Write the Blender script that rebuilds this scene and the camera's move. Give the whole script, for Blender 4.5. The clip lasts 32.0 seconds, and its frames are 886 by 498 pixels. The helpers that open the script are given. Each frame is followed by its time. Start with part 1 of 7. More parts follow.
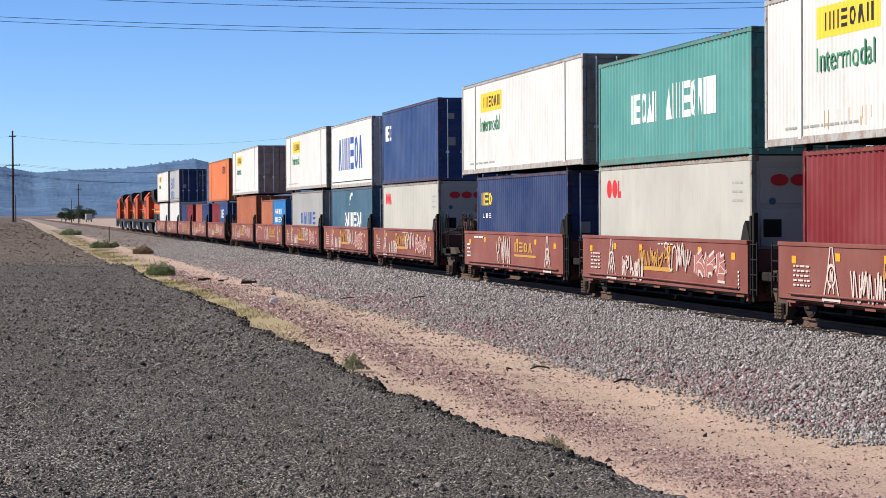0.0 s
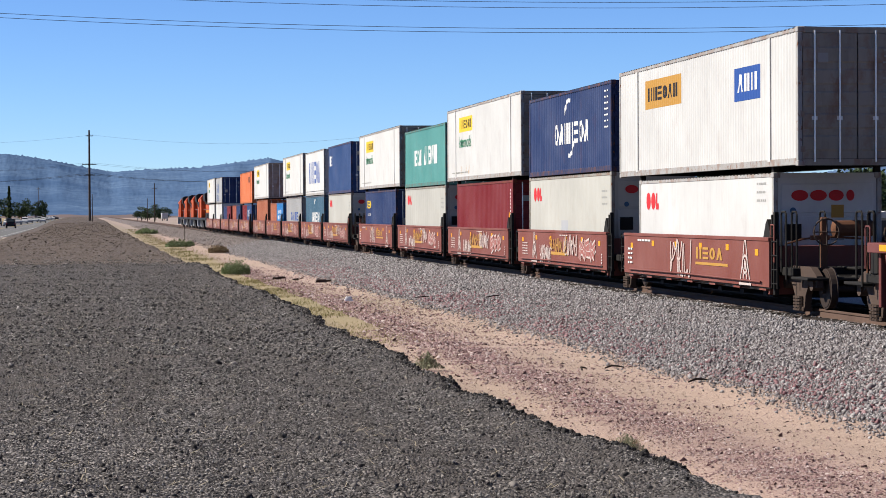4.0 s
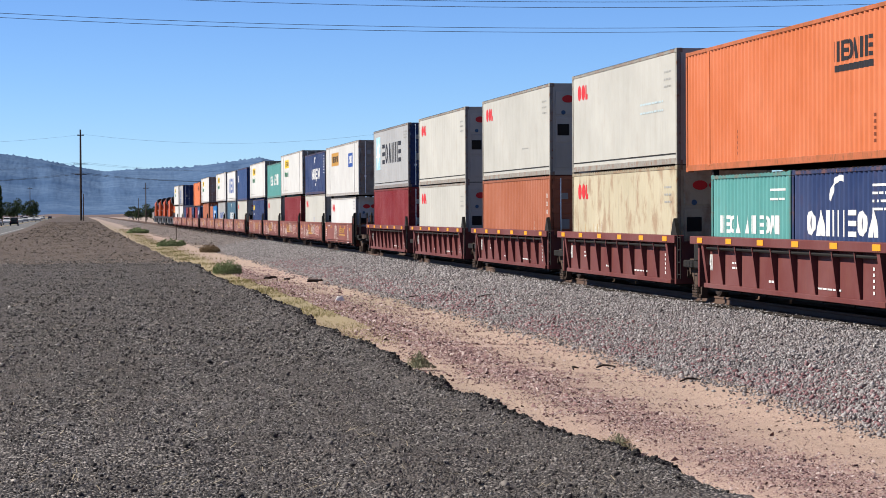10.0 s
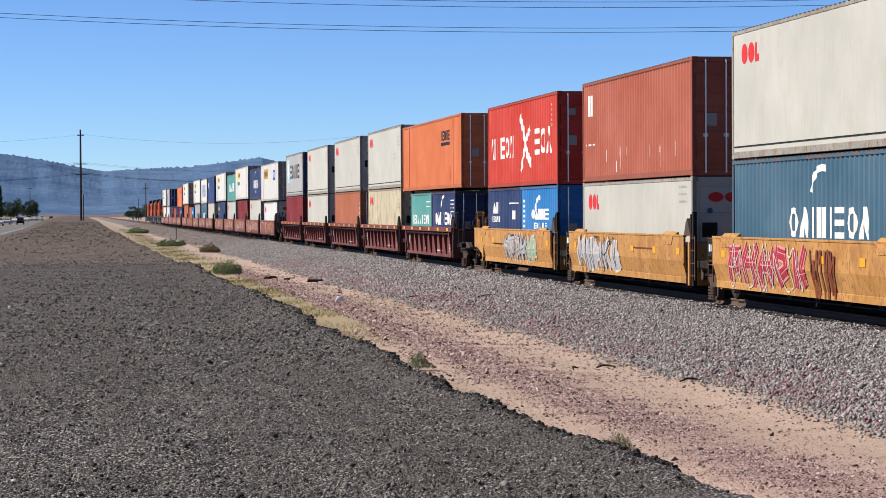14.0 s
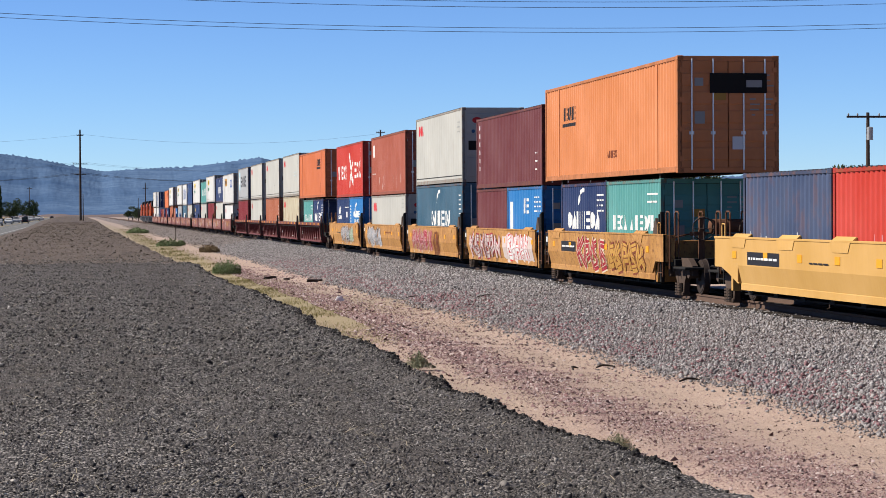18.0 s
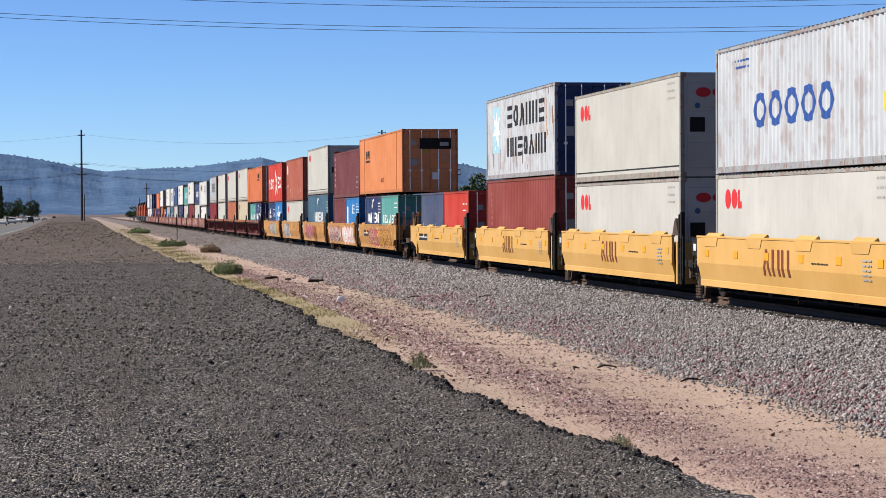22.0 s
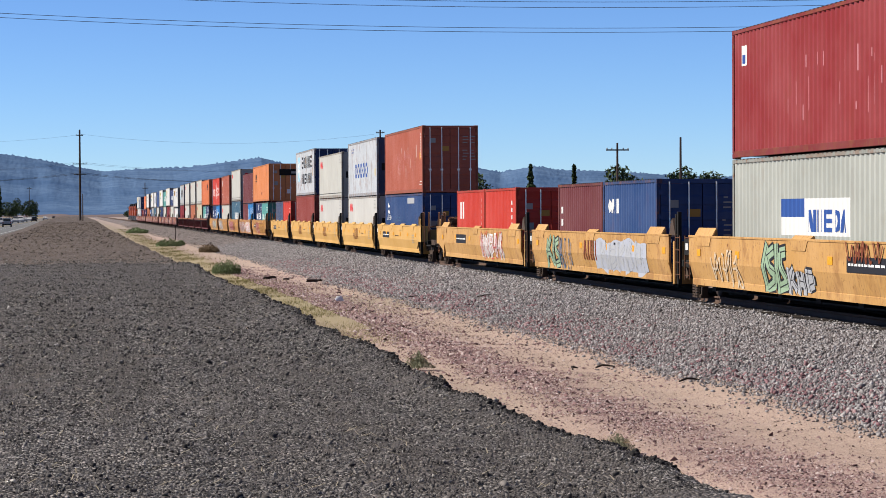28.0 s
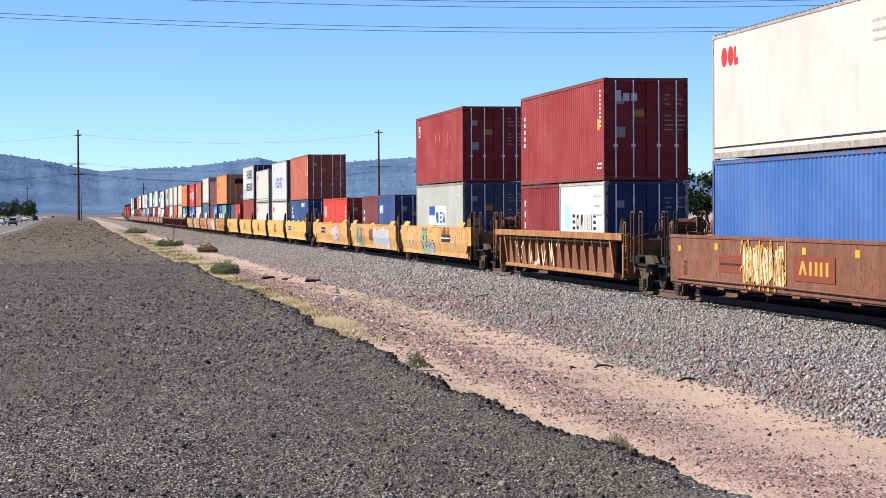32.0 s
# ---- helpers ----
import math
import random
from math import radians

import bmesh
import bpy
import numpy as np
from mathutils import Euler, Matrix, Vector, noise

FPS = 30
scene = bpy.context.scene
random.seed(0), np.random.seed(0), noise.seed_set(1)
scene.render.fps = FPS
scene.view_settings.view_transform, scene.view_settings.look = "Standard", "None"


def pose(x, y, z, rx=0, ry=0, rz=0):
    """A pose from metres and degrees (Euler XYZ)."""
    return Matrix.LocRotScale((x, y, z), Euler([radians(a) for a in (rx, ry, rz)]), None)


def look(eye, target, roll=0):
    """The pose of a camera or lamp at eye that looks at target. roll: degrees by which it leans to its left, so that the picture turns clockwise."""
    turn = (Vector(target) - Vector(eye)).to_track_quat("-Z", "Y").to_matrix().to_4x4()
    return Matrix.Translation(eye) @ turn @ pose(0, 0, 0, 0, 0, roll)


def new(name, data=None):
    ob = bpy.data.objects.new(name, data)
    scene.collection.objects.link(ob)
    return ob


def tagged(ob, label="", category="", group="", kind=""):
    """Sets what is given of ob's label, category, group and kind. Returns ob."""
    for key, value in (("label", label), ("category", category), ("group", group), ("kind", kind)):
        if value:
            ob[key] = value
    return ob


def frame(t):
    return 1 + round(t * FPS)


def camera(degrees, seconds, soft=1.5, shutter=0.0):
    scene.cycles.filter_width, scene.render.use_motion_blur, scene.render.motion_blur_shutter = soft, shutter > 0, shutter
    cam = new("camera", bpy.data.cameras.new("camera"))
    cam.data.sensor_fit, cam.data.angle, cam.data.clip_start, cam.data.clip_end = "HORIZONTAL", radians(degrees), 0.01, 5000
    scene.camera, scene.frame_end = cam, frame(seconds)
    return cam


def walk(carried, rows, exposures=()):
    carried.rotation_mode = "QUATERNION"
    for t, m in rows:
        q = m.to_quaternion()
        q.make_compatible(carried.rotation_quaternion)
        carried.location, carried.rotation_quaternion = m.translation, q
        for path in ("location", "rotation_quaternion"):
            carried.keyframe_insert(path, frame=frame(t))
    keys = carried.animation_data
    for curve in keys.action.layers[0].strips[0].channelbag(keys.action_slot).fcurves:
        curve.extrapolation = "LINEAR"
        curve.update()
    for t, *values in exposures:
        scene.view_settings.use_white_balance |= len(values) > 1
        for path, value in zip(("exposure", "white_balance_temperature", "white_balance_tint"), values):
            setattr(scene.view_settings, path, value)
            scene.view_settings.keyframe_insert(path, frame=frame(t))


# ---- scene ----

# ---- the camera: one standpoint on the gravel mound, with a pan at the start ----
EYE = (0.0, 0.0, 2.80)
cam = camera(21.85, 32.0, soft=0.75)


def view(yaw, pitch):
    """Camera pose: yaw to the right of the track's direction, pitch up, degrees."""
    y, p = radians(yaw), radians(pitch)
    way = Vector((math.sin(y) * math.cos(p), math.cos(y) * math.cos(p), math.sin(p)))
    return look(EYE, Vector(EYE) + way * 50, -0.298)


PAN = [(0.0, -116.5, 2), (0.5, -120.5, 0), (1.0, -118, 0), (1.5, -76, 0.5), (2.0, 11.5, 4), (2.5, 27, 4), (3.0, 22.5, 4), (3.5, 19.5, 2),
       (5.5, 2, 0), (6.0, 2, 0), (6.5, 0.5, 0), (9.0, 0, 0), (14.5, 0, 0), (16.5, -0.7, 0), (19.5, -0.7, 0), (20.0, 0, 0), (21.5, 0, 0), (22.0, 1.6, 0.3),
       (22.5, 0, 1.5), (24.0, 0, 1.5), (24.5, -1.3, 0), (25.5, -1.3, 0), (27.5, -1.3, 0), (31.0, -1.3, 0), (31.5, -2.2, 0), (32.0, -4, 0)]
# the film camera meters anew as bright and dark loads fill its picture
E0 = 1.15
EXPOSURE = [(0, E0), (6, E0), (9, E0), (12, E0 - 0.04), (19, E0 - 0.08), (28, E0 - 0.09), (30, E0 - 0.04), (31, E0 + 0.04), (31.5, E0 + 0.16), (32, E0 + 0.30)]
walk(cam, [(t, view(9.0115 - dx * 0.01411, -0.922 + dy * 0.01411)) for t, dx, dy in PAN], EXPOSURE)

# ---- sky and sun ----
SUN_AZ, SUN_EL = -79.0, 39.0  # azimuth clockwise from the track's direction, elevation
world = bpy.data.worlds.new("sky")
scene.world = world
world.use_nodes = True
wn = world.node_tree.nodes
sky = wn.new("ShaderNodeTexSky")
sky.sky_type = "NISHITA"
sky.sun_disc = False
sky.sun_elevation = radians(SUN_EL)
sky.sun_rotation = radians(SUN_AZ)
sky.air_density, sky.dust_density, sky.ozone_density, sky.altitude = 0.8, 0.0, 3.0, 1500
wn["Background"].inputs["Strength"].default_value = 0.0329
tint = wn.new("ShaderNodeMix")
tint.data_type, tint.blend_type = "RGBA", "MULTIPLY"
tint.inputs[0].default_value = 1.0
tint.inputs[7].default_value = (0.86, 1.045, 1.37, 1)
deep = wn.new("ShaderNodeGamma")  # the clear dry air of the high desert: a deep zenith over a bright horizon
deep.inputs[1].default_value = 1.2
world.node_tree.links.new(sky.outputs[0], deep.inputs[0])
world.node_tree.links.new(deep.outputs[0], tint.inputs[6])
world.node_tree.links.new(tint.outputs[2], wn["Background"].inputs["Color"])
sun = new("sun", bpy.data.lights.new("sun", "SUN"))
sun.data.energy, sun.data.angle, sun.data.color = 5.0, radians(0.53), (1.0, 0.93, 0.83)
az, el = radians(SUN_AZ), radians(SUN_EL)
sun.matrix_world = look((math.sin(az) * math.cos(el) * 90, math.cos(az) * math.cos(el) * 90, math.sin(el) * 90), (0, 0, 0))


# ---- materials ----
def nodes(name, rough=0.6, metal=0.0):
    m = bpy.data.materials.new(name)
    m.use_nodes = True
    nt = m.node_tree
    b = nt.nodes["Principled BSDF"]
    b.inputs["Roughness"].default_value = rough
    b.inputs["Metallic"].default_value = metal
    return m, nt, b


def add(nt, kind, ins=None, **props):
    n = nt.nodes.new(kind)
    for k, v in props.items():
        if k == "operation":
            n.operation = v
        elif k == "blend_type":
            n.blend_type = v
        elif k == "data_type":
            n.data_type = v
        elif k == "feature":
            n.feature = v
        elif k == "noise_dimensions":
            n.noise_dimensions = v
    for k, v in (ins or {}).items():
        if hasattr(v, "is_linked"):
            nt.links.new(v, n.inputs[k])
        else:
            n.inputs[k].default_value = v
    return n


def coords(nt, scale=(1, 1, 1), which="Object"):
    tc = add(nt, "ShaderNodeTexCoord")
    return add(nt, "ShaderNodeMapping", {"Vector": tc.outputs[which], "Scale": scale}).outputs[0]


def noise_tex(nt, vec, scale, detail=4, rough=0.6):
    return add(nt, "ShaderNodeTexNoise", {"Vector": vec, "Scale": scale, "Detail": detail, "Roughness": rough}).outputs["Fac"]


def ramp(nt, fac, stops):
    n = nt.nodes.new("ShaderNodeValToRGB")
    nt.links.new(fac, n.inputs[0])
    e = n.color_ramp.elements
    while len(e) < len(stops):
        e.new(0.5)
    for el_, (pos, col) in zip(e, stops):
        el_.position = pos
        el_.color = (*col, 1) if len(col) == 3 else (col[0],) * 3 + (1,)
    return n.outputs[0]


def mix(nt, fac, a, b, blend="MIX"):
    n = nt.nodes.new("ShaderNodeMix")
    n.data_type, n.blend_type = "RGBA", blend
    for sock, v in ((n.inputs[0], fac), (n.inputs[6], a), (n.inputs[7], b)):
        if hasattr(v, "is_linked"):
            nt.links.new(v, sock)
        else:
            sock.default_value = v if isinstance(v, (int, float)) else (*v, 1)
    return n.outputs[2]


def bump(nt, b, height, strength, dist):
    n = add(nt, "ShaderNodeBump", {"Height": height, "Strength": strength, "Distance": dist})
    nt.links.new(n.outputs[0], b.inputs["Normal"])


MATS = {}
BASE_CUT = 0.60  # cuts every base colour so that shaded faces render darker
GRIT = 0.75  # dry loose stone and soil


def dimmed(rgb, k=BASE_CUT):
    return tuple(c * k for c in rgb)


def paint(name, rgb, wear=0.3, rough=0.55, rust=(0.13, 0.055, 0.025), chips=0.66):
    """Sun-faded paint on steel: streaks that run down, blotches of grime, chips of rust."""
    if name in MATS:
        return MATS[name]
    m, nt, b = nodes(name, rough)
    rgb = dimmed(rgb, 0.45)  # cut further, to deepen the shade on the unlit ends
    v = coords(nt)
    streak = noise_tex(nt, coords(nt, (1, 5.0, 0.28)), 3.0, 6, 0.65)
    blotch = noise_tex(nt, v, 0.55, 4, 0.6)
    grit = noise_tex(nt, coords(nt, (1, 1.6, 0.7)), 9.0, 6, 0.75)
    dark = tuple(c * 0.62 + 0.02 for c in rgb)
    pale = tuple(min(0.9, c * 1.1 + 0.02) for c in rgb)
    base = mix(nt, ramp(nt, blotch, [(0.35, (0,)), (0.7, (1,))]), rgb, pale)
    s = add(nt, "ShaderNodeMath", {0: ramp(nt, streak, [(0.5, (0,)), (0.75, (1,))]), 1: wear}, operation="MULTIPLY").outputs[0]
    base = mix(nt, s, base, dark)
    r = add(nt, "ShaderNodeMath", {0: ramp(nt, grit, [(chips, (0,)), (chips + 0.06, (1,))]), 1: min(1.0, wear * 1.6)}, operation="MULTIPLY").outputs[0]
    base = mix(nt, r, base, rust)
    stain = ramp(nt, noise_tex(nt, coords(nt, (1, 1, 0.7)), 1.7, 5, 0.62), [(0.50 if wear > 0.45 else 0.55, (0,)), (0.62 if wear > 0.45 else 0.7, (1,))])
    st = add(nt, "ShaderNodeMath", {0: stain, 1: min(0.8, wear * wear * 1.3 + 0.05)}, operation="MULTIPLY").outputs[0]
    base = mix(nt, st, base, tuple(a * 0.38 + r_ * 0.7 for a, r_ in zip(rgb, rust)))
    info = add(nt, "ShaderNodeObjectInfo")
    hv = add(nt, "ShaderNodeMapRange", {"Value": info.outputs["Random"], 3: 0.93, 4: 1.04}).outputs[0]
    hs = add(nt, "ShaderNodeHueSaturation", {"Value": hv, "Color": base}).outputs[0]
    nt.links.new(hs, b.inputs["Base Color"])
    rr = add(nt, "ShaderNodeMapRange", {"Value": grit, 3: rough - 0.1, 4: rough + 0.15}).outputs[0]
    nt.links.new(rr, b.inputs["Roughness"])
    b.inputs["Specular IOR Level"].default_value = 0.1  # chalky, sun-bleached
    bump(nt, b, noise_tex(nt, v, 2.2, 5, 0.6), 0.25, 0.012)
    MATS[name] = m
    return m


def plain(name, rgb, rough=0.7, metal=0.0, var=0.25, scale=6.0, relief=0.3):
    if name in MATS:
        return MATS[name]
    m, nt, b = nodes(name, rough, metal)
    rgb = dimmed(rgb)
    v = coords(nt)
    n1, n2 = noise_tex(nt, v, scale, 5, 0.65), noise_tex(nt, v, scale * 0.12, 3, 0.5)
    c = mix(nt, n1, tuple(x * (1 - var) for x in rgb), tuple(min(0.95, x * (1 + var)) for x in rgb))
    c = mix(nt, ramp(nt, n2, [(0.4, (0,)), (0.65, (1,))]), c, tuple(x * (1 - var * 0.6) for x in rgb))
    nt.links.new(c, b.inputs["Base Color"])
    b.inputs["Specular IOR Level"].default_value = 0.5 if rough < 0.4 else 0.15
    bump(nt, b, n1, relief, 0.02)
    MATS[name] = m
    return m


def pebbles(name, tones, grain, rough=0.9, soil=None, soil_amount=0.0, depth=0.03, bands=None):
    """Loose stone: cells of stone, each with its own tone, joints recessed."""
    m, nt, b = nodes(name, rough)
    tones = [dimmed(t, GRIT) for t in tones]
    soil, bands = dimmed(soil, GRIT) if soil else None, dimmed(bands, GRIT) if bands else None
    b.inputs["Specular IOR Level"].default_value = 0.2
    v = coords(nt)
    w = add(nt, "ShaderNodeVectorMath", {0: v, 1: add(nt, "ShaderNodeVectorMath", {0: add(nt, "ShaderNodeTexNoise", {"Vector": v, "Scale": 1.5 / grain}).outputs["Color"], 1: (grain * 0.6,) * 3}, operation="MULTIPLY").outputs[0]}, operation="ADD").outputs[0]
    cell = add(nt, "ShaderNodeTexVoronoi", {"Vector": w, "Scale": 1.0 / grain})
    tone = add(nt, "ShaderNodeSeparateColor", {"Color": cell.outputs["Color"]}).outputs[0]
    stops = [(i / (len(tones) - 1), t) for i, t in enumerate(tones)]
    c = ramp(nt, tone, stops)
    big = noise_tex(nt, v, 0.45, 5, 0.6)
    c = mix(nt, ramp(nt, big, [(0.35, (0,)), (0.7, (0.45,))]), c, tuple(x * 0.55 for x in tones[len(tones) // 2]))
    if soil:
        patch = ramp(nt, noise_tex(nt, v, 0.8, 6, 0.7), [(0.62 - soil_amount * 0.35, (0,)), (0.72 - soil_amount * 0.3, (1,))])
        c = mix(nt, patch, c, soil)
    if bands:  # long streaks left by the grader and by wheels
        f = ramp(nt, noise_tex(nt, coords(nt, (1.6, 0.05, 1)), 1.0, 4, 0.6), [(0.4, (0,)), (0.62, (0.7,))])
        c = mix(nt, f, c, bands)
    nt.links.new(c, b.inputs["Base Color"])
    h = add(nt, "ShaderNodeMath", {0: cell.outputs["Distance"], 1: -1.0}, operation="MULTIPLY").outputs[0]
    h2 = add(nt, "ShaderNodeMath", {0: h, 1: tone}, operation="ADD").outputs[0]
    bump(nt, b, h2, 0.9, depth)
    MATS[name] = m
    return m


def stones_mat(name, tones, rough=0.85):
    """For loose pieces joined in one mesh: a tone for each piece."""
    m, nt, b = nodes(name, rough)
    tones = [dimmed(t, GRIT) for t in tones]
    b.inputs["Specular IOR Level"].default_value = 0.2
    g = add(nt, "ShaderNodeNewGeometry")
    c = ramp(nt, g.outputs["Random Per Island"], [(i / (len(tones) - 1), t) for i, t in enumerate(tones)])
    c = mix(nt, noise_tex(nt, coords(nt), 30.0, 4, 0.7), c, tuple(x * 0.75 for x in tones[1]))
    nt.links.new(c, b.inputs["Base Color"])
    MATS[name] = m
    return m


# ---- mesh building ----
class Form:
    """Gathers boxes, prisms and tubes, and makes one mesh of them."""

    def __init__(self):
        self.v, self.f = [], []

    def add(self, verts, faces):
        o = len(self.v)
        self.v += [tuple(p) for p in verts]
        self.f += [tuple(i + o for i in q) for q in faces]
        return self

    def box(self, x0, x1, y0, y1, z0, z1, bev=0.0):
        if bev <= 0:
            p = [(x, y, z) for z in (z0, z1) for y in (y0, y1) for x in (x0, x1)]
            return self.add(p, [(0, 2, 3, 1), (4, 5, 7, 6), (0, 1, 5, 4), (2, 6, 7, 3), (0, 4, 6, 2), (1, 3, 7, 5)])
        b = min(bev, (x1 - x0) * 0.45, (y1 - y0) * 0.45, (z1 - z0) * 0.45)
        bm = bmesh.new()
        r = bmesh.ops.create_cube(bm, size=1.0)
        for q in r["verts"]:
            q.co = Vector(((x0 + x1) / 2 + q.co.x * (x1 - x0), (y0 + y1) / 2 + q.co.y * (y1 - y0), (z0 + z1) / 2 + q.co.z * (z1 - z0)))
        bmesh.ops.bevel(bm, geom=list(bm.edges), offset=b, segments=1, affect="EDGES")
        bm.verts.index_update()
        self.add([q.co for q in bm.verts], [[q.index for q in fc.verts] for fc in bm.faces])
        bm.free()
        return self

    def prism(self, outline, axis, a, b):
        """A closed outline in the two other axes, drawn out along axis from a to b."""
        n = len(outline)

        def at(p, s):
            return {"x": (s, p[0], p[1]), "y": (p[0], s, p[1]), "z": (p[0], p[1], s)}[axis]
        verts = [at(p, a) for p in outline] + [at(p, b) for p in outline]
        faces = [(i, (i + 1) % n, n + (i + 1) % n, n + i) for i in range(n)]
        return self.add(verts, faces + [tuple(range(n - 1, -1, -1)), tuple(range(n, 2 * n))])

    def tube(self, path, r, sides=6):
        """A round bar along a path of points."""
        pts = [Vector(p) for p in path]
        rings = []
        for i, p in enumerate(pts):
            d = (pts[min(i + 1, len(pts) - 1)] - pts[max(i - 1, 0)]).normalized()
            up = Vector((0, 0, 1)) if abs(d.z) < 0.9 else Vector((1, 0, 0))
            e1 = d.cross(up).normalized()
            e2 = d.cross(e1)
            rr = r[i] if isinstance(r, (list, tuple)) else r
            rings.append([p + (e1 * math.cos(k * math.tau / sides) + e2 * math.sin(k * math.tau / sides)) * rr for k in range(sides)])
        verts = [q for ring in rings for q in ring]
        faces = []
        for i in range(len(rings) - 1):
            for k in range(sides):
                faces.append((i * sides + k, i * sides + (k + 1) % sides, (i + 1) * sides + (k + 1) % sides, (i + 1) * sides + k))
        faces += [tuple(range(sides - 1, -1, -1)), tuple((len(rings) - 1) * sides + k for k in range(sides))]
        return self.add(verts, faces)

    def disc(self, c, r, half, axis="x", sides=16):
        c = Vector(c)
        d = {"x": Vector((half, 0, 0)), "y": Vector((0, half, 0)), "z": Vector((0, 0, half))}[axis]
        return self.tube([c - d, c + d], r, sides)

    def mesh(self, name, mat=None, smooth=False):
        me = bpy.data.meshes.new(name)
        me.from_pydata(self.v, [], self.f)
        if mat:
            me.materials.append(mat)
        if smooth:
            me.polygons.foreach_set("use_smooth", [True] * len(me.polygons))
        bm = bmesh.new()
        bm.from_mesh(me)
        bmesh.ops.recalc_face_normals(bm, faces=bm.faces)
        bm.to_mesh(me)
        bm.free()
        return me


CACHE = {}


def part(name, form, mat, parent=None, label="", at=None, key=None, smooth=False, kind=""):
    """One mesh object under a thing. form: a Form, or a function that makes one; alike parts share their mesh by key."""
    k = (key, mat.name) if key else None
    if k and k in CACHE:
        me = CACHE[k]
    else:
        f = form() if callable(form) else form
        me = f.mesh(name, mat, smooth)
        if k:
            CACHE[k] = me
    ob = new(name, me)
    if parent is not None:
        ob.parent = parent
    if at is not None:
        ob.location = at
    tagged(ob, label, kind=kind)
    return ob


def thing(name, loc=(0, 0, 0), label="", category="", group="", kind=""):
    ob = new(name)
    ob.empty_display_size = 0.2
    ob.location = loc
    return tagged(ob, label, category, group, kind)


def grid_mesh(name, xs, ys, zfun, mat):
    """A sheet over the lines xs and ys with heights zfun(X, Y) (arrays)."""
    X, Y = np.meshgrid(np.array(xs, float), np.array(ys, float))
    Z = zfun(X, Y)
    nx, ny = len(xs), len(ys)
    co = np.stack([X, Y, Z], -1).reshape(-1, 3).astype(np.float32)
    i = np.arange((ny - 1) * (nx - 1))
    r, c = i // (nx - 1), i % (nx - 1)
    a = r * nx + c
    quads = np.stack([a, a + 1, a + nx + 1, a + nx], -1)
    return raw_mesh(name, co, quads, mat, True)


def raw_mesh(name, co, polys, mat, smooth=False):
    me = bpy.data.meshes.new(name)
    n, k = polys.shape
    me.vertices.add(len(co))
    me.vertices.foreach_set("co", np.ascontiguousarray(co, np.float32).ravel())
    me.loops.add(n * k)
    me.loops.foreach_set("vertex_index", polys.astype(np.int32).ravel())
    me.polygons.add(n)
    me.polygons.foreach_set("loop_start", (np.arange(n) * k).astype(np.int32))
    if smooth:
        me.polygons.foreach_set("use_smooth", np.ones(n, bool))
    me.update(calc_edges=True)
    me.materials.append(mat)
    return me


def wob(X, Y, s, seed=0):
    """Cheap smooth unevenness, about -1..1."""
    r = np.random.RandomState(seed)
    out = np.zeros_like(X)
    for k in range(6):
        a, ph, f = r.uniform(0, math.tau), r.uniform(0, math.tau), s * (0.6 + 0.45 * k)
        out = out + np.sin(f * (X * math.cos(a) + Y * math.sin(a)) + ph) / (1 + 0.5 * k)
    return out / 2.2


OCTA_V = np.array([(1, 0, 0), (-1, 0, 0), (0, 1, 0), (0, -1, 0), (0, 0, 1), (0, 0, -1)], float)
OCTA_F = np.array([(0, 2, 4), (2, 1, 4), (1, 3, 4), (3, 0, 4), (2, 0, 5), (1, 2, 5), (3, 1, 5), (0, 3, 5)])
CUBE_V = np.array([(x, y, z) for z in (-1, 1) for y in (-1, 1) for x in (-1, 1)], float) * 0.72
CUBE_F = np.array([(0, 2, 3), (0, 3, 1), (4, 5, 7), (4, 7, 6), (0, 1, 5), (0, 5, 4), (2, 6, 7), (2, 7, 3), (0, 4, 6), (0, 6, 2), (1, 3, 7), (1, 7, 5)])


DOME_F = OCTA_F[:4]


def scatter(name, X, Y, Z, size, mat, seed, flat=0.7, chunky=True, dome=False):
    """Many loose stones in one mesh: each a jittered, turned, broken lump."""
    r = np.random.RandomState(seed)
    n = len(X)
    V, F = (CUBE_V, CUBE_F) if chunky else (OCTA_V, OCTA_F)
    if dome:
        V, F = OCTA_V[:5], DOME_F
    v = V[None] * (1 + r.uniform(-0.38, 0.38, (n, len(V), 3)))
    v = v * r.uniform(0.65, 1.3, (n, 1, 3)) * np.array([1, 1, flat])
    q = r.normal(size=(n, 4))
    q[:, 1:3] *= 0.2 if dome else 0.45
    q /= np.linalg.norm(q, axis=1, keepdims=True)
    w, x, y, z = q.T
    R = np.stack([1 - 2 * (y * y + z * z), 2 * (x * y - z * w), 2 * (x * z + y * w), 2 * (x * y + z * w), 1 - 2 * (x * x + z * z), 2 * (y * z - x * w),
                  2 * (x * z - y * w), 2 * (y * z + x * w), 1 - 2 * (x * x + y * y)], -1).reshape(n, 3, 3)
    v = np.einsum("nij,nkj->nki", R, v) * np.asarray(size)[:, None, None]
    v += np.stack([X, Y, Z], -1)[:, None, :]
    f = F[None] + (np.arange(n) * len(V))[:, None, None]
    return new(name, raw_mesh(name, v.reshape(-1, 3), f.reshape(-1, 3), mat))


# ---- the large structure ----
TRACK_X, RAIL_Z, BASE_Z = 15.87, 0.75, 1.04


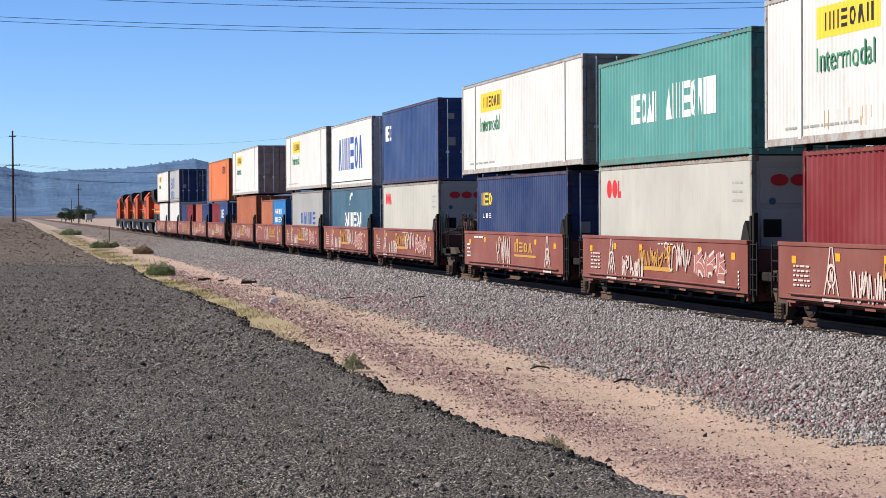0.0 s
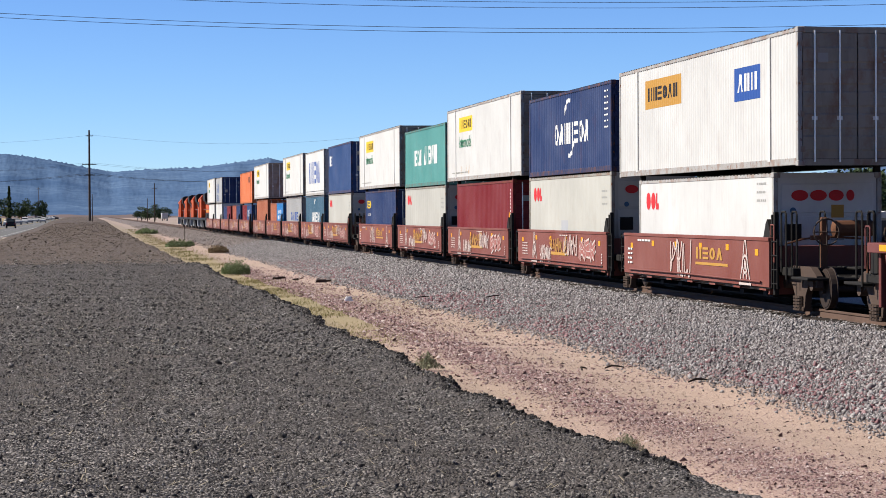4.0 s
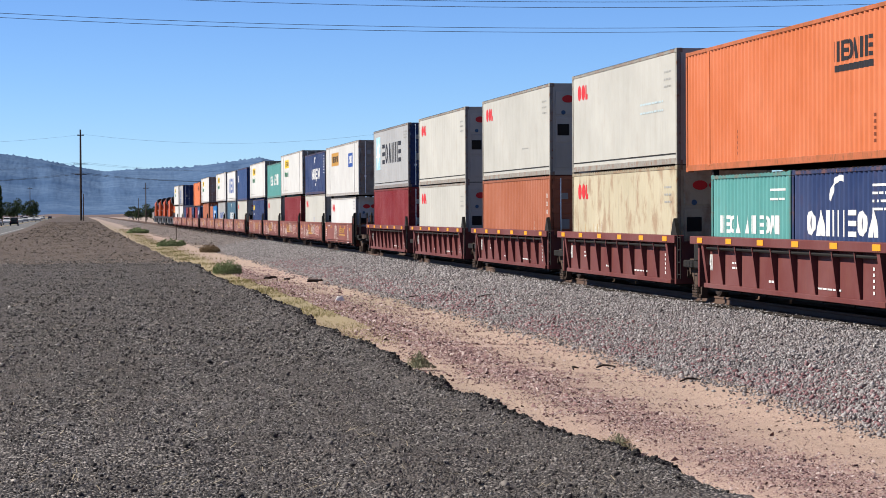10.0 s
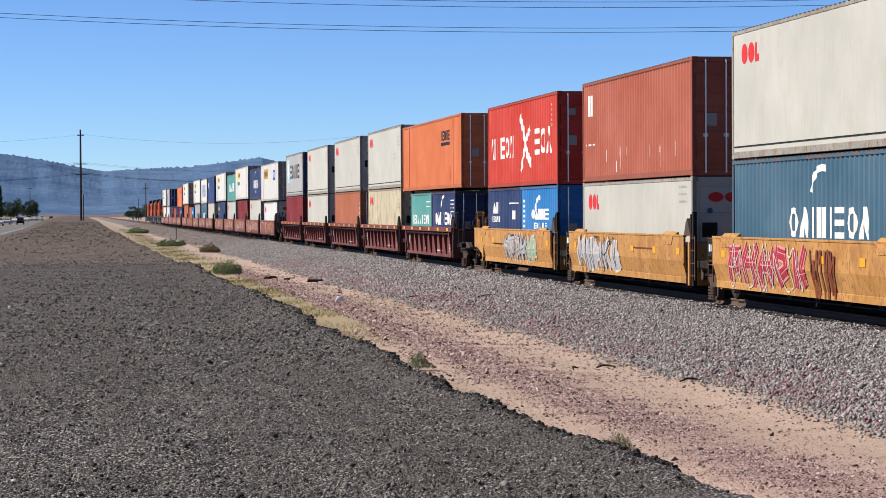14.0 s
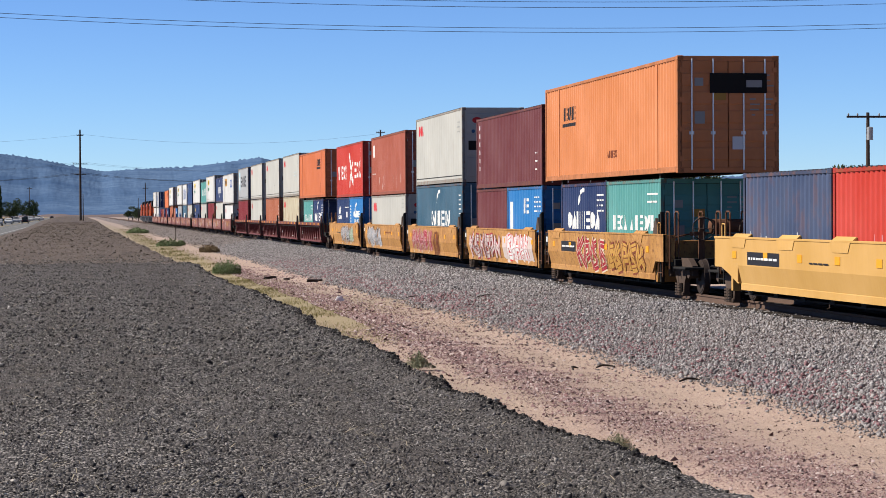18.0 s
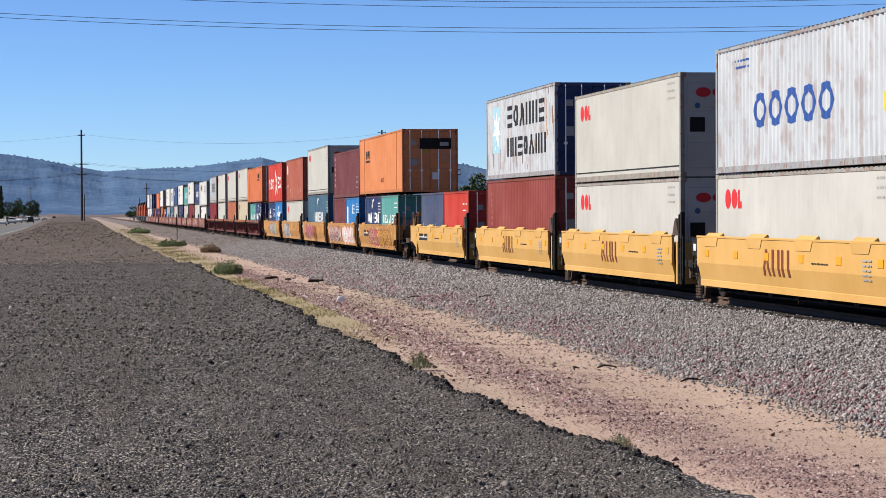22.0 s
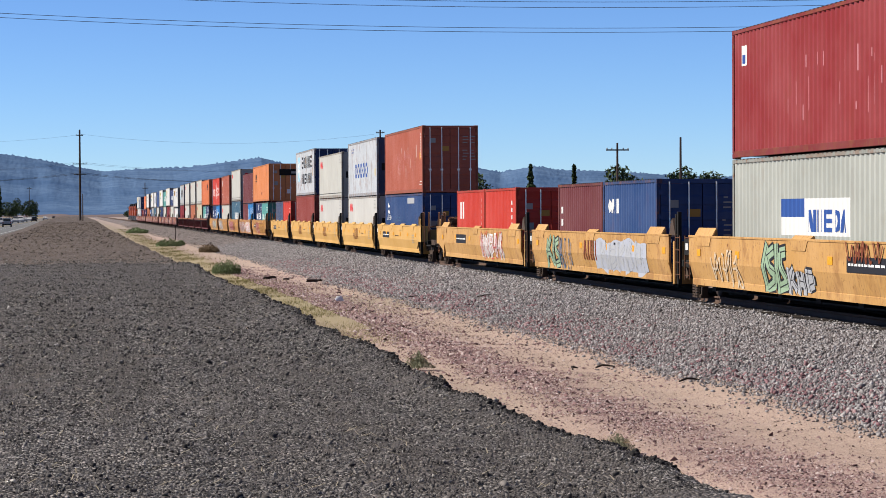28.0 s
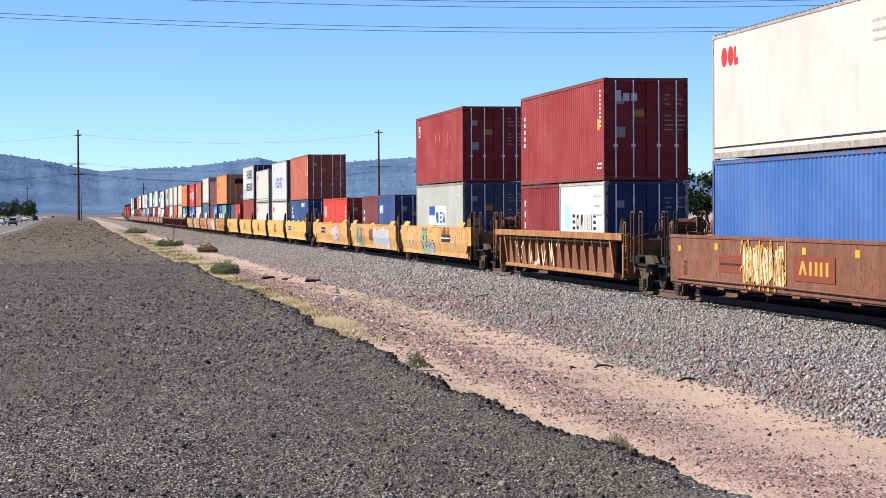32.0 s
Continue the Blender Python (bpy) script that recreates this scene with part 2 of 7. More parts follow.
def soil_mat():
    """Tan desert soil with paler wheel ruts along the track, reddish stone chips and dry grass in strips."""
    m, nt, b = nodes("desert_soil", 0.95)
    v = coords(nt)
    xyz = add(nt, "ShaderNodeSeparateXYZ", {"Vector": v})
    x, y = xyz.outputs[0], xyz.outputs[1]
    n = noise_tex(nt, v, 0.9, 6, 0.7)
    xw = add(nt, "ShaderNodeMath", {0: x, 1: add(nt, "ShaderNodeMath", {0: n, 1: 1.0}, operation="MULTIPLY").outputs[0]}, operation="ADD").outputs[0]
    fine = noise_tex(nt, v, 22.0, 6, 0.75)
    c = mix(nt, fine, (0.285, 0.19, 0.145), (0.475, 0.345, 0.28))
    grain = add(nt, "ShaderNodeTexVoronoi", {"Vector": v, "Scale": 55.0})
    speck = add(nt, "ShaderNodeSeparateColor", {"Color": grain.outputs["Color"]}).outputs[0]
    c = mix(nt, ramp(nt, speck, [(0.0, (0.75,)), (0.22, (0,))]), c, (0.17, 0.115, 0.09))
    c = mix(nt, ramp(nt, speck, [(0.82, (0,)), (1.0, (0.8,))]), c, (0.58, 0.48, 0.41))
    # the stony strip between the ruts
    def strip(x0, x1, soft):
        a = add(nt, "ShaderNodeMapRange", {"Value": xw, 1: x0 + 0.5 - soft, 2: x0 + 0.5 + soft}).outputs[0]
        e = add(nt, "ShaderNodeMapRange", {"Value": xw, 1: x1 + 0.5 - soft, 2: x1 + 0.5 + soft, 3: 1.0, 4: 0.0}).outputs[0]
        return add(nt, "ShaderNodeMath", {0: a, 1: e}, operation="MULTIPLY").outputs[0]
    spots = ramp(nt, noise_tex(nt, v, 14.0, 5, 0.7), [(0.4, (0.15,)), (0.6, (1,))])
    red = add(nt, "ShaderNodeMath", {0: strip(6.7, 8.2, 0.3), 1: spots}, operation="MULTIPLY").outputs[0]
    c = mix(nt, red, c, (0.245, 0.152, 0.142))
    far = add(nt, "ShaderNodeMapRange", {"Value": y, 1: 46.0, 2: 60.0}).outputs[0]
    tuft = ramp(nt, noise_tex(nt, v, 1.3, 6, 0.75), [(0.30, (0,)), (0.46, (1,))])
    g = add(nt, "ShaderNodeMath", {0: strip(4.0, 7.6, 0.4), 1: far}, operation="MULTIPLY").outputs[0]
    g = add(nt, "ShaderNodeMath", {0: g, 1: tuft}, operation="MULTIPLY").outputs[0]
    c = mix(nt, g, c, mix(nt, fine, (0.20, 0.158, 0.08), (0.34, 0.265, 0.15)))
    wide = noise_tex(nt, v, 0.02, 4, 0.6)
    c = mix(nt, ramp(nt, wide, [(0.45, (0,)), (0.7, (0.6,))]), c, (0.20, 0.18, 0.09))
    # from y 130 to 420 the soil turns a flatter grey-brown
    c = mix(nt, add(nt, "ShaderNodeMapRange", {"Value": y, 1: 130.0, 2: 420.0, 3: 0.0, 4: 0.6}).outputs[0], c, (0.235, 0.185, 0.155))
    nt.links.new(add(nt, "ShaderNodeHueSaturation", {"Value": GRIT, "Color": c}).outputs[0], b.inputs["Base Color"])
    hgt = add(nt, "ShaderNodeMath", {0: fine, 1: n}, operation="ADD").outputs[0]
    bump(nt, b, hgt, 0.5, 0.05)
    return m


def geo_lines(a, b, first, growth):
    out, s = [a], first
    while out[-1] < b:
        out.append(out[-1] + s)
        s *= growth
    out[-1] = b
    return out


def ground_z(X, Y):
    z = 0.05 * wob(X, Y, 0.5, 3) + 0.025 * wob(X, Y, 2.1, 4)
    rut = np.exp(-((X - 9.2) / 0.5) ** 2) + np.exp(-((X - 6.3) / 0.4) ** 2)
    z = z - 0.05 * rut * (Y > 5) * (Y < 400)
    near = np.clip((60 - np.abs(X)) / 30, 0, 1) * np.clip((700 - Y) / 300, 0, 1)
    z = z * near + 0.27 * np.clip((-5.5 - X) / 2.0, 0, 1)
    return z


xs = [-4800, -3000, -1800, -1000, -500, -250, -120, -70, -45, -30] + list(np.arange(-24, 4, 1.0)) + list(np.arange(4, 18, 0.2)) + list(np.arange(18, 40, 2.0)) + [45, 60, 80, 120, 200, 400, 800, 1500, 2800, 4800]
ys = [-4000, -1500, -500, -200, -90, -50, -30, -15, 0, 8] + geo_lines(14, 4800, 0.3, 1.02)
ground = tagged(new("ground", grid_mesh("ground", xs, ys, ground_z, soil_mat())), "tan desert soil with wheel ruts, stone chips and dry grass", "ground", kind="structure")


def mound_top(X, Y):
    return 1.15 + 0.45 * np.clip((Y - 250) / 230, 0, 1) ** 1.3 - 0.16 * np.clip((Y - 76) / 3, 0, 1)


def mound_z(X, Y):
    """The heap of asphalt millings: flat top, steep crumbling flank on the track's side."""
    right = 3.55 + 0.16 * wob(X * 0, Y, 0.8, 7) + 0.08 * wob(X * 0, Y, 3.0, 8)
    left = -5.6 - 0.004 * Y + 0.4 * wob(X * 0, Y, 0.25, 9)
    top = mound_top(X, Y) + 0.05 * wob(X, Y, 0.7, 10) + 0.045 * wob(X, Y, 1.3, 14) * np.clip((Y - 74) / 8, 0, 1) + 0.03 * wob(X, Y, 2.9, 11) + 0.02 * wob(X, Y, 9.0, 12) + 0.013 * wob(X, Y, 17.0, 13) + 0.006 * wob(X, Y, 29.0, 15)
    lip = np.exp(-((X - right + 0.25) / 0.25) ** 2) * 0.05
    down = np.clip((X - right) / 0.95, 0, 1)
    downl = np.clip((left - X) / 2.2, 0, 1)
    end = np.clip((1700 - Y) / 300, 0, 1)
    return (top + lip) * (1 - down) * (1 - downl) * end - 0.12 * np.maximum(down, downl) - 0.1 * (1 - end)


mill = pebbles("asphalt_millings", [(0.008, 0.0075, 0.0075), (0.045, 0.0405, 0.0385), (0.125, 0.113, 0.107), (0.42, 0.385, 0.36)], 0.021, soil=(0.145, 0.124, 0.109), soil_amount=0.14, depth=0.035, bands=(0.096, 0.083, 0.074))
# grain enlarged so that it shows at the camera's distance
browns = pebbles("crushed_brown_earth", [(0.03, 0.024, 0.021), (0.085, 0.066, 0.055), (0.125, 0.097, 0.08), (0.23, 0.187, 0.155)], 0.09, soil=(0.11, 0.083, 0.066), soil_amount=0.15, depth=0.06, bands=(0.125, 0.098, 0.08))
mx = list(np.arange(-9.5, -4.5, 0.5)) + list(np.arange(-4.5, 3.0, 0.075)) + list(np.arange(3.0, 4.7, 0.05)) + [4.8, 5.0]
tagged(new("gravel_mound", grid_mesh("gravel_mound", mx, [-30, -15, -5, 0, 5, 8] + geo_lines(12, 77.5, 0.075, 1.0055), mound_z, mill)),
       "long flat heap of dark grey asphalt millings", "gravel", kind="structure")
tagged(new("earth_bank", grid_mesh("earth_bank", [-14, -12, -10.5, -9.5, -8.5, -7.5, -6.5, -5.5] + list(np.arange(-5, 5.1, 0.25)), geo_lines(77.4, 1700, 0.4, 1.013), mound_z, browns)),
       "low bank of brown crushed earth running along the track", "earth", kind="structure")


def ballast_z(X, Y):
    a = np.abs(X - TRACK_X)
    toe = 5.38 + 0.07 * wob(X * 0, Y, 0.9, 21)
    z = np.interp(a, [0, 1.5, 1.9, 3.0], [0.55, 0.55, 0.53, 0.36])
    slope = 0.36 * np.clip((toe - a) / (toe - 3.0), 0, 1) - 0.12 * np.clip((a - toe) / 0.3, 0, 1)
    z = np.where(a > 3.0, slope, z)
    return z + (0.025 * wob(X, Y, 2.0, 22) + 0.012 * wob(X, Y, 7.0, 23)) * np.clip((a - 0.9) / 0.5, 0, 1)


def shade_bed(m, half):
    """Darkens the bed between the rails: the train's shade painted into its colour."""
    nt = m.node_tree
    b = nt.nodes["Principled BSDF"]
    old = b.inputs["Base Color"].links[0].from_socket
    x = add(nt, "ShaderNodeSeparateXYZ", {"Vector": coords(nt)}).outputs[0]
    d = add(nt, "ShaderNodeMath", {0: add(nt, "ShaderNodeMath", {0: x, 1: TRACK_X}, operation="SUBTRACT").outputs[0]}, operation="ABSOLUTE").outputs[0]
    f = add(nt, "ShaderNodeMapRange", {"Value": d, 1: half, 2: half + 0.35, 3: 0.85, 4: 0.0}).outputs[0]
    y = add(nt, "ShaderNodeSeparateXYZ", {"Vector": coords(nt)}).outputs[1]
    dusty = add(nt, "ShaderNodeMapRange", {"Value": y, 1: 150.0, 2: 450.0, 3: 0.0, 4: 0.65}).outputs[0]  # soil blown into the bed
    c = mix(nt, dusty, old, dimmed((0.205, 0.165, 0.15), GRIT))
    nt.links.new(mix(nt, f, c, (0.014, 0.012, 0.010)), b.inputs["Base Color"])
    return m


rock = pebbles("ballast_stone", [(0.025, 0.025, 0.026), (0.12, 0.11, 0.11), (0.24, 0.22, 0.22), (0.46, 0.435, 0.43)], 0.06, depth=0.07, soil=(0.20, 0.152, 0.135), soil_amount=0.12)
shade_bed(rock, 1.25)
bx = list(np.arange(TRACK_X - 6.2, TRACK_X - 1.0, 0.12)) + list(np.arange(TRACK_X - 1.0, TRACK_X + 6.3, 0.5))
tagged(new("ballast_bed", grid_mesh("ballast_bed", bx, [-480, -200, -60, -20, 0, 15] + geo_lines(22, 1900, 0.15, 1.008), ballast_z, rock)),
       "wide bed of grey crushed-rock track ballast", "ballast", kind="structure")

# rails and sleepers
rail_steel = plain("rusty_rail", (0.12, 0.075, 0.055), 0.75, 0.0, 0.3, 8.0)
tie_wood = plain("creosoted_wood", (0.045, 0.036, 0.03), 0.9, 0, 0.35, 5.0)
track = thing("railway_track", (TRACK_X, 0, 0), "single railway track, rusty rails on dark wooden sleepers", "railway track", kind="structure")
RAIL = [(-0.07, 0), (0.07, 0), (0.07, 0.012), (0.02, 0.03), (0.012, 0.11), (0.036, 0.13), (0.036, 0.165), (0.028, 0.172), (-0.028, 0.172), (-0.036, 0.165), (-0.036, 0.13), (-0.012, 0.11), (-0.02, 0.03), (-0.07, 0.012)]
for s in (-1, 1):
    part("rail", Form().prism([(x + s * 0.7525, z + RAIL_Z - 0.172) for x, z in RAIL], "y", -480, 1900), rail_steel, track, "rusty steel rail with a worn bright top")

# highway beyond the mound
asphalt = pebbles("highway_asphalt", [(0.10, 0.10, 0.10), (0.14, 0.14, 0.138), (0.18, 0.178, 0.172)], 0.02, depth=0.004)
line_white = plain("road_paint_white", (0.62, 0.62, 0.58), 0.8)
line_yellow = plain("road_paint_yellow", (0.55, 0.36, 0.06), 0.8)
road = thing("road", (0, 0, 0), "straight grey asphalt highway with painted lines", "road", kind="structure")
part("roadway", Form().box(-22.0, -9.0, -300, 4600, 0.10, 0.33), asphalt, road)
for x, mt in ((-21.4, line_white), (-9.7, line_white), (-15.65, line_yellow), (-15.35, line_yellow)):
    part("edge_line", Form().box(x - 0.06, x + 0.06, -300, 4600, 0.325, 0.336), mt, road)
dash = Form()
for k in range(100):
    for x in (-18.5, -12.6):
        dash.box(x - 0.06, x + 0.06, k * 12.0, k * 12.0 + 3.5, 0.325, 0.336)
part("lane_dashes", dash, line_white, road)
shoulder = plain("pale_shoulder_soil", (0.42, 0.36, 0.28), 0.95, 0, 0.2, 2.0)
tagged(new("road_shoulder", Form().box(-9.0, -7.2, -300, 2500, 0.1, 0.30).mesh("road_shoulder", shoulder)), "pale dirt shoulder beside the highway", "road shoulder", kind="structure")
dry = plain("dry_verge_grass", (0.36, 0.28, 0.14), 0.95, 0, 0.3, 1.0)
tagged(new("verge", Form().box(-60, -22.0, 250, 2500, 0.05, 0.34).mesh("verge", dry)), "dry yellow grass verge beyond the highway", "verge", kind="structure")


# ---- the mountains ----
def mountains():
    m, nt, b = nodes("hazed_mountain", 1.0)
    v = coords(nt)
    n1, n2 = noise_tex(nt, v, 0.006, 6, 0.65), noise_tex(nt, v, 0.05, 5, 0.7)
    # the blue haze of distance is painted into these base colours
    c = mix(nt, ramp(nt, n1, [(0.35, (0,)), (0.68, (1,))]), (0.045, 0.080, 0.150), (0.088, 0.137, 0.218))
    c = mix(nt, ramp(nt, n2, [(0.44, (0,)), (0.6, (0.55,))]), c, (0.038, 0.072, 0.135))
    nt.links.new(c, b.inputs["Base Color"])
    b.inputs["Specular IOR Level"].default_value = 0.0
    bump(nt, b, n2, 0.25, 8.0)
    # skyline: bearing (as a slope off the track's direction) and height (as a slope)
    line = [(-0.9, 30), (-0.45, 60), (-0.2, 95), (-0.034, 106), (-0.02, 98), (-0.008, 88), (0.01, 74), (0.025, 78), (0.047, 81), (0.064, 90), (0.079, 98), (0.09, 86), (0.104, 78),
            (0.118, 90), (0.136, 95), (0.148, 98), (0.163, 89), (0.175, 79), (0.185, 71), (0.2, 82), (0.212, 75), (0.23, 73), (0.26, 66), (0.286, 62), (0.308, 64), (0.33, 70), (0.343, 78), (0.36, 82), (0.5, 70), (0.9, 40)]
    az_ = np.concatenate([np.linspace(-0.9, -0.08, 90), np.linspace(-0.078, 0.42, 800), np.linspace(0.425, 0.9, 60)])
    prof = np.interp(az_, [p[0] for p in line], [p[1] for p in line]) / 4061.0
    rs = np.linspace(0, 1, 44)
    r = np.random.RandomState(5)
    A, S = np.meshgrid(az_, rs)
    D = 2700 + 1500 * S
    X, Y = A * D, D
    P = np.tile(prof, (len(rs), 1)) * 4200
    gully = wob(A * 900, S * 10, 0.09, 31) * 0.09 + wob(A * 900, S * 6, 0.3, 32) * 0.035
    tree = r.uniform(-1, 1, A.shape) * 0.5
    H = P * (np.sin(S * math.pi / 2) ** 1.25) * (1 + gully * np.clip((1 - S) * 1.6, 0, 1)) + tree * np.clip(S * 2, 0, 1) + 1.5 * (S > 0.96)
    H[0] = -2
    H = np.where(S >= 0.999, H + 1.0 + r.uniform(0, 1, A.shape) ** 3 * 3.4, H)  # single trees on the crest
    co = np.stack([X, Y, H], -1).reshape(-1, 3)
    ny, nx = A.shape
    i = np.arange((ny - 1) * (nx - 1))
    a = (i // (nx - 1)) * nx + i % (nx - 1)
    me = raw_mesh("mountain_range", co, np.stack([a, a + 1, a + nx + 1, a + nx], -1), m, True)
    tagged(new("mountain_range", me), "wooded mountain ridge on the horizon, blue haze painted into its colour", "mountains", kind="structure")


mountains()


def foothills():
    """Low bare rises of reddish desert at the foot of the range."""
    m = plain("reddish_desert_rise", (0.17, 0.125, 0.115), 1.0, 0, 0.3, 0.05)
    xs_, ys_ = np.linspace(-160, 160, 160), np.linspace(1800, 2200, 14)

    def z(X, Y):
        h = 1.6 + 1.6 * wob(X, Y * 0, 0.05, 61) + 0.6 * wob(X, Y, 0.2, 62)
        return np.maximum(h, 0.0) * np.sin(np.clip((Y - 1800) / 400, 0, 1) * math.pi) * np.clip((160 - np.abs(X)) / 60, 0, 1) - 0.2
    tagged(new("desert_rise", grid_mesh("desert_rise", xs_, ys_, z, m)), "low reddish desert rise before the mountains", "hill", kind="structure")


foothills()


# ---- plants ----
bark = plain("grey_bark", (0.12, 0.09, 0.065), 0.9, 0, 0.3, 8.0)


def leaf_mat(name, a, b_):
    if name in MATS:
        return MATS[name]
    m, nt, b = nodes(name, 0.75)
    g = add(nt, "ShaderNodeNewGeometry")
    c = mix(nt, g.outputs["Random Per Island"], dimmed(a), dimmed(b_))
    nt.links.new(c, b.inputs["Base Color"])
    b.inputs["Specular IOR Level"].default_value = 0.2
    MATS[name] = m
    return m


GREEN = leaf_mat("dark_leaves", (0.022, 0.042, 0.016), (0.06, 0.095, 0.03))
SAGE = leaf_mat("sage_leaves", (0.19, 0.20, 0.12), (0.40, 0.40, 0.27))
BUSH = leaf_mat("bush_leaves", (0.11, 0.16, 0.06), (0.27, 0.34, 0.16))
STRAW = leaf_mat("dry_stalks", (0.17, 0.11, 0.06), (0.33, 0.24, 0.13))


def leaves(n, place, size, seed, slim=0.55, rise=0.0):
    """Small bent leaf sprays at the places that place(r) gives, n of them."""
    r = np.random.RandomState(seed)
    co, fa = [], []
    for k in range(n):
        p = place(r)
        s = size * r.uniform(0.5, 1.4)
        d = r.normal(size=3)
        d[2] = abs(d[2]) + rise if rise else d[2]
        d /= np.linalg.norm(d)
        e = np.cross(d, r.normal(size=3))
        e /= np.linalg.norm(e)
        f = np.cross(d, e)
        o = len(co)
        co += [p - d * s, p + e * s * slim + f * s * 0.2, p + d * s, p - e * s * slim + f * s * 0.2]
        fa += [(o, o + 1, o + 2), (o, o + 2, o + 3)]
    return np.array(co), np.array(fa)


def tree(name, loc, height, width, seed, label, conical=False, mat=None, count=900):
    r = np.random.RandomState(seed)
    root = thing(name, loc, label, "tree", "")
    th = height * (0.12 if conical else 0.2)
    f = Form().tube([(0, 0, -0.3), (0.03 * width, 0, th * 0.5), (-0.02 * width, 0.02, th), (0, 0, height * 0.72)], [height * 0.028, height * 0.023, height * 0.018, 0.03], 7)
    tips = []
    for k in range(9):
        a, z0 = r.uniform(0, math.tau), r.uniform(th * 0.6, height * 0.58)
        tip = np.array([math.cos(a) * width * 0.33 * r.uniform(0.5, 1), math.sin(a) * width * 0.33 * r.uniform(0.5, 1), z0 + height * r.uniform(0.1, 0.26)])
        if not conical:
            f.tube([(0, 0, z0), tuple(tip * np.array([0.5, 0.5, 1]) - np.array([0, 0, height * 0.04])), tuple(tip)], [height * 0.012, height * 0.008, 0.02], 5)
        tips.append(tip)
    part("trunk", f, bark, root)
    tips.append(np.array([0, 0, height * 0.86]))

    def place(rr):
        if conical:
            u = rr.uniform(0.06, 1) ** 1.2
            rad = width * 0.5 * (1 - u) ** 0.8 * (0.6 + 0.4 * math.sin(u * 40)) * rr.uniform(0.2, 1)
            a = rr.uniform(0, math.tau)
            return np.array([math.cos(a) * rad, math.sin(a) * rad, height * u])
        t = tips[rr.randint(len(tips))]
        d = rr.normal(size=3)
        d /= np.linalg.norm(d)
        return t + d * np.array([width * 0.24, width * 0.24, height * 0.16]) * rr.uniform(0.35, 1)
    co, fa = leaves(int(count * 2.4), place, height * 0.033, seed)
    ob = new("crown", raw_mesh("crown", co, fa, mat or GREEN))
    ob.parent = root
    return root


def shrub(name, loc, w, h, n, mat, seed, label, leaf=0.05):
    r = np.random.RandomState(seed)
    tuft = name == "weed_tuft"
    root = thing(name, loc, label, "shrub")
    f = Form()
    for k in range(12):
        a = r.uniform(0, math.tau)
        f.tube([(0, 0, -0.05), (math.cos(a) * w * 0.2, math.sin(a) * w * 0.2, h * 0.45), (math.cos(a) * w * 0.42, math.sin(a) * w * 0.42, h * r.uniform(0.5, 0.95))], [h * 0.02, h * 0.014, h * 0.006], 4)
    part("stems", f, STRAW, root)

    def place(rr):
        a, q = rr.uniform(0, math.tau), rr.uniform(0, 1) ** 0.5
        top = h * (1 - 0.55 * q ** 2) * (0.8 + 0.2 * math.sin(a * 5 + seed))
        if tuft:
            q = min(1.0, abs(rr.normal(0, 0.45)))
            top = h * (1 - q ** 1.5) * (0.75 + 0.25 * math.sin(a * 3 + seed))
        return np.array([math.cos(a) * q * w * 0.5, math.sin(a) * q * w * 0.5, rr.uniform(0.0, 1) * top])
    co, fa = leaves(n, place, leaf, seed, 0.22 if tuft else 0.55, 0.8 if tuft else 0.0)
    ob = new("foliage", raw_mesh("foliage", co, fa, mat))
    ob.parent = root
    return root


shrub("desert_shrub", (6.8, 107, 0), 1.35, 0.72, 5200, BUSH, 1, "rounded grey-green desert shrub at the foot of the ballast", 0.03)
shrub("desert_shrub", (7.6, 196, 0), 2.2, 0.75, 2200, BUSH, 2, "low grey-green desert shrub in dry grass", 0.06)
shrub("desert_shrub", (8.9, 203, 0), 0.8, 0.5, 900, BUSH, 3, "small grey-green shrub in dry grass", 0.06)
shrub("tumbleweed", (9.3, 166, 0.0), 1.5, 0.6, 2600, STRAW, 4, "rust-brown dried tumbleweed on the ballast's foot", 0.05)
shrub("weed_tuft", (6.05, 41, 0), 0.62, 0.30, 1800, SAGE, 5, "pale green weed tuft at the mound's foot", 0.025)
shrub("weed_tuft", (6.22, 26.2, 0), 0.55, 0.21, 2200, SAGE, 6, "pale green weed tuft on bare soil", 0.016)
shrub("weed_tuft", (6.1, 23.7, 0), 0.5, 0.17, 1600, STRAW, 7, "dry brown weed tuft on bare soil", 0.016)
shrub("desert_shrub", (8.3, 330, 0), 3.2, 0.9, 1500, BUSH, 8, "low green shrub beside the earth bank", 0.12)

# trees beyond the highway
k = 0
for x, y, h, w, con in ((-36, 880, 10, 8, 0), (-31, 900, 9, 9, 0), (-28.5, 860, 13, 3.4, 1), (-27, 930, 7.5, 7, 0), (-24.5, 950, 9, 8, 0), (-21.8, 1000, 8, 7, 0), (-22.2, 1120, 9.5, 8, 0), (-20.4, 1130, 8, 3, 1), (-33, 820, 10, 8, 0), (-38, 850, 12, 9, 0)):
    k += 1
    tree("cypress_tree" if con else "shade_tree", (x, y, 0.25), h, w, 40 + k, "dark green cypress beyond the highway" if con else "dark green shade tree beyond the highway", bool(con), None, 800)
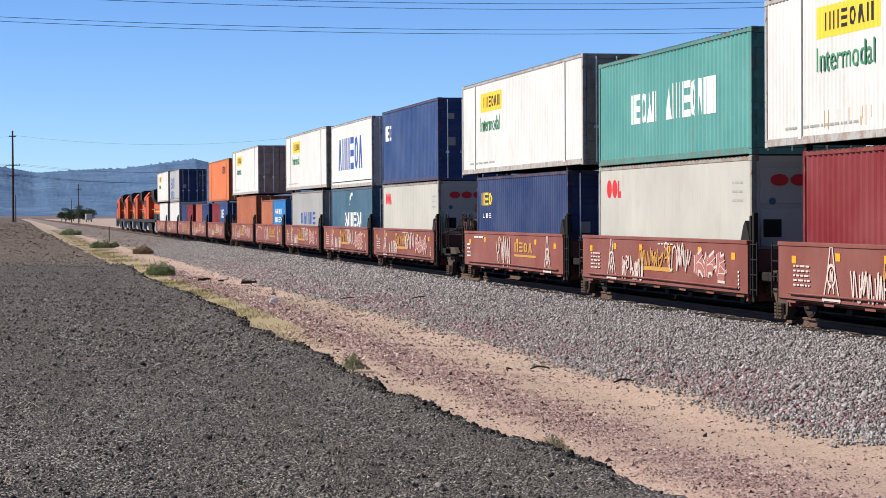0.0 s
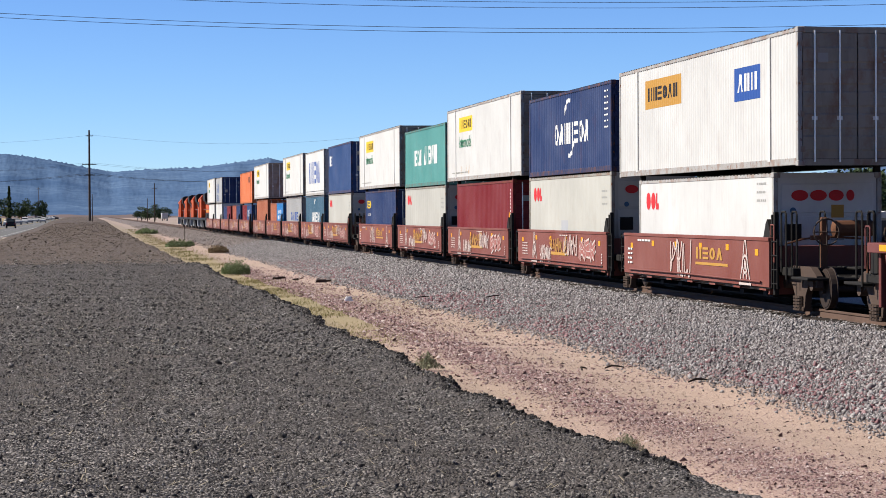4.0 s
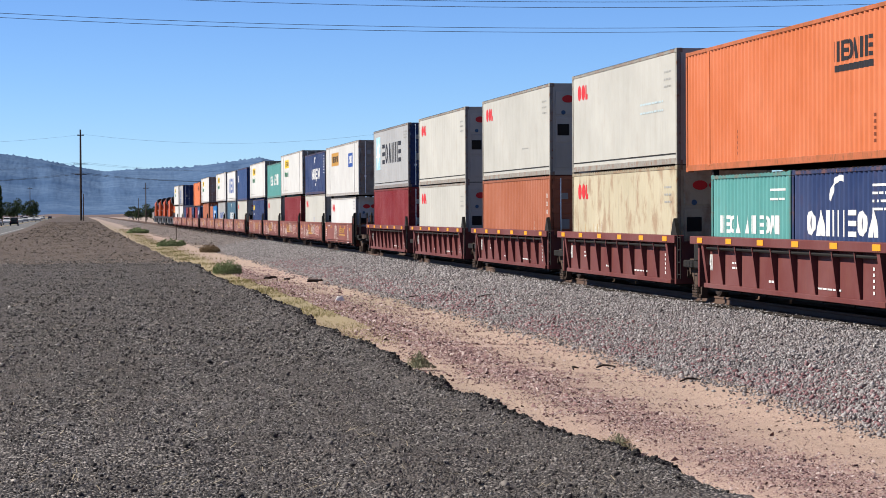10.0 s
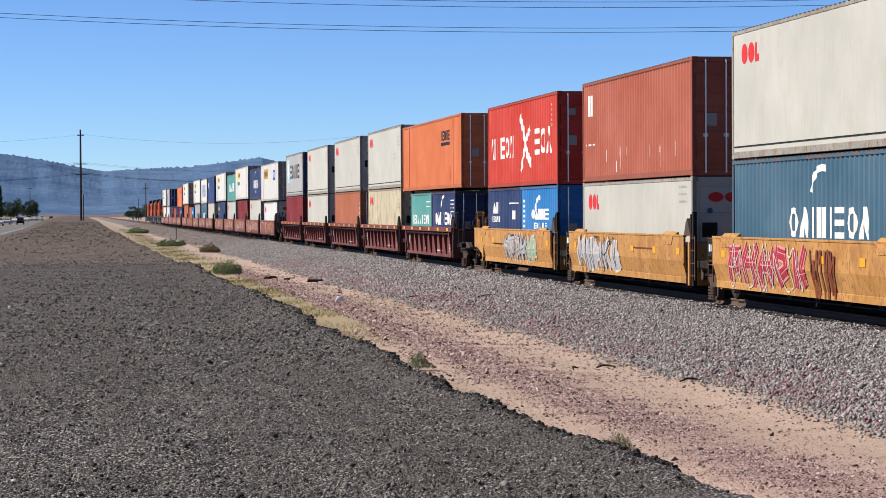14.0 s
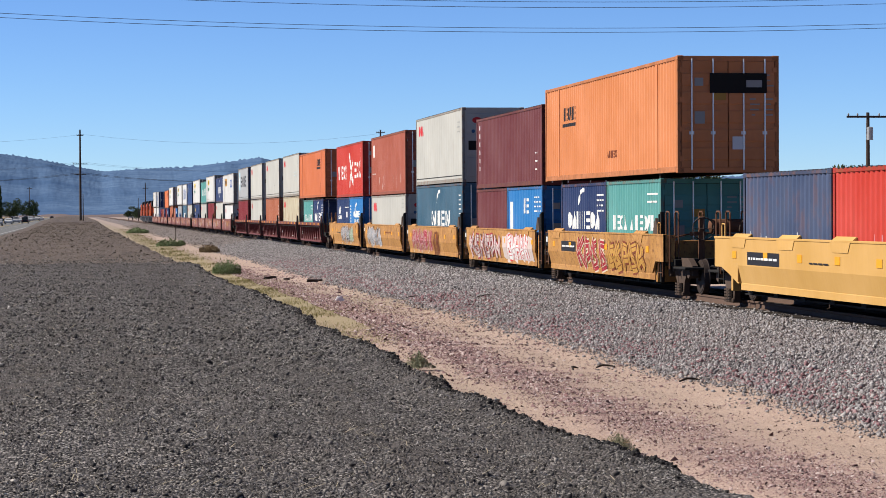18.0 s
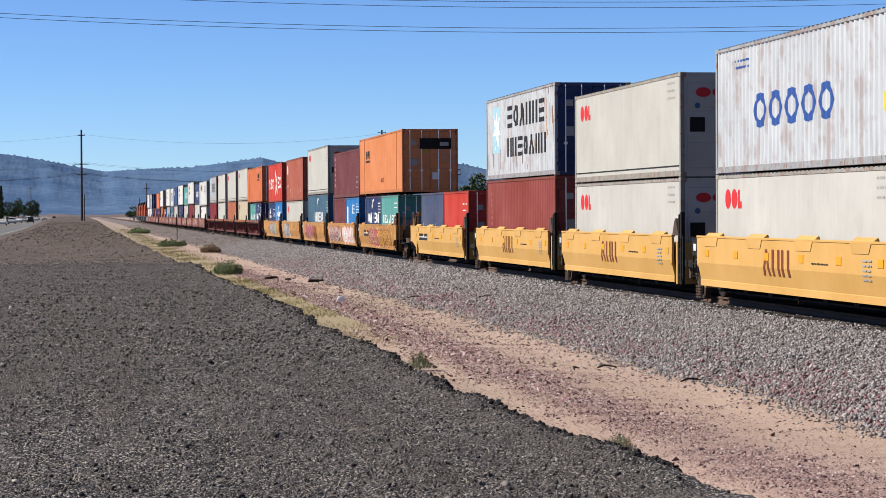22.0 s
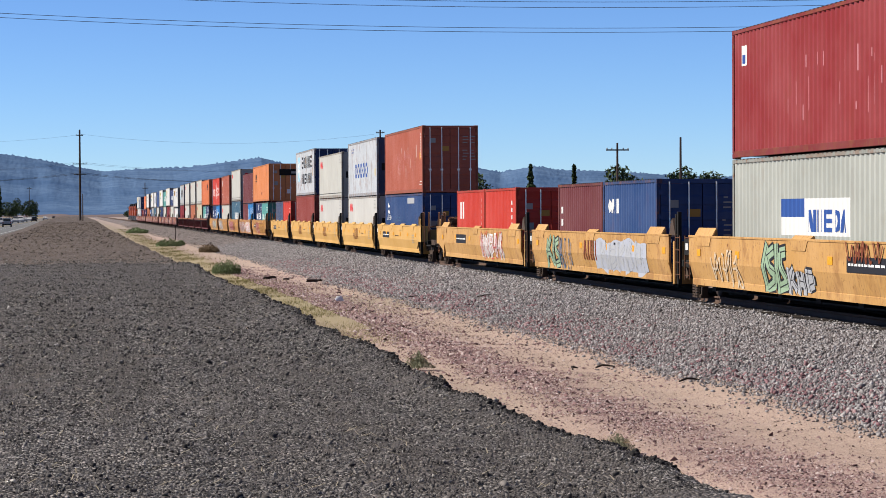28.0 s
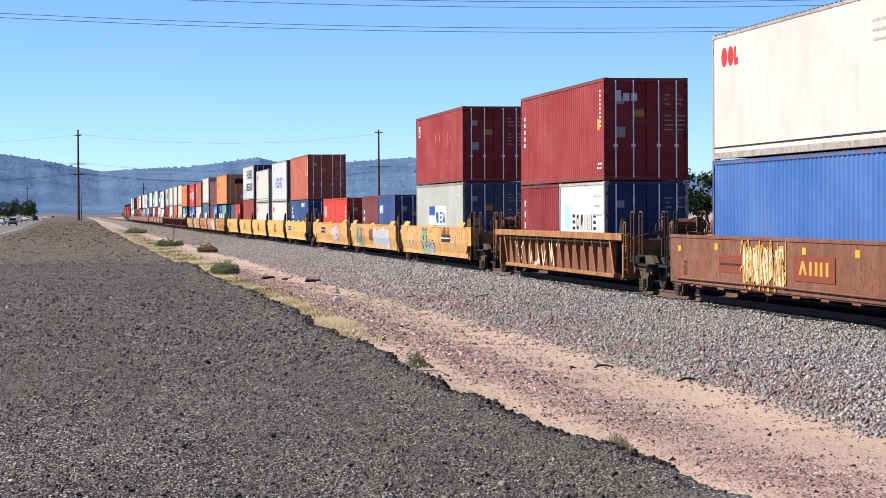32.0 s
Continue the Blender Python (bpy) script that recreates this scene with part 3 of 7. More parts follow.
# trees beyond the railway
for x, y, h, w, con in ((71.5, 300, 8.9, 8, 0), (76, 310, 7.6, 7, 0), (80.5, 300, 8.6, 9, 0), (85.5, 305, 8.2, 7, 0), (65.5, 330, 9.6, 3.2, 1), (72, 330, 9.5, 1.9, 1), (63.5, 365, 9.0, 7, 0), (90, 290, 8.0, 9, 0), (59.4, 180, 5.8, 6, 0), (62.8, 184, 6.4, 7, 0), (66, 190, 6.6, 8, 0),
                        (70, 200, 6.8, 8, 0), (22, 960, 6, 8, 0), (25, 980, 5.5, 7, 0), (29, 1000, 7, 9, 0), (33, 1010, 6, 9, 0)):
    k += 1
    tree("cypress_tree" if con else "shade_tree", (x, y, 0.0), h, w, 40 + k, "slender dark conifer behind the railway" if con else "leafy green tree behind the railway", bool(con), None, 1000)

# ---- poles and wires ----
pole_wood = plain("weathered_pole_wood", (0.075, 0.055, 0.045), 0.85, 0, 0.3, 4.0)
glass_dark = plain("insulator_porcelain", (0.25, 0.24, 0.23), 0.35)
wire_mat = plain("wire_aluminium", (0.05, 0.05, 0.055), 0.6, 0.0, 0.1)
grey_metal = plain("galvanised_grey", (0.42, 0.43, 0.44), 0.5, 0.3, 0.15)


def utility_pole(loc, height, r, arms, label, transformer=False, yaw=0.0):
    """arms: (height, half length) each."""
    root = thing("utility_pole", loc, label, "utility pole")
    root.rotation_euler[2] = radians(yaw)
    part("shaft", Form().tube([(0, 0, -0.5), (0, 0, height * 0.5), (0, 0, height)], [r, r * 0.85, r * 0.65], 10), pole_wood, root)
    for z, half in arms:
        arm = part("crossarm", Form().box(-half, half, -0.08 - r * 0.6, 0.05 - r * 0.6, z - 0.07, z + 0.07, 0.01), pole_wood, root)
        for s in (-0.92, -0.5, 0.5, 0.92):
            part("insulator", Form().tube([(s * half, -r * 0.6, z + 0.07), (s * half, -r * 0.6, z + 0.16), (s * half, -r * 0.6, z + 0.24)], [0.05, 0.07, 0.035], 8), glass_dark, arm)
    if transformer:
        part("transformer", Form().tube([(0.0, -r - 0.22, height - 1.9), (0, -r - 0.22, height - 1.05), (0, -r - 0.22, height - 1.0)], [0.22, 0.22, 0.1], 12), grey_metal, root, "grey cylindrical transformer")
    return root


def wire(a, b, sag, r, steps=24):
    a, b = Vector(a), Vector(b)
    pts = []
    for i in range(steps + 1):
        s = i / steps
        p = a.lerp(b, s)
        p.z -= sag * 4 * s * (1 - s)
        pts.append(p)
    return Form().tube(pts, r, 5)


utility_pole((0.45, 480, 1.0), 19.2, 0.27, [(18.0, 0.7), (12.1, 1.45), (9.9, 1.2)], "tall weathered wooden power pole on the earth bank")
utility_pole((0.95, 470, 1.0), 5.9, 0.12, [], "short wooden stub pole beside a tall power pole")
utility_pole((63, 480, 0), 20.2, 0.26, [(12.4, 2.1), (19.6, 0.9)], "tall wooden power pole behind the railway")
utility_pole((-62, 480, 0), 20.0, 0.26, [(19.0, 0.7), (13.2, 1.45), (11.0, 1.2)], "tall wooden power pole beyond the highway")
utility_pole((53.7, 151.5, 0), 9.5, 0.17, [(9.2, 1.55)], "wooden utility pole with a crossarm and transformer", True)
utility_pole((57.1, 240, 0), 10.1, 0.16, [(9.35, 1.25)], "wooden utility pole with a crossarm")
utility_pole((55.0, 206, 0), 9.6, 0.14, [], "plain wooden utility pole behind the railway")
utility_pole((54, 332, 0), 9.2, 0.16, [(9.0, 1.2), (8.3, 1.2)], "wooden utility pole with two crossarms")
utility_pole((54, 360, 0), 9.4, 0.16, [(9.2, 1.2)], "wooden utility pole with a crossarm")
utility_pole((21.5, 750, 0), 12.8, 0.2, [(11.0, 0.9)], "wooden utility pole beside the railway")
utility_pole((22.0, 860, 0), 8.6, 0.16, [], "short wooden pole beside the railway")
utility_pole((-20.6, 1000, 0), 14.5, 0.2, [(13.8, 1.0)], "wooden utility pole beyond the highway")
line = thing("power_line", (0, 0, 0), "thin dark power wires spanning between tall poles", "power line", "", "structure")
for z, s in ((13.4, 1.35), (13.4, -1.35), (11.2, 1.1), (11.2, -1.1), (19.2, 0.6)):
    r_ = 0.028 if z < 12 else 0.014
    part("wire", wire((0.45 + s, 479.7, z), (63 + s, 479.7, z + 0.3), 2.0, r_), wire_mat, line)
    part("wire", wire((-62 + s, 479.7, z + 0.3), (0.45 + s, 479.7, z), 2.0, r_), wire_mat, line)
span = thing("power_line", (0, 0, 0), "pairs of dark power wires spanning high over the railway", "power line", "", "structure")
for dz, dy in ((0, 0), (0.42, 0.6), (2.2, 0.0), (2.75, 0.6)):
    part("wire", wire((-62, 200 + dy, 23.5 + dz), (132, 200 + dy, 23.1 + dz), 4.6, 0.022, 40), wire_mat, span)

# a low shed and parked trailers behind the railway
shed_wall = paint("shed_wall", (0.55, 0.53, 0.48), 0.4, 0.8)
shed_roof = paint("shed_roof", (0.74, 0.74, 0.72), 0.3, 0.6)


def shed(loc, lx, ly, hz, label, kind="shed"):
    root = thing(kind, loc, label, kind)
    part("wall", Form().box(-lx / 2, lx / 2, -ly / 2, ly / 2, -0.1, hz, 0.02), shed_wall, root)
    part("roof", Form().prism([(-lx / 2 - 0.3, hz), (lx / 2 + 0.3, hz), (0, hz + lx * 0.12)], "y", -ly / 2 - 0.3, ly / 2 + 0.3), shed_roof, root, "white sheet-metal roof")
    part("door", Form().box(-0.45, 0.45, -ly / 2 - 0.03, -ly / 2 + 0.01, 0, 2.0), black_door, root)
    part("window", Form().box(1.0, 1.8, -ly / 2 - 0.03, -ly / 2 + 0.01, 0.9, 1.7), black_door, root)


black_door = plain("dark_opening", (0.05, 0.05, 0.055), 0.4)
shed((57.6, 173, 0), 5.2, 6, 2.5, "low pale shed with a white sheet-metal roof")
shed((62.0, 176, 0), 4.5, 6, 2.2, "low pale shed with a white sheet-metal roof")


def trailer(loc, label):
    root = thing("parked_trailer", loc, label, "trailer", "trailers by the railway")
    part("body", Form().box(-1.25, 1.25, -4, 4, 0.9, 3.3, 0.06), shed_roof, root)
    for x in (-1.0, 1.0):
        for y in (-2.6, -1.6):
            part("wheel", Form().disc((0, 0, 0), 0.48, 0.14, "x", 14), black_door, root, at=(x, y, 0.46), key=("trailer_wheel",))
        part("support_leg", Form().box(-0.06, 0.06, -0.06, 0.06, -0.05, 0.95), black_door, root, at=(x * 0.8, 2.6, 0), key=("trailer_leg",))


for x, y in ((17.2 + 6.2, 1050), (20.3 + 7.0, 1070), (31, 940)):
    trailer((x, y, 0), "white box trailer parked near the railway")

# marker post, litter and sticks beside the track
post = thing("marker_post", (10.15, 244, 0), "thin dark steel marker post beside the ballast", "post")
part("shaft", Form().box(-0.04, 0.04, -0.03, 0.03, -0.2, 1.65, 0.01), pole_wood, post)


# ---- the train ----
TRAIN = []  # (thing, place along the train, height)
SPEED, SLOWING = 12.264, -0.00412

COL = {
    "white": (0.80, 0.80, 0.78), "bone": (0.66, 0.645, 0.60), "cream": (0.63, 0.56, 0.39), "ooclgrey": (0.60, 0.59, 0.53), "palegrey": (0.47, 0.475, 0.475), "bluegrey": (0.64, 0.68, 0.72), "dirtywhite": (0.42, 0.375, 0.31), "greygreen": (0.50, 0.52, 0.47),
    "navy": (0.028, 0.055, 0.165), "blue": (0.035, 0.085, 0.24), "steelblue": (0.07, 0.165, 0.25), "skyblue": (0.03, 0.235, 0.60), "brightblue": (0.055, 0.16, 0.46), "teal": (0.125, 0.41, 0.385),
    "orange": (0.80, 0.22, 0.08), "paleorange": (0.84, 0.30, 0.11), "rustorange": (0.52, 0.17, 0.085), "brown": (0.49, 0.13, 0.078), "oxide": (0.33, 0.062, 0.048), "darkred": (0.26, 0.024, 0.03), "red": (0.68, 0.058, 0.035),
    "texred": (0.34, 0.036, 0.038), "maroon": (0.20, 0.05, 0.055), "slate": (0.07, 0.10, 0.19),
}
WEAR = {"dirtywhite": 0.9, "cream": 0.75, "white": 0.3, "ooclgrey": 0.25, "slate": 0.5, "brown": 0.35, "paleorange": 0.3, "bluegrey": 0.62}


def cpaint(key):
    return paint("paint_" + key, COL[key], WEAR.get(key, 0.3), 0.5, chips=0.70)


steel = plain("lock_rod_steel", (0.85, 0.85, 0.83), 0.38, 0.5, 0.2)
black_steel = plain("grimy_black_steel", (0.018, 0.0165, 0.015), 0.8, 0.0, 0.4, 3.0)
rusty = plain("dark_rusty_iron", (0.15, 0.066, 0.036), 0.85, 0.0, 0.5, 5.0)
cast = plain("brown_grimy_cast_iron", (0.085, 0.058, 0.045), 0.8, 0.0, 0.35, 4.0)
wheel_steel = plain("wheel_steel", (0.05, 0.036, 0.03), 0.6, 0.1, 0.25)
ink = {k: plain("marking_" + k, c, 0.6, 0, 0.08, 5.0, 0.05) for k, c in {
    "white": (0.78, 0.78, 0.76), "black": (0.02, 0.02, 0.025), "red": (0.62, 0.03, 0.035), "yellow": (0.80, 0.55, 0.05), "green": (0.06, 0.24, 0.13), "blue": (0.03, 0.09, 0.33),
    "aqua": (0.36, 0.62, 0.74), "orange": (0.78, 0.34, 0.02), "brown": (0.20, 0.05, 0.02), "silver": (0.42, 0.43, 0.45), "gold": (0.50, 0.27, 0.06), "mint": (0.30, 0.42, 0.28), "pink": (0.6, 0.25, 0.28), "faint": (0.36, 0.36, 0.34), "paleaqua": (0.48, 0.60, 0.64), "steel": (0.06, 0.13, 0.24), "crimson": (0.36, 0.028, 0.04), "chalk": (0.60, 0.50, 0.46), "ghost": (0.62, 0.50, 0.36), "wagonred": (0.36, 0.14, 0.12), "haze": (0.42, 0.44, 0.50)}.items()}


def corrugated(L, H, deep, pitch, flip):
    """A corrugated steel panel in the plane x = 0, L along y, H along z, ribs standing out by deep."""
    n = max(3, int(round(L / pitch)))
    p = L / n
    prof = []
    for k in range(n):
        y = -L / 2 + k * p
        prof += [(y, 0), (y + 0.27 * p, 0), (y + 0.5 * p, -deep), (y + 0.77 * p, -deep)]
    prof.append((L / 2, 0))
    s = 1 if flip else -1
    f = Form()
    v = [(-s * d, y, z) for z in (0, H) for y, d in prof]
    m = len(prof)
    f.add(v, [(i, i + 1, m + i + 1, m + i) for i in range(m - 1)])
    return f


def container(u, z, L, H, W, col, end="D", ribs="deep", endcol=None, label="", logos=(), group="shipping containers on the train"):
    """A steel box: posts, rails, panels, roof, doors with lock rods, castings; its face towards -x is the side that the sun lights."""
    mat = cpaint(col)
    emat = cpaint(endcol) if endcol else mat
    fmat = paint("frame_" + col, tuple(c * (0.62 if min(COL[col]) > 0.3 else 0.72) for c in COL[col]), 0.95, 0.6, chips=0.56)  # rubbed and rusted edges
    long_box = L > 14
    root = thing("shipping_container", (TRACK_X, u, z), label, "container", group)
    hw, hl = W / 2, L / 2
    key = (L, H, W)
    for sx in (-1, 1):
        for sy in (-1, 1):
            part("corner_post", Form().box(-0.05, 0.05, -0.06, 0.06, 0.12, H - 0.12, 0.008), fmat, root, at=(sx * (hw - 0.05), sy * (hl - 0.06), 0), key=("post", H))
            for zz in (0, H - 0.118):
                part("corner_casting", Form().box(-0.081, 0.081, -0.089, 0.089, 0, 0.118, 0.012), fmat, root, at=(sx * (hw - 0.079), sy * (hl - 0.087), zz), key=("casting",))
        part("top_rail", Form().box(-0.035, 0.035, -hl + 0.15, hl - 0.15, H - 0.10, H - 0.012, 0.008), fmat, root, at=(sx * (hw - 0.038), 0, 0), key=("toprail", L, H))
        part("bottom_rail", Form().box(-0.03, 0.03, -hl + 0.15, hl - 0.15, 0.02, 0.17, 0.008), fmat, root, at=(sx * (hw - 0.032), 0, 0), key=("botrail", L))
        deep, pitch = RIB[ribs]
        part("side_panel", lambda: corrugated(L - 0.22, H - 0.25, deep, pitch, sx > 0), mat, root, at=(sx * (hw - 0.014 - deep), 0, 0.16), key=("side", L, H, ribs, sx))
    part("roof", Form().box(-hw + 0.06, hw - 0.06, -hl + 0.1, hl - 0.1, H - 0.05, H - 0.025), mat, root, key=("roof",) + key)
    part("underframe", lambda: under_form(W, L), black_steel, root, key=("under",) + key)
    part("front_panel", lambda: turned(corrugated(W - 0.2, H - 0.24, 0.03, 0.25, True)), emat, root, at=(0, hl - 0.05, 0.12), key=("front", H, W))
    part("door_header", Form().box(-hw + 0.1, hw - 0.1, -hl + 0.01, -hl + 0.1, H - 0.13, H - 0.01), emat, root, key=("header",) + key)
    part("door_sill", Form().box(-hw + 0.1, hw - 0.1, -hl + 0.01, -hl + 0.1, 0.01, 0.14), emat, root, key=("sill",) + key)
    if end == "D":
        rc = Form()
        r = random.Random(int(u * 10) + int(H * 100))
        for k in range(7):
            zz = H - 0.5 - k * 0.13 - (0.2 if k > 2 else 0)
            for q in range(2):
                x0 = hw * (0.42 + 0.28 * q) + r.uniform(0, 0.05)
                rc.box(x0, x0 + r.uniform(0.08, 0.26), -hl - 0.012, -hl - 0.006, zz, zz + 0.035)
        part("door_print", rc, ink["faint"], root, kind="stuff")
        for k, (x, z_, w_, h_, mk) in enumerate(((-0.86, H - 0.75, 0.22, 0.2, "faint"), (-0.86, H * 0.42, 0.26, 0.3, "faint"), (-0.4, H * 0.62, 0.34, 0.2, "gold"))):
            if r.random() < 0.75:
                part("notice_plate", Form().box(x, x + w_, -hl - 0.012, -hl - 0.006, z_, z_ + h_), ink[mk], root)
        if col == "texred" and u < -70:
            for k, (x0, x1) in enumerate(((-0.86, -0.72), (-0.66, -0.48), (-0.43, -0.26))):
                part("emblem", Form().box(x0, x1, -hl - 0.014, -hl - 0.007, H - 0.66, H - (0.36 if k == 0 else 0.44)), ink["white"], root, "plain white company mark")
        if col == "paleorange":
            # raised black panel added for the darkness of a recess
            part("vent_panel", Form().box(-0.48, 0.98, -hl - 0.035, -hl - 0.012, H * 0.68, H * 0.85, 0.01), black_steel, root, "black panel in place of a dark recess")
            part("notice_plate", Form().box(0.45, 0.85, -hl - 0.044, -hl - 0.036, H * 0.73, H * 0.79), ink["faint"], root)
            part("notice_plate", Form().box(0.1, 0.42, -hl - 0.02, -hl - 0.012, H * 0.2, H * 0.31), ink["white"], root)
        for sx in (-1, 1):
            d = part("door", lambda: door_form(W, H, sx), emat, root, at=(0, -hl + 0.045, 0), key=("door", W, H, sx))
            for k in range(4):
                part("hinge", Form().box(-0.05, 0.05, -0.05, -0.005, -0.06, 0.06), emat, d, at=(sx * (hw - 0.11), 0, 0.35 + k * (H - 0.7) / 3), key=("hinge",))
            for q in (0.3, 0.72):
                part("lock_rod", Form().tube([(0, -0.055, 0.08), (0, -0.055, H - 0.08)], 0.02, 6).box(-0.06, 0.06, -0.05, 0.0, 0.95, 1.03), steel, d, at=(sx * hw * q, 0, 0), key=("rod", H))
    else:
        unit = part("reefer_unit", lambda: reefer_form(W, H), emat, root, at=(0, -hl, 0), key=("reefer", W, H))
        hb = hw - 0.19
        for k, (x0, x1, z0, z1) in enumerate(((-hb, hb, 0.66 * H, H - 0.25), (-hb, 0.55, 0.36 * H, 0.63 * H), (0.6, hb, 0.36 * H, 0.63 * H), (-hb, hb, 0.22, 0.33 * H))):
            part("unit_cover", Form().box(x0, x1, 0.0, 0.03, z0, z1, 0.01), emat, unit, key=("cover", k, W, H))
        part("grille", Form().box(-0.19, 0.19, -0.012, 0.012, 0, 0.36, 0.01), black_steel, root, at=(-0.78, -hl, H * 0.43), key=("grille",))
        part("grille", Form().box(-0.15, 0.15, -0.012, 0.012, 0, 0.36, 0.01), ink["faint"], root, at=(0.22, -hl, H * 0.43), key=("grille2",))
        for k, (x0, x1) in enumerate(((-0.82, -0.44), (-0.4, -0.02), (0.02, 0.36), (0.42, 0.6))):
            part("emblem", Form().prism([((x0 + x1) / 2 + (x1 - x0) / 2 * math.cos(i * math.tau / 14), 0.12 + 0.12 * math.sin(i * math.tau / 14)) for i in range(14)], "y", -0.012, 0.012), ink["red"], root, "red company mark", at=(0, -hl - 0.004, H - 0.62), key=("endmark", k))
        part("notice_plate", Form().box(-0.14, 0.14, -0.012, 0.012, 0, 0.28), ink["gold"], root, at=(0.22, -hl, H * 0.62), key=("plate",))
        part("dial", Form().disc((0, 0, 0), 0.07, 0.012, "y", 14), ink["steel"], root, at=(-0.78, -hl, H * 0.68), key=("dial",))
    if ribs == "flat":  # cooled boxes: a dark joint above the base
        part("base_joint", Form().box(-hw - 0.003, -hw + 0.01, -hl + 0.16, hl - 0.16, 0.27, 0.295), black_steel, root, key=("joint", L, W))
    # painted shadow dots of the ribs along the roof edge
    if not long_box or ribs != "deep":
        part("roof_edge", lambda: rib_shadows(L, W, H), black_steel, root, key=("rib_mark",) + key, kind="stuff")
    if long_box:
        for sx in (-1, 1):
            for sy in (-1, 1):
                part("lifting_post", Form().box(-0.02, 0.02, -0.09, 0.09, 0.12, H - 0.1, 0.006), mat, root, at=(sx * (hw - 0.012), sy * 6.03, 0), key=("lift", H))
                part("twist_lock", Form().box(-0.07, 0.07, -0.07, 0.07, -0.102, 0.03, 0.01), black_steel, root, at=(sx * 1.14, sy * 6.0, 0), key=("lock",))
    decorate(root, hw, hl, H, logos, ribs)
    TRAIN.append((root, u, z))
    return root


def rib_shadows(L, W, H):
    """Dark marks above the side rail that stand in for the ribs' shadows."""
    f = Form()
    n = int(L / 0.28)
    for k in range(n):
        y = -L / 2 + 0.2 + (L - 0.4) * (k + 0.25) / n
        f.box(-W / 2 + 0.001, -W / 2 + 0.05, y, y + 0.11, H - 0.028, H - 0.004)
    return f


def turned(f):
    f.v = [(y, -x, z) for x, y, z in f.v]
    return f


def under_form(W, L):
    f = Form()
    for k in range(int(L / 1.2)):
        y = -L / 2 + 0.5 + k * 1.2
        f.box(-W / 2 + 0.07, W / 2 - 0.07, y, y + 0.06, 0.03, 0.14)
    f.box(-W / 2 + 0.07, W / 2 - 0.07, -L / 2 + 0.12, L / 2 - 0.12, 0.14, 0.165)
    return f


def door_form(W, H, sx):
    """A door leaf with five shallow pressed bays."""
    hw = W / 2 - 0.11
    x0, x1 = (0.012, hw) if sx > 0 else (-hw, -0.012)
    front = [(-0.03, 0.15)]
    step = (H - 0.6) / 5
    for k in range(5):
        z = 0.3 + k * step
        front += [(-0.03, z), (-0.048, z + 0.04), (-0.048, z + step - 0.16), (-0.03, z + step - 0.12)]
    front.append((-0.03, H - 0.14))
    return Form().prism([(0.0, H - 0.14), (0.0, 0.15)] + front, "x", x0, x1)


def reefer_form(W, H):
    hw = W / 2 - 0.11
    return Form().box(-hw, hw, 0.02, 0.07, 0.14, H - 0.13)


# markings: plain shapes on the sun-lit side; s runs from the far end, h from the bottom, in metres
def meander(s0, s1, h0, h1, n, stroke=0.22, seed=0):
    """n plain shapes in a row (bars, wedges, discs), of the size of the company's mark."""
    out = []
    w = (s1 - s0) / n
    for k in range(n):
        a, b = s0 + k * w + w * 0.1, s0 + (k + 1) * w - w * 0.1
        t, v, q = (b - a) * min(0.34, stroke * 1.3), (h1 - h0) * 0.2, (k * 2 + seed) % 5 if seed >= 0 else 4
        box = lambda c, d, e, f: [(c, e), (d, e), (d, f), (c, f)]
        if q in (0, 3):
            out += [box(a, a + t, h0, h1), box(b - t, b, h0, h1)]
        elif q == 1:
            c, u = (a + b) / 2, t * 0.95
            out += [[(a, h0), (a + u, h0), (c + u / 2, h1), (c - u / 2, h1)], [(b - u, h0), (b, h0), (c + u / 2, h1), (c - u / 2, h1)]]
        elif q == 2:
            out += [box(a, b, h1 - v, h1), box(a, b, h0, h0 + v), box(a, b, (h0 + h1) / 2 - v / 2, (h0 + h1) / 2 + v / 2)]
        else:
            ring = [(math.cos(i * math.tau / 12), math.sin(i * math.tau / 12)) for i in range(13)]
            c, m, rx, ry = (a + b) / 2, (h0 + h1) / 2, (b - a) / 2, (h1 - h0) / 2
            out += [[(c + rx * p[0], m + ry * p[1]), (c + rx * q_[0], m + ry * q_[1]), (c + (rx - t) * q_[0], m + (ry - v) * q_[1]), (c + (rx - t) * p[0], m + (ry - v) * p[1])] for p, q_ in zip(ring, ring[1:])]
    return out


RIB = {"deep": (0.036, 0.278), "fine": (0.018, 0.203), "flat": (0.004, 0.61)}


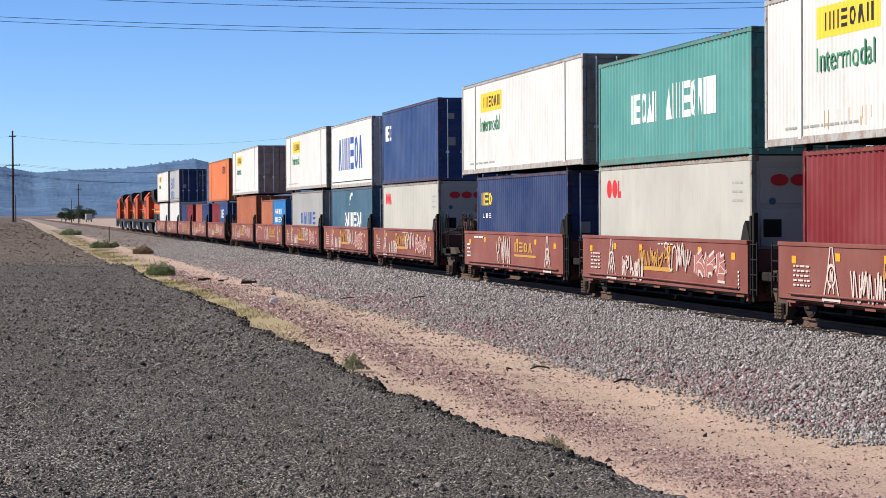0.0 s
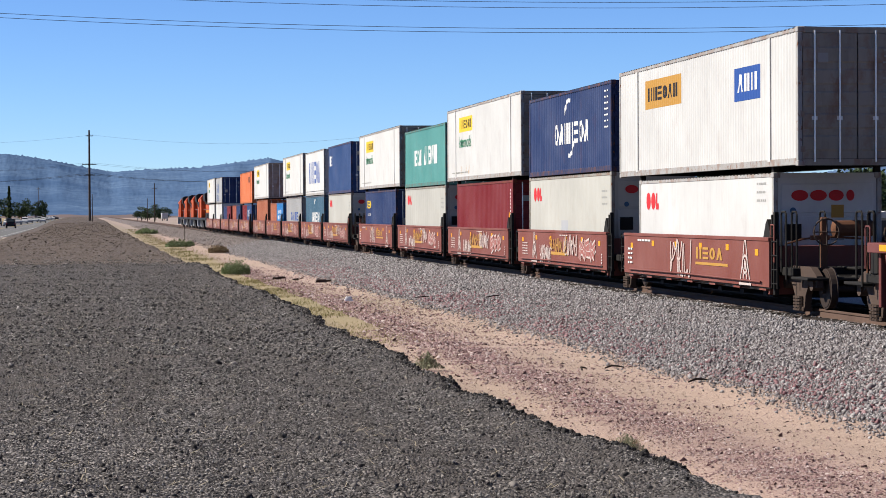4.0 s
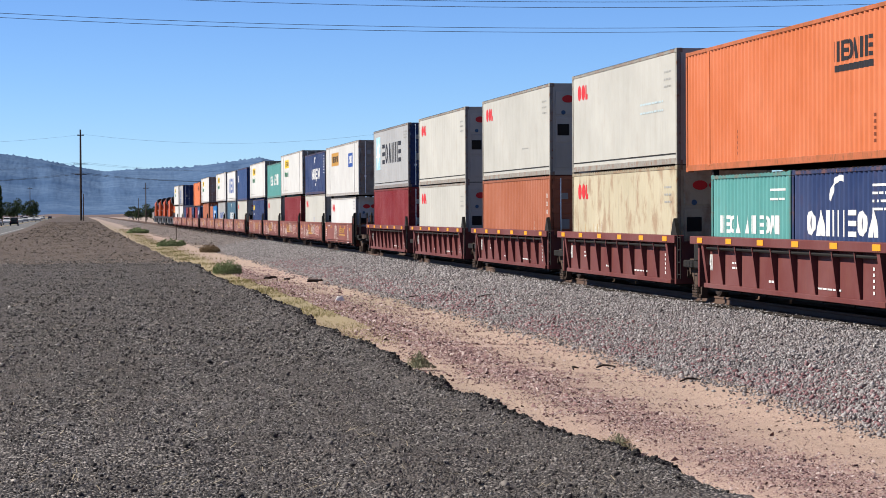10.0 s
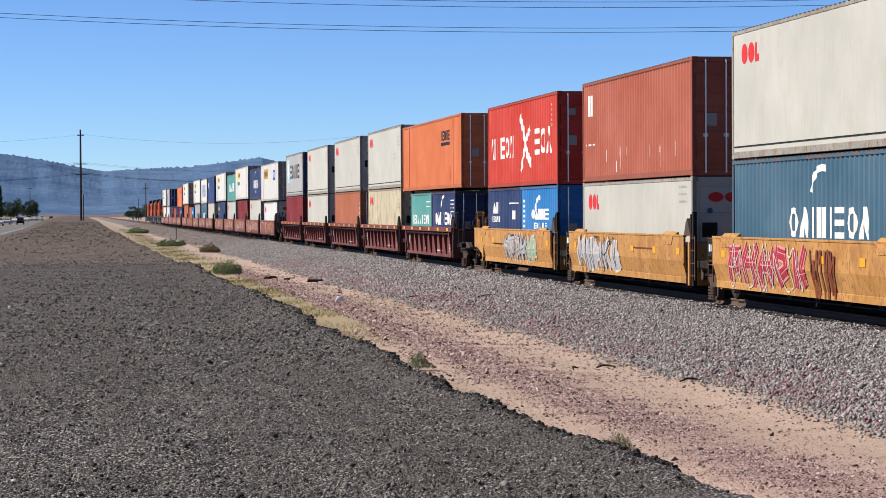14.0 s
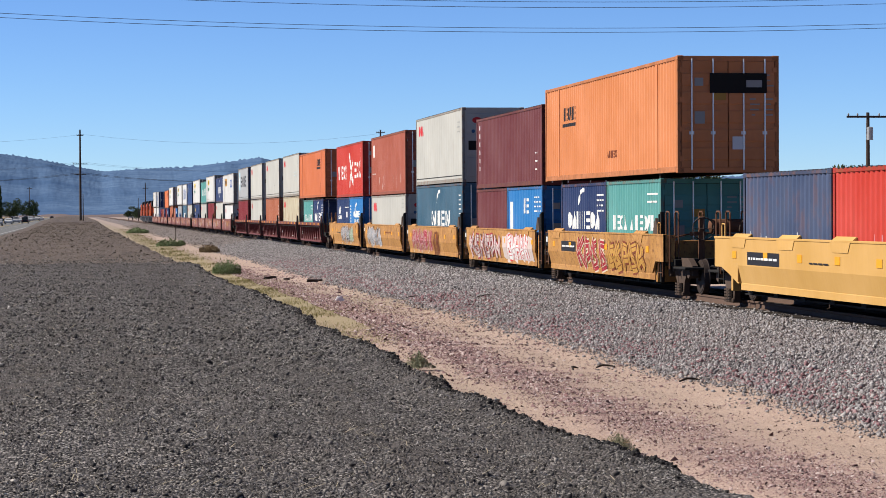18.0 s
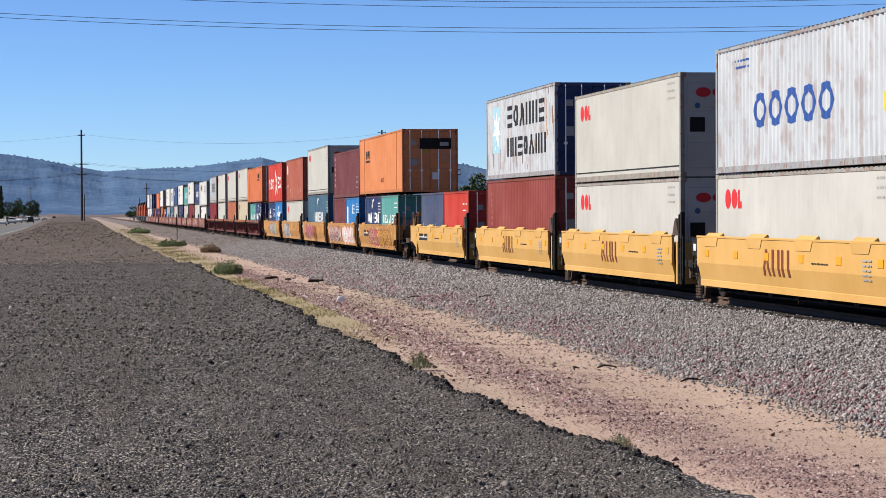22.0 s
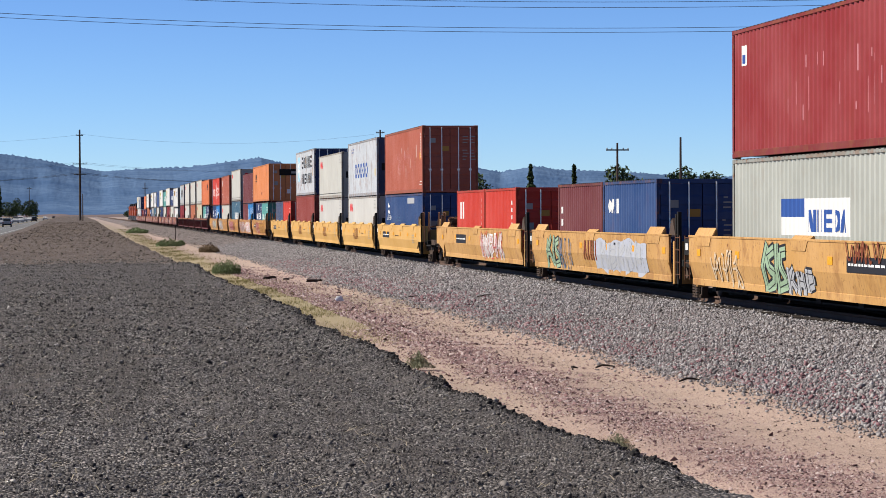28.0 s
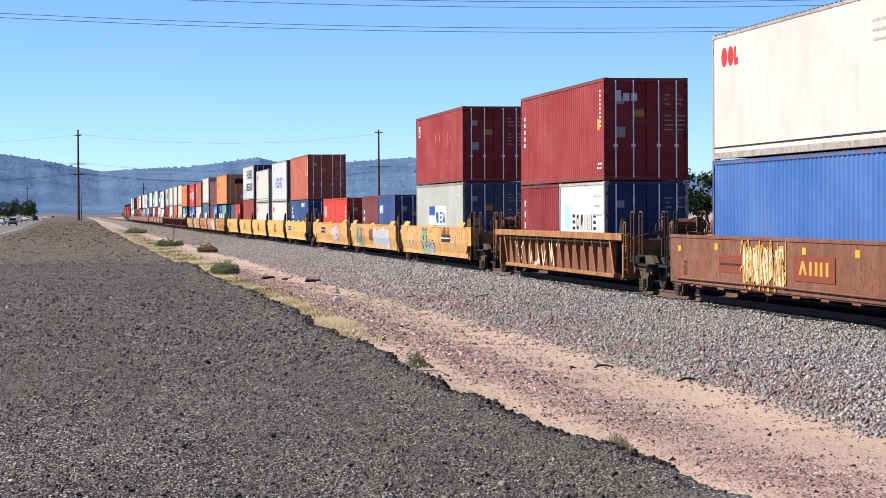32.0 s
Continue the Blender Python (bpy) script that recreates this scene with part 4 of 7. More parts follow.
def laid_on(polys, hw, hl, off, ribs):
    """Paint laid on a ribbed side: the outlines (along, height) are cut at the folds and follow them."""
    deep, pitch = RIB[ribs]
    Lp = 2 * hl - 0.22
    n = max(3, int(round(Lp / pitch)))
    p = Lp / n
    f = Form()

    def depth(y):
        q = ((y + Lp / 2) / p) % 1.0
        return 0.0 if q < 0.27 else (q - 0.27) / 0.23 if q < 0.5 else 1.0 if q < 0.77 else (1 - q) / 0.23

    def cut(poly, y, keep_less):
        out = []
        for a, b in zip(poly, poly[1:] + poly[:1]):
            ia, ib = (a[0] <= y) == keep_less, (b[0] <= y) == keep_less
            if ia:
                out.append(a)
            if ia != ib:
                t = (y - a[0]) / (b[0] - a[0])
                out.append((y, a[1] + t * (b[1] - a[1])))
        return out
    for i, pl in enumerate(polys):
        off = off + 0.0003 if i % 7 else off - 0.0018 * (i > 0)
        rest = [(hl - s, h) for s, h in pl]
        lo, hi = min(q[0] for q in rest), max(q[0] for q in rest)
        k = int(math.floor((lo + Lp / 2) / p))
        while rest and k * p - Lp / 2 < hi:
            for q in (0.27, 0.5, 0.77, 1.0):
                y = (k + q) * p - Lp / 2
                if y <= lo:
                    continue
                piece = cut(rest, y, True) if y < hi else rest
                if len(piece) > 2:
                    f.add([(-hw + 0.014 + deep * (1 - depth(min(max(a, lo), hi) - 1e-6 if a > lo + 1e-5 else a + 1e-6)) - off, a, b) for a, b in piece], [tuple(range(len(piece)))])
                if y >= hi:
                    rest = []
                    break
                rest = cut(rest, y, False)
            k += 1
    return f


def rects_form(rects, hw, hl, off=0.004, thick=0.008, ribs=None):
    if ribs:
        return laid_on([[(a, c), (b, c), (b, d), (a, d)] for a, b, c, d in rects], hw, hl, off, ribs)
    return poly_form([[(a, c), (b, c), (b, d), (a, d)] for a, b, c, d in rects], hw, hl, off)


def poly_form(polys, hw, hl, off=0.006, ribs=None):
    if ribs:
        return laid_on([list(p) for p in polys], hw, hl, off, ribs)
    f = Form()
    for i, p in enumerate(polys):
        x = -hw - off - 0.0004 * (i % 7)
        f.add([(x, hl - s, h) for s, h in p], [tuple(range(len(p)))])
    return f


def star(s, h, r, n=7, inner=0.36):
    return [(s + math.sin(k * math.pi / n) * r * (1 if k % 2 == 0 else inner), h + math.cos(k * math.pi / n) * r * (1 if k % 2 == 0 else inner)) for k in range(2 * n)]


def ribbon(points, w):
    """A flat stroke along points (s, h), tapering at the ends, as quads."""
    out = []
    for i in range(len(points) - 1):
        (a, b), (c, d) = points[i], points[i + 1]
        dx, dy = c - a, d - b
        l = math.hypot(dx, dy) or 1
        nx, ny = -dy / l * w / 2, dx / l * w / 2
        out.append([(a - nx - dx * 0.08, b - ny - dy * 0.08), (c - nx + dx * 0.08, d - ny + dy * 0.08), (c + nx + dx * 0.08, d + ny + dy * 0.08), (a + nx - dx * 0.08, b + ny - dy * 0.08)])
    return out


def arc(s, h, r, a0, a1, n=10, squash=1.0):
    return [(s + math.cos(radians(a0 + (a1 - a0) * i / n)) * r, h + math.sin(radians(a0 + (a1 - a0) * i / n)) * r * squash) for i in range(n + 1)]


def text_mesh(body, size):
    c = bpy.data.curves.new("lettering", "FONT")
    c.body, c.size, c.extrude = body, size, 0.003
    ob = bpy.data.objects.new("lettering", c)
    me = bpy.data.meshes.new_from_object(ob)
    bpy.data.objects.remove(ob)
    bpy.data.curves.remove(c)
    return me


def lettering(body, size, mat, root, hw, hl, s, h, stretch=1.0, off=0.006):
    k = ("text", body, size, mat.name)
    if k not in CACHE:
        me = text_mesh(body, size)
        me.materials.clear()
        me.materials.append(mat)
        CACHE[k] = me
    ob = new("lettering", CACHE[k])
    ob.parent = root
    ob.matrix_local = Matrix.Translation((-hw - off, hl - s, h)) @ Matrix(((0, 0, -1, 0), (-1, 0, 0, 0), (0, 1, 0, 0), (0, 0, 0, 1))) @ Matrix.Diagonal((stretch, 1, 1, 1))
    return ob


def decorate(root, hw, hl, H, logos, ribs=None, bend=None):
    bend = bend or (lambda f: f)
    for i, lg in enumerate(logos):
        kind, lift = lg[0], 0.0015 * i
        if kind == "oocl":  # red rounded shapes
            s, h = lg[1] if len(lg) > 1 else (0.75, H - 0.78)
            blobs = [arc(s + 0.22, h + 0.22, 0.23, 0, 345, 11, 1.0), arc(s + 0.74, h + 0.22, 0.24, 0, 345, 11, 0.95), [(s + 1.02, h), (s + 1.32, h), (s + 1.32, h + 0.16), (s + 1.16, h + 0.16), (s + 1.16, h + 0.42), (s + 1.02, h + 0.42)]]
            part("emblem", bend(poly_form(blobs, hw, hl, 0.004, ribs)), ink["red"], root, "red rounded company mark", key=("oocl", hw, hl, s, h, ribs))
        elif kind == "word":  # (word, colour, s0, s1, h0, h1, n, seed)
            _, colr, s0, s1, h0, h1, n, seed = lg[:8]
            part("marking", bend(poly_form(meander(s0, s1, h0, h1, n, lg[8] if len(lg) > 8 else 0.22, seed), hw, hl, 0.004 + lift, ribs)), ink[colr], root, kind="stuff")
        elif kind == "rect":  # (rect, colour, s0, s1, h0, h1)
            _, colr, s0, s1, h0, h1 = lg
            part("panel", bend(rects_form([(s0, s1, h0, h1)], hw, hl, 0.002 + lift, 0.006 + lift, ribs)), ink[colr], root)
        elif kind == "bars":  # rows of small unreadable print
            _, colr, s0, s1, h0, h1, n, seed = lg
            r = random.Random(seed)
            rc = []
            for k in range(n):
                hh = h1 - (h1 - h0) * (k + 0.5) / n
                t = min((h1 - h0) / n * 0.2, 0.024)
                s = s0
                while s < s1:
                    q = min(s + r.uniform(0.08, 0.3), s1)
                    rc.append((s, q, hh - t, hh + t))
                    s = q + 0.06
            part("small_print", bend(rects_form(rc, hw, hl, 0.004 + lift, 0.008, ribs)), ink[colr], root, kind="stuff")
        elif kind == "vbars":
            _, colr, s, w, h0, h1, n = lg
            st = (h1 - h0) / n
            part("small_print", bend(rects_form([(s + w * 0.15, s + w * 0.7, h0 + st * (k + 0.2), h0 + st * (k + 0.74)) for k in range(n)], hw, hl, 0.004, 0.008, ribs)), ink[colr], root, kind="stuff")
        elif kind == "star":
            _, s, h, r_ = lg
            part("panel", bend(rects_form([(s - r_ * 0.85, s + r_ * 0.85, h - r_ * 0.95, h + r_ * 0.95)], hw, hl, 0.002, 0.006, ribs)), ink["aqua"], root, "pale blue square panel")
            part("emblem", bend(poly_form([star(s, h, r_)], hw, hl, 0.005, ribs)), ink["white"], root, "white seven-pointed star")
        elif kind == "swoosh":
            s, h, r_ = lg[1:4]
            a = arc(s, h, r_, 165, 75, 10, 0.95)
            b = arc(s + r_ * 0.15, h - r_ * 0.95, r_, -15, -105, 10, 0.95)
            part("emblem", bend(poly_form(ribbon(a, r_ * 0.2), hw, hl, 0.004, ribs)), ink["white"], root, "white curved stroke")
            if len(lg) < 5 or lg[4]:
                part("emblem", bend(poly_form(ribbon(b, r_ * 0.2), hw, hl, 0.004, ribs)), ink["white"], root, "white curved stroke")
        elif kind == "bird":
            _, s, h, r_ = lg
            pl = ribbon([(s - r_ * 1.3, h + r_ * 1.4), (s - r_ * 0.55, h + r_ * 0.75), (s + r_ * 0.1, h - r_ * 0.1), (s + r_ * 0.5, h - r_ * 0.6), (s + r_ * 1.6, h - r_ * 1.15)], r_ * 0.5)
            pl += ribbon([(s + r_ * 1.3, h + r_ * 0.7), (s + r_ * 0.3, h + r_ * 0.15), (s - r_ * 0.5, h - r_ * 0.7), (s - r_ * 1.1, h - r_ * 1.5)], r_ * 0.36)
            part("emblem", bend(poly_form(pl, hw, hl, 0.004, ribs)), ink["white"], root, "white crossed flying shape")
        elif kind == "text":
            _, body, colr, s, h, size, stretch = lg
            lettering(body, size, ink[colr], root, hw, hl, s, h, stretch, -0.008 if ribs else 0.006)
        elif kind == "lowtext":  # lettering on the slanted lower half of a tub
            _, body, colr, s, h, size, stretch = lg
            ob = lettering(body, size, ink[colr], root, hw, hl, s, h, stretch, 0.008 - (FOLD - h) * 0.225)
            ob.matrix_local = Matrix.Translation(ob.matrix_local.translation) @ Matrix.Rotation(-0.2213, 4, "Y") @ Matrix.Translation(-ob.matrix_local.translation) @ ob.matrix_local
        elif kind == "streaks":  # scraped vertical scratches
            _, colr, s0, s1, h0, h1, n, seed = lg
            r = random.Random(seed)
            rc = []
            for k in range(n):
                s, h, l = r.uniform(s0, s1), r.uniform(h0, h1), r.uniform(0.15, 0.7)
                rc.append((s, s + r.uniform(0.01, 0.028), h, min(h + l, h1 + 0.2)))
            part("scuffing", bend(rects_form(rc, hw, hl, 0.001, 0.003, ribs)), ink[colr], root, kind="stuff")


# graffiti: loose sprayed strokes, no words
def scrawl(s0, s1, h0, h1, n, w, seed):
    r = random.Random(seed)
    out = []
    cw = (s1 - s0) / n
    for k in range(n):
        a0, lean = s0 + k * cw, r.uniform(-0.15, 0.15) * cw
        lo, hi = h0 + r.uniform(0, 0.12) * (h1 - h0), h1 - r.uniform(0, 0.15) * (h1 - h0)
        pts = []
        m = r.randrange(5, 8)
        for i in range(m):
            up = (i % 2 == 0) != (r.random() < 0.2)
            pts.append((a0 + cw * (0.02 + 0.96 * i / (m - 1)) * r.uniform(0.8, 1.1) + (lean if up else -lean), (hi if up else lo) + r.uniform(-0.18, 0.18) * (h1 - h0)))
        if r.random() < 0.4:
            pts += [(a0 + cw * 0.5, (lo + hi) / 2), (a0 + cw * 0.1, (lo + hi) / 2 + r.uniform(-0.1, 0.1))]
        sm = []
        for i in range(len(pts) - 1):
            p0, p1, p2, p3 = pts[max(i - 1, 0)], pts[i], pts[i + 1], pts[min(i + 2, len(pts) - 1)]
            for q in (0, 0.25, 0.5, 0.75):
                sm.append(tuple(0.5 * (2 * p1[c] + (p2[c] - p0[c]) * q + (2 * p0[c] - 5 * p1[c] + 4 * p2[c] - p3[c]) * q * q + (3 * p1[c] - p0[c] - 3 * p2[c] + p3[c]) * q ** 3) for c in (0, 1)))
        sm.append(pts[-1])
        out += ribbon([(a, min(max(b, h0), h1)) for a, b in sm], w)
    return out


def bubbles(s0, s1, h0, h1, n, seed):
    """Interlocked fat sprayed strokes with a rim, a filling and fine inner lines; no words."""
    r = random.Random(seed)
    rim, fill, inner = [], [], []
    w, tall = (s1 - s0) / n, h1 - h0
    for k in range(n):
        a0, lean = s0 + k * w, r.uniform(-0.1, 0.28) * w
        fat = min(0.34 * w, 0.24) * r.uniform(0.85, 1.15)
        strokes = [[(a0 + w * 0.22 - lean * 0.5, h0 + fat * 0.6), (a0 + w * r.uniform(0.12, 0.3), h0 + tall * 0.5), (a0 + w * 0.28 + lean * 0.5, h1 - fat * 0.6)]]
        kind = r.randrange(4)
        if kind == 0:
            strokes.append([(a0 + w * 0.2, h1 - fat), (a0 + w * 0.75, h0 + tall * 0.75), (a0 + w * 0.8, h0 + tall * 0.45), (a0 + w * 0.35, h0 + tall * 0.4)])
        elif kind == 1:
            strokes += [[(a0 + w * 0.25, h0 + tall * 0.55), (a0 + w * 0.6, h0 + tall * 0.5), (a0 + w * 0.9, h0 + fat)], [(a0 + w * 0.3, h0 + tall * 0.5), (a0 + w * 0.85, h1 - fat * 0.7)]]
        elif kind == 2:
            strokes.append([(a0 + w * 0.9, h1 - fat), (a0 + w * 0.45, h1 - fat * 1.2), (a0 + w * 0.5, h0 + tall * 0.55), (a0 + w * 0.88, h0 + tall * 0.4), (a0 + w * 0.8, h0 + fat), (a0 + w * 0.3, h0 + fat * 0.8)])
        else:
            strokes += [[(a0 + w * 0.8 - lean * 0.4, h0 + fat * 0.7), (a0 + w * 0.78, h0 + tall * 0.5), (a0 + w * 0.85 + lean * 0.5, h1 - fat * 0.7)], [(a0 + w * 0.25, h0 + tall * r.uniform(0.35, 0.6)), (a0 + w * 0.8, h0 + tall * r.uniform(0.4, 0.6))]]
        for st in strokes:
            st = [(a + r.uniform(-0.12, 0.12) * w, b + r.uniform(-0.06, 0.06) * tall) for a, b in st]
            rim += ribbon(st, fat * 1.5)
            fill += ribbon(st, fat)
            inner += ribbon([(a + fat * 0.2, b + fat * 0.1) for a, b in st], 0.022)
    lim = lambda polys: [[(a, min(max(b, h0 - 0.03), h1 + 0.03)) for a, b in pl] for pl in polys]
    return lim(rim), lim(fill), lim(inner)


def cone_tag(s, h0, h1, w):
    """A sprayed cone outline with an eye in it."""
    m = (h0 + h1) / 2
    d = (h1 - h0)
    return ribbon([(s - d * 0.42, h0), (s - d * 0.2, m), (s - d * 0.05, h1), (s + d * 0.05, h1), (s + d * 0.2, m), (s + d * 0.42, h0), (s - d * 0.42, h0)], w) + ribbon(arc(s, h0 + d * 0.45, d * 0.2, 0, 360, 14), w * 1.2) + ribbon(arc(s, h0 + d * 0.12, d * 0.14, 0, 180, 8), w) + ribbon([(s - 0.06, h0 + d * 0.35), (s - 0.03, h0 + d * 0.55), (s + 0.05, h0 + d * 0.35), (s + 0.07, h0 + d * 0.52)], w)


# ---- running gear ----
def side_frame_form():
    out = [(-1.12, 0.36), (-1.1, 0.60), (-0.72, 0.78), (0.72, 0.78), (1.1, 0.60), (1.12, 0.36), (0.78, 0.36), (0.62, 0.46), (0.36, 0.18), (0.3, -0.12), (-0.3, -0.12), (-0.36, 0.18), (-0.62, 0.46), (-0.78, 0.36)]
    f = Form().prism([(y, z) for y, z in out], "x", -0.07, 0.07)
    f.box(-0.11, 0.11, -0.30, 0.30, -0.16, -0.06, 0.02)
    for s in (-1, 1):
        f.disc((0, s * 0.9, 0.42), 0.13, 0.12, "x", 12)
    return f


def spring_form():
    f = Form()
    for y in (-0.15, 0.0, 0.15):
        for k in range(5):
            f.disc((-0.09, y, -0.02 + k * 0.065), 0.07, 0.02, "z", 8)
    return f


def wheel_form():
    return Form().tube([(-0.07, 0, 0), (-0.065, 0, 0), (0.05, 0, 0), (0.055, 0, 0), (0.08, 0, 0)], [0.30, 0.42, 0.425, 0.45, 0.44], 24).disc((-0.1, 0, 0), 0.1, 0.04, "x", 12).disc((-0.072, 0, 0), 0.38, 0.006, "x", 24)


def bogie(root, y, label="two-axle wagon bogie of grimy cast iron"):
    b = part("bogie", Form().box(-0.95, 0.95, -0.2, 0.2, 0.22, 0.46, 0.03).box(-0.2, 0.2, -0.35, 0.35, 0.44, 0.60, 0.03), black_steel, root, label, at=(0, y, RAIL_Z), key=("bolster",))
    for sx in (-1, 1):
        part("side_frame", side_frame_form, cast, b, at=(sx * 1.0, 0, 0.10), key=("sideframe",))
        part("spring", spring_form, cast, b, at=(sx * 1.02 if sx < 0 else 1.14, 0, 0), key=("spring",), kind="stuff")
    for sy in (-1, 1):
        part("axle", Form().tube([(-0.7, 0, 0), (0.7, 0, 0)], 0.08, 10), wheel_steel, b, at=(0, sy * 0.9, 0.43), key=("axle",))
        for sx in (-1, 1):
            part("wheel", wheel_form, wheel_steel, b, at=(sx * 0.75, sy * 0.9, 0.43), key=("wheel", sx) if sx < 0 else ("wheel", -1))
    return b


def ladder_form(h0, h1, w):
    f = Form()
    for s in (-1, 1):
        f.tube([(0, s * w / 2, h0), (0, s * w / 2, h1)], 0.018, 5)
    k = h0 + 0.1
    while k < h1:
        f.tube([(0, -w / 2, k), (0, w / 2, k)], 0.012, 5)
        k += 0.3
    return f


def flap_form(up=0.09, wide=0.6):
    """A guide flap: an apron on the side, a lip leaning in over the well, a gusset at each end."""
    f = Form().prism([(-1.50, 2.19), (-1.46, 2.19), (-1.36, 2.20 + up * 0.8), (-1.375, 2.20 + up)], "y", -wide, wide)
    for s in (-1, 1):
        f.prism([(-1.49, 2.19), (-1.34, 2.19), (-1.36, 2.20 + up * 0.85)], "y", s * wide - 0.012, s * wide + 0.012)
    y0, y1 = -wide - 0.02, wide + 0.02
    return f.prism([(y0, 2.21), (y1, 2.21), (y1 - 0.16, 1.98), (y0 + 0.16, 1.98)], "x", -1.514, -1.49)


def well_car(u, style, half, first, last, decor=(), label="", seat=1.05):
    """One well wagon unit. half: half length of its side; first/last: an end of the articulated set, with coupler and platform."""
    pal = {"A": ("wagon_brown", (0.27, 0.084, 0.064), 0.45), "B": ("wagon_oxide", (0.185, 0.05, 0.045), 0.35), "C": ("wagon_faded_orange", (0.62, 0.31, 0.085), 0.9), "D": ("wagon_yellow", (0.74, 0.43, 0.125), 0.18),
           "E": ("wagon_dull_yellow", (0.68, 0.38, 0.125), 0.7), "F": ("wagon_rusty_yellow", (0.46, 0.20, 0.065), 1.0), "G": ("wagon_rust", (0.25, 0.095, 0.05), 0.9)}
    nm, rgb, wear = pal[style]
    mat = paint(nm, rgb, wear, 0.6, (0.05, 0.026, 0.017) if style in "FG" else (0.12, 0.05, 0.024), {"A": 0.66, "B": 0.66, "D": 0.69, "C": 0.55, "E": 0.585}.get(style, 0.54))
    web_mat = paint("wagon_rusted_web", (0.26, 0.10, 0.06), 1.0, 0.7, (0.06, 0.03, 0.02), 0.54) if style == "F" else mat
    root = thing("well_wagon", (TRACK_X, u, 0), label, "rail wagon", "well wagons of the train")
    zt, zb = 2.20, {"A": 1.14, "G": 1.06, "B": 1.06, "F": 1.04}.get(style, 1.05)
    for sx in (-1, 1):
        if style in "AG":
            def wall():
                f = Form().box(-1.5, -1.45, -half, half, zb + 0.02, zt, 0.006)
                f.box(-1.52, -1.40, -half, half, zt - 0.05, zt + 0.03, 0.01)
                n = int(half * 2 / 1.7)
                for k in range(n):
                    y = -half + 0.6 + k * (2 * half - 1.2) / max(1, n - 1)
                    f.box(-1.46, -1.2, y - 0.25, y + 0.25, zb - 0.055, zb + 0.05)
                return f
            w = part("side_wall", lambda: mirrored(wall(), sx), mat, root, key=("wallA", half, sx))
            part("bottom_sill", lambda: mirrored(Form().box(-1.47, -1.25, -half, half, zb - 0.015, zb + 0.04, 0.01), sx), black_steel if style == "A" else mat, root, key=("sillA", half, sx))
            if sx < 0:
                part("brake_pipe", Form().tube([(-1.54, -half + 0.5, zb + 0.13), (-1.54, 0, zb + 0.15), (-1.54, half - 0.7, zb + 0.13)], 0.022, 6), mat, root, key=("pipe", half))
        elif style in "BF":
            web = half - (0.9 if style == "B" else 1.5)
            part("side_wall", lambda: mirrored(Form().box(-1.31, -1.26, -web, web, zb, zt - 0.15, 0.006), sx), web_mat, root, key=("wallB", half, style, sx))
            part("top_sill", lambda: mirrored(Form().box(-1.52, -1.26, -half, half, zt - 0.19, zt, 0.012), sx), mat, root, key=("topB", half, sx))
            part("bottom_sill", lambda: mirrored(Form().box(-1.40, -1.2, -web - 0.1, web + 0.1, zb - 0.06, zb + 0.05, 0.01), sx), mat, root, key=("sillB", half, style, sx))
            if sx < 0:
                part("side_pipe", Form().tube([(-1.42, -web + 0.2, zt - 0.27), (-1.42, web - 0.3, zt - 0.27)], 0.035, 6), black_steel, root, key=("pipeB", half, style))
            n = 10 if style == "B" else 15
            for k in range(n):
                y = -web + 0.04 + k * (2 * web - 0.08) / (n - 1)
                wide = 0.09 if k in (0, n - 1) else 0.025
                part("rib", lambda: mirrored(Form().prism([(-1.31, zt - 0.19), (-1.48, zt - 0.19), (-1.36, zb + 0.05), (-1.31, zb + 0.05)], "y", -wide, wide), sx), mat, root, at=(0, y, 0), key=("rib", style, wide, sx))
        else:
            ends = (last, first)  # open ends of the set: a cut over the bogie below, a sheet drawn out above

            def tub():
                out = [(-1.50, zt), (-1.44, zt), (-1.44, FOLD), (-1.35, SILL), (-1.35, zb), (-1.423, zb), (-1.423, SILL), (-1.413, SILL + 0.012), (-1.503, FOLD)]
                lo, hi = half - (0.42 if last else 0.48), half - (1.15 if first else 0.06)
                f = Form().prism(out, "y", -lo, hi)
                for s, cut, e in ((-1, lo, last), (1, hi, first)):
                    a, b = s * cut, s * (half + (0.72 if e else 0.0 if s > 0 else -0.42))
                    low = FOLD - 0.06
                    if s > 0 and e:  # long slanted cut over the leading bogie
                        f.prism([(a, zt), (b, zt), (b, low), (b - 0.55, low), (a + 0.12, SILL), (a, SILL)], "x", -1.47, -1.42)
                        f.prism([(a, zt), (b, zt), (b, low), (b - 0.55, low), (a, low - 0.3)], "x", -1.50, -1.46)
                    else:
                        f.prism([(a, zt), (b, zt), (b, low), (a + s * (0.3 if e else 0.02), low), (a, low - (0.3 if e else 0.05))], "x", -1.50, -1.45)
                    if e:  # edge flange of the sheet
                        f.box(-1.50, -1.2, min(b, b - s * 0.05), max(b, b - s * 0.05), low, zt, 0.006)
                f.box(-1.515, -1.42, -half - (0.72 if last else -0.42), half + (0.72 if first else 0), zt - 0.03, zt + 0.02, 0.008)
                return f
            part("side_wall", lambda: mirrored(tub(), sx), mat, root, key=("tub", half, sx, first, last))
            nfl = {"C": 2, "D": 4, "E": 3}[style]
            for k in range(nfl):
                y = half - 1.2 - k * (2 * half - 3.2) / (nfl - 1)
                big = style == "E" and k in (0, nfl - 1)
                part("guide_flap", lambda: mirrored(flap_form(0.2, 0.75) if big else flap_form(), sx), mat, root, at=(0, y, 0), key=("flap", sx, big))
